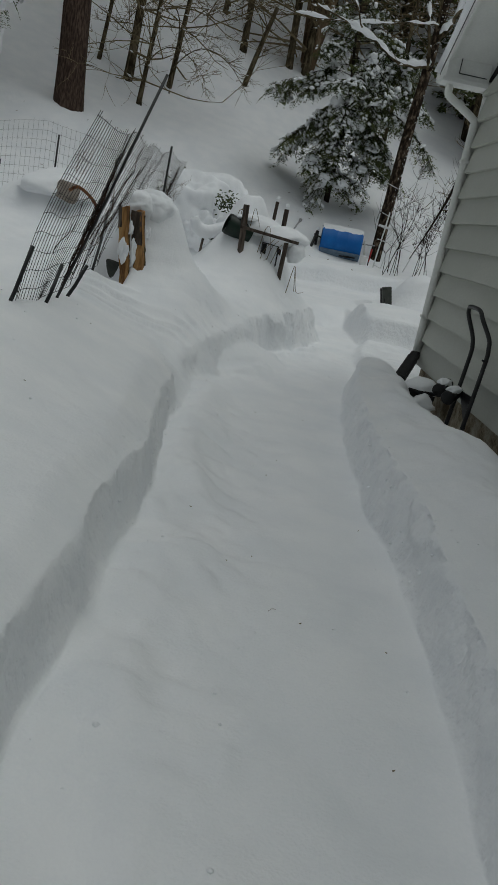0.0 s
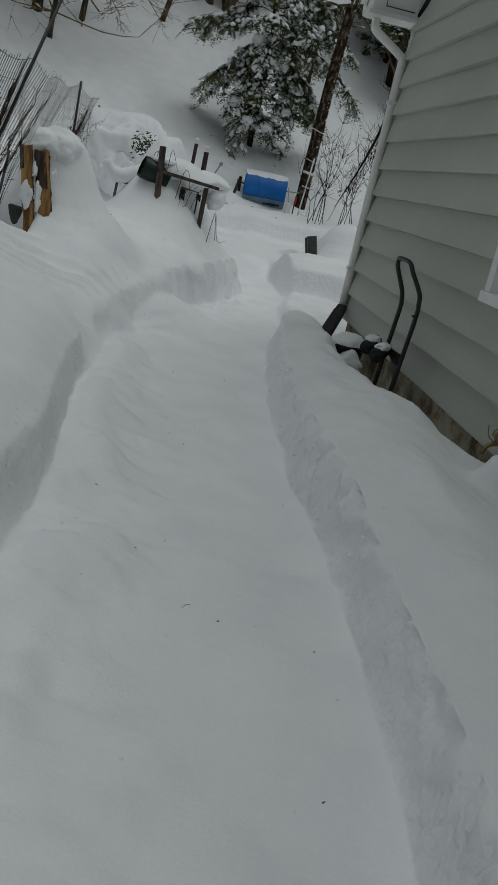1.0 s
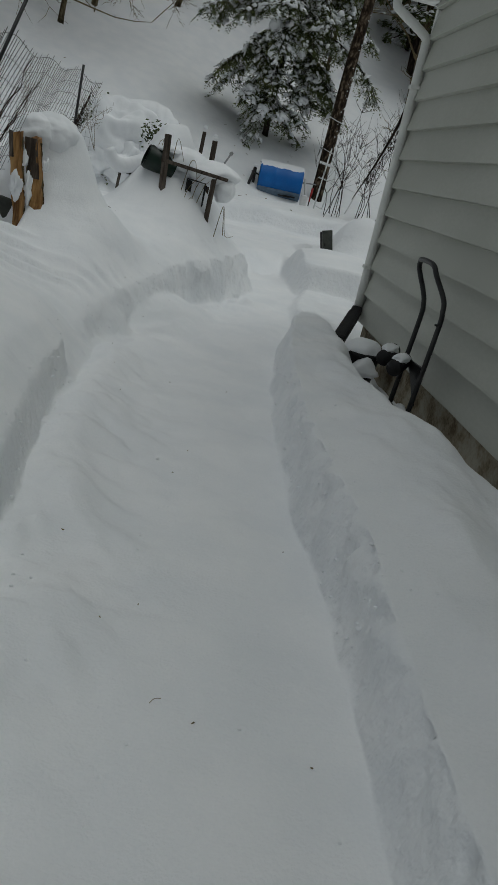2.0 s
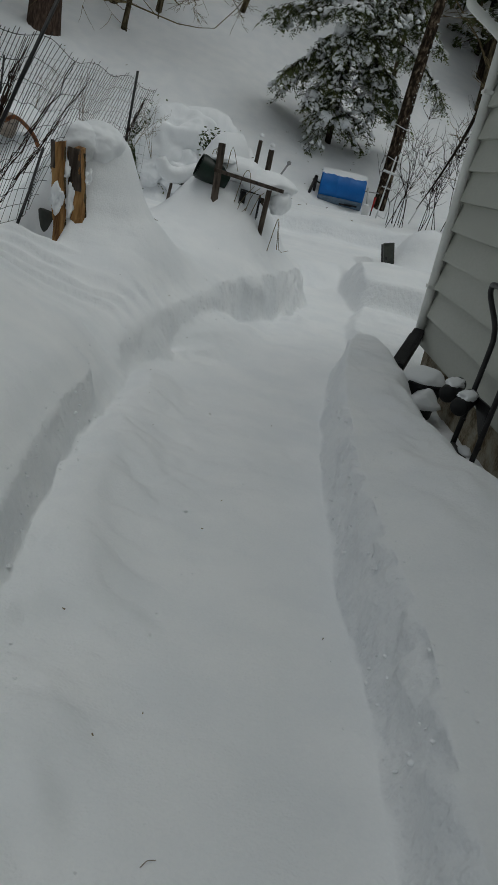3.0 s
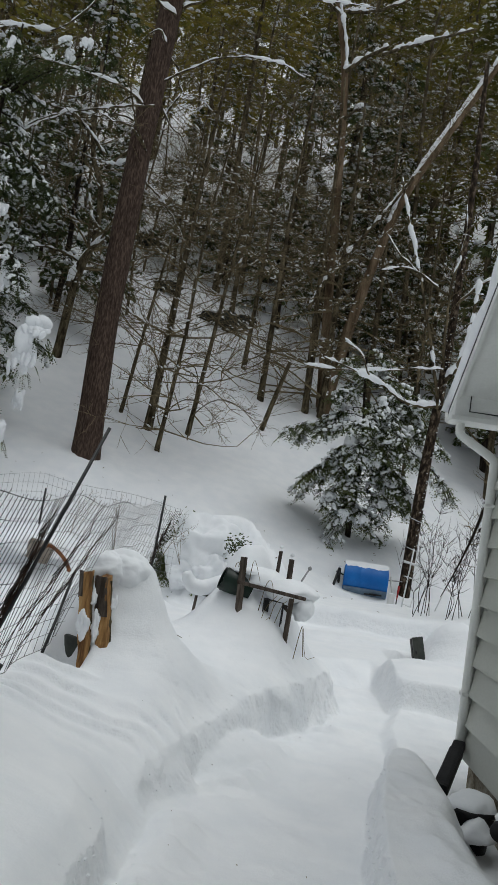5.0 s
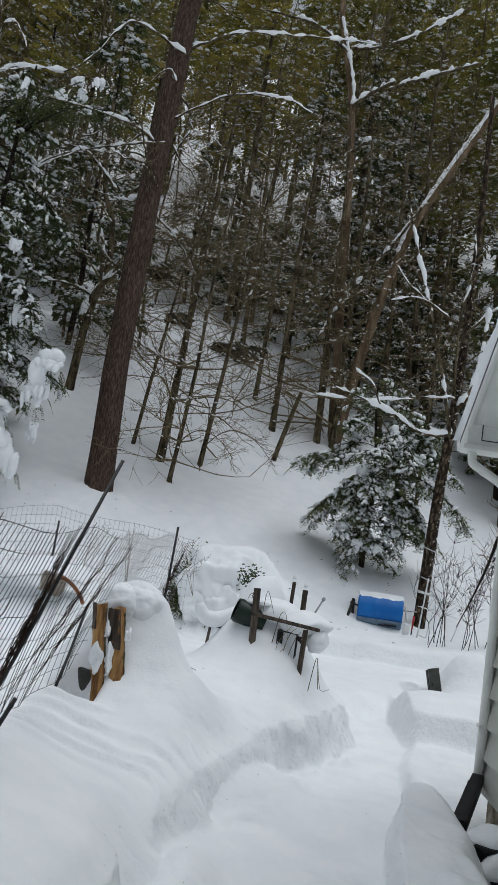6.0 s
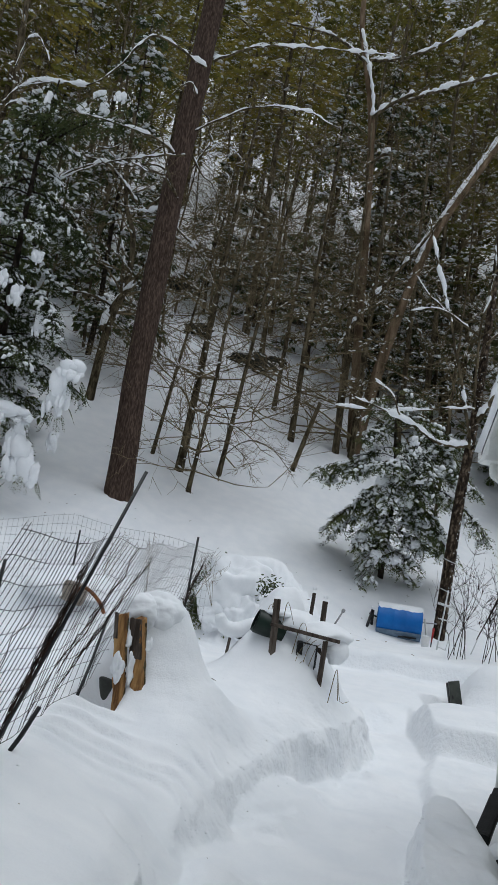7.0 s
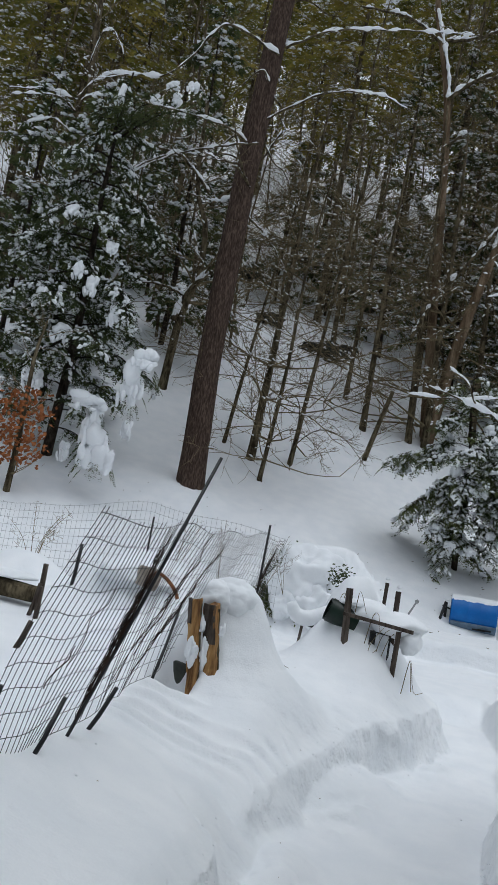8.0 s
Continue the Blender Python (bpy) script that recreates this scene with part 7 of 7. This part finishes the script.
hems = [tuft_tree("forest_hemlock", "small green hemlock speckled with snow", 60 + k, 7.0 + 1.8 * k, 0.08, 0.8, 1.9, 46, 20, 0.24, 0.78, 0.5, blades=10, group="forest hemlocks") for k in range(3)]
scatter(hems, [(7.4, 25.5), (6.6, 28.5), (-8.9, 19.5), (-10.4, 18.0), (-9.5, 22.5), (-11.5, 21.5), (-8.0, 25.5), (6.5, 27), (3.6, 30), (-12, 26), (1.8, 32), (-10.5, 30), (7.6, 21.5), (9, 26),
               (-1.2, 33), (-7.4, 28.5), (2.9, 33), (-3.9, 35), (-6.0, 33.5), (0.9, 36), (-8.8, 33), (-13, 31), (7.6, 32),
               (2.6, 36.5), (-0.4, 39.5), (4.6, 34.5), (-2.4, 37.5), (6.4, 37), (-5.0, 38.5), (-9.6, 37), (-12.0, 35), (8.4, 29), (3.4, 40.5)], 52)
poles = []
for k in range(4):
    h = 8 + 2.2 * k
    poles.append(bare_tree("forest_bare_tree", "slender bare tree with snowy twigs", 200 + k, [(0, 0, -0.3), (0.2, 0.1, h * 0.35), (-0.1 * k, 0.1, h * 0.7), (0.3, 0, h)], (0.04 + 0.016 * k, 0.012), 30, 2, 0.005, 0.9, limb_len=0.22, from_t=0.10, group="bare forest trees"))
scatter(poles, spread_out(42, 46, (-22, 18), (24, 38), 1.7, lambda x, y: wedge(x, y) and not (-6.5 < x < 3.5 and y < 27)), 53)

# ---- crumbs of snow and bits of bark on the path ----
def scatter_small():
    r = random.Random(77)
    sv, sf, dv, df = [], [], [], []
    for _ in range(90):
        y = r.uniform(0.3, 8.0)
        left, right = float(np.interp(y, LEFT_Y, LEFT_X)), float(np.interp(min(y, 6.2), RIGHT_Y, RIGHT_X))
        u = r.random()
        x = left + 0.03 + (right - left - 0.06) * (u * u * 0.5 if r.random() < 0.45 else u)
        s = r.uniform(0.003, 0.007) * (1.8 if r.random() < 0.08 else 1.0)
        add_blob(sv, sf, (x, y, gz(x, y) + s * 0.1), s, s * r.uniform(0.7, 1.2), s * 0.6, r)
    for _ in range(60):
        x, y = r.uniform(-2.4, -0.3), r.uniform(0.6, 5.0)
        s = r.uniform(0.004, 0.009)
        add_blob(sv, sf, (x, y, gz(x, y) + s * 0.3), s, s * r.uniform(0.7, 1.2), s * 0.6, r)
    for _ in range(420):
        side = r.random()
        if side < 0.4:
            y = r.uniform(5.0, 8.2)
            x = float(np.interp(y, LEFT_Y, LEFT_X)) - abs(r.gauss(0.0, 0.07))
        elif side < 0.6:
            y = r.uniform(2.0, 3.9)
            x = float(np.interp(y, LEFT_Y, LEFT_X)) - abs(r.gauss(0.0, 0.06))
        else:
            y = r.uniform(1.9, 6.0)
            x = float(np.interp(y, RIGHT_Y, RIGHT_X)) + abs(r.gauss(0.0, 0.06))
        s = r.uniform(0.003, 0.008)
        add_blob(sv, sf, (x, y, gz(x, y) - s * 0.45), s * r.uniform(0.8, 2.0), s * r.uniform(0.8, 2.2), s * 0.9, r)
    crumbs = raw("snow_crumbs", sv, sf, SNOW_CLUMP)
    tagged(crumbs, "small crumbs of snow strewn along the path", "snow crumbs", kind="stuff")
    for _ in range(36):
        x, y = r.uniform(-0.2, 0.8), r.uniform(0.4, 7.5)
        if r.random() < 0.35:
            x = r.uniform(-2.2, -0.3)
        a = r.uniform(0, 6.28)
        L = r.uniform(0.004, 0.012)
        p = Vector((x, y, gz(x, y) + 0.003))
        tube_data([p, p + Vector((math.cos(a) * L, math.sin(a) * L, 0.002))], [0.0022, 0.0012], 4, dv, df)
    for _ in range(44):
        x, y = r.uniform(-5.5, 2.5), r.uniform(13.5, 19.0)
        a = r.uniform(0, 6.28)
        L = r.uniform(0.02, 0.07)
        p = Vector((x, y, gz(x, y) + 0.006))
        tube_data([p, p + Vector((math.cos(a) * L, math.sin(a) * L, 0.012))], [0.007, 0.003], 4, dv, df)
    bits = raw("bark_bits", dv, df, TWIG)
    tagged(bits, "tiny dark bits of bark lying on the snow", "bark bits", kind="stuff")


scatter_small()

twig = thing("fallen_twig", "thin pale twig lying on the path", "twig", (0.30, 1.68, 0.37))
tz = gz(0.30, 1.68)
tube("stem", bent([(0.283, 1.672, tz + 0.004), (0.295, 1.688, tz + 0.006), (0.311, 1.694, tz + 0.004)], 4), 0.0010, BASKET, twig, 5)
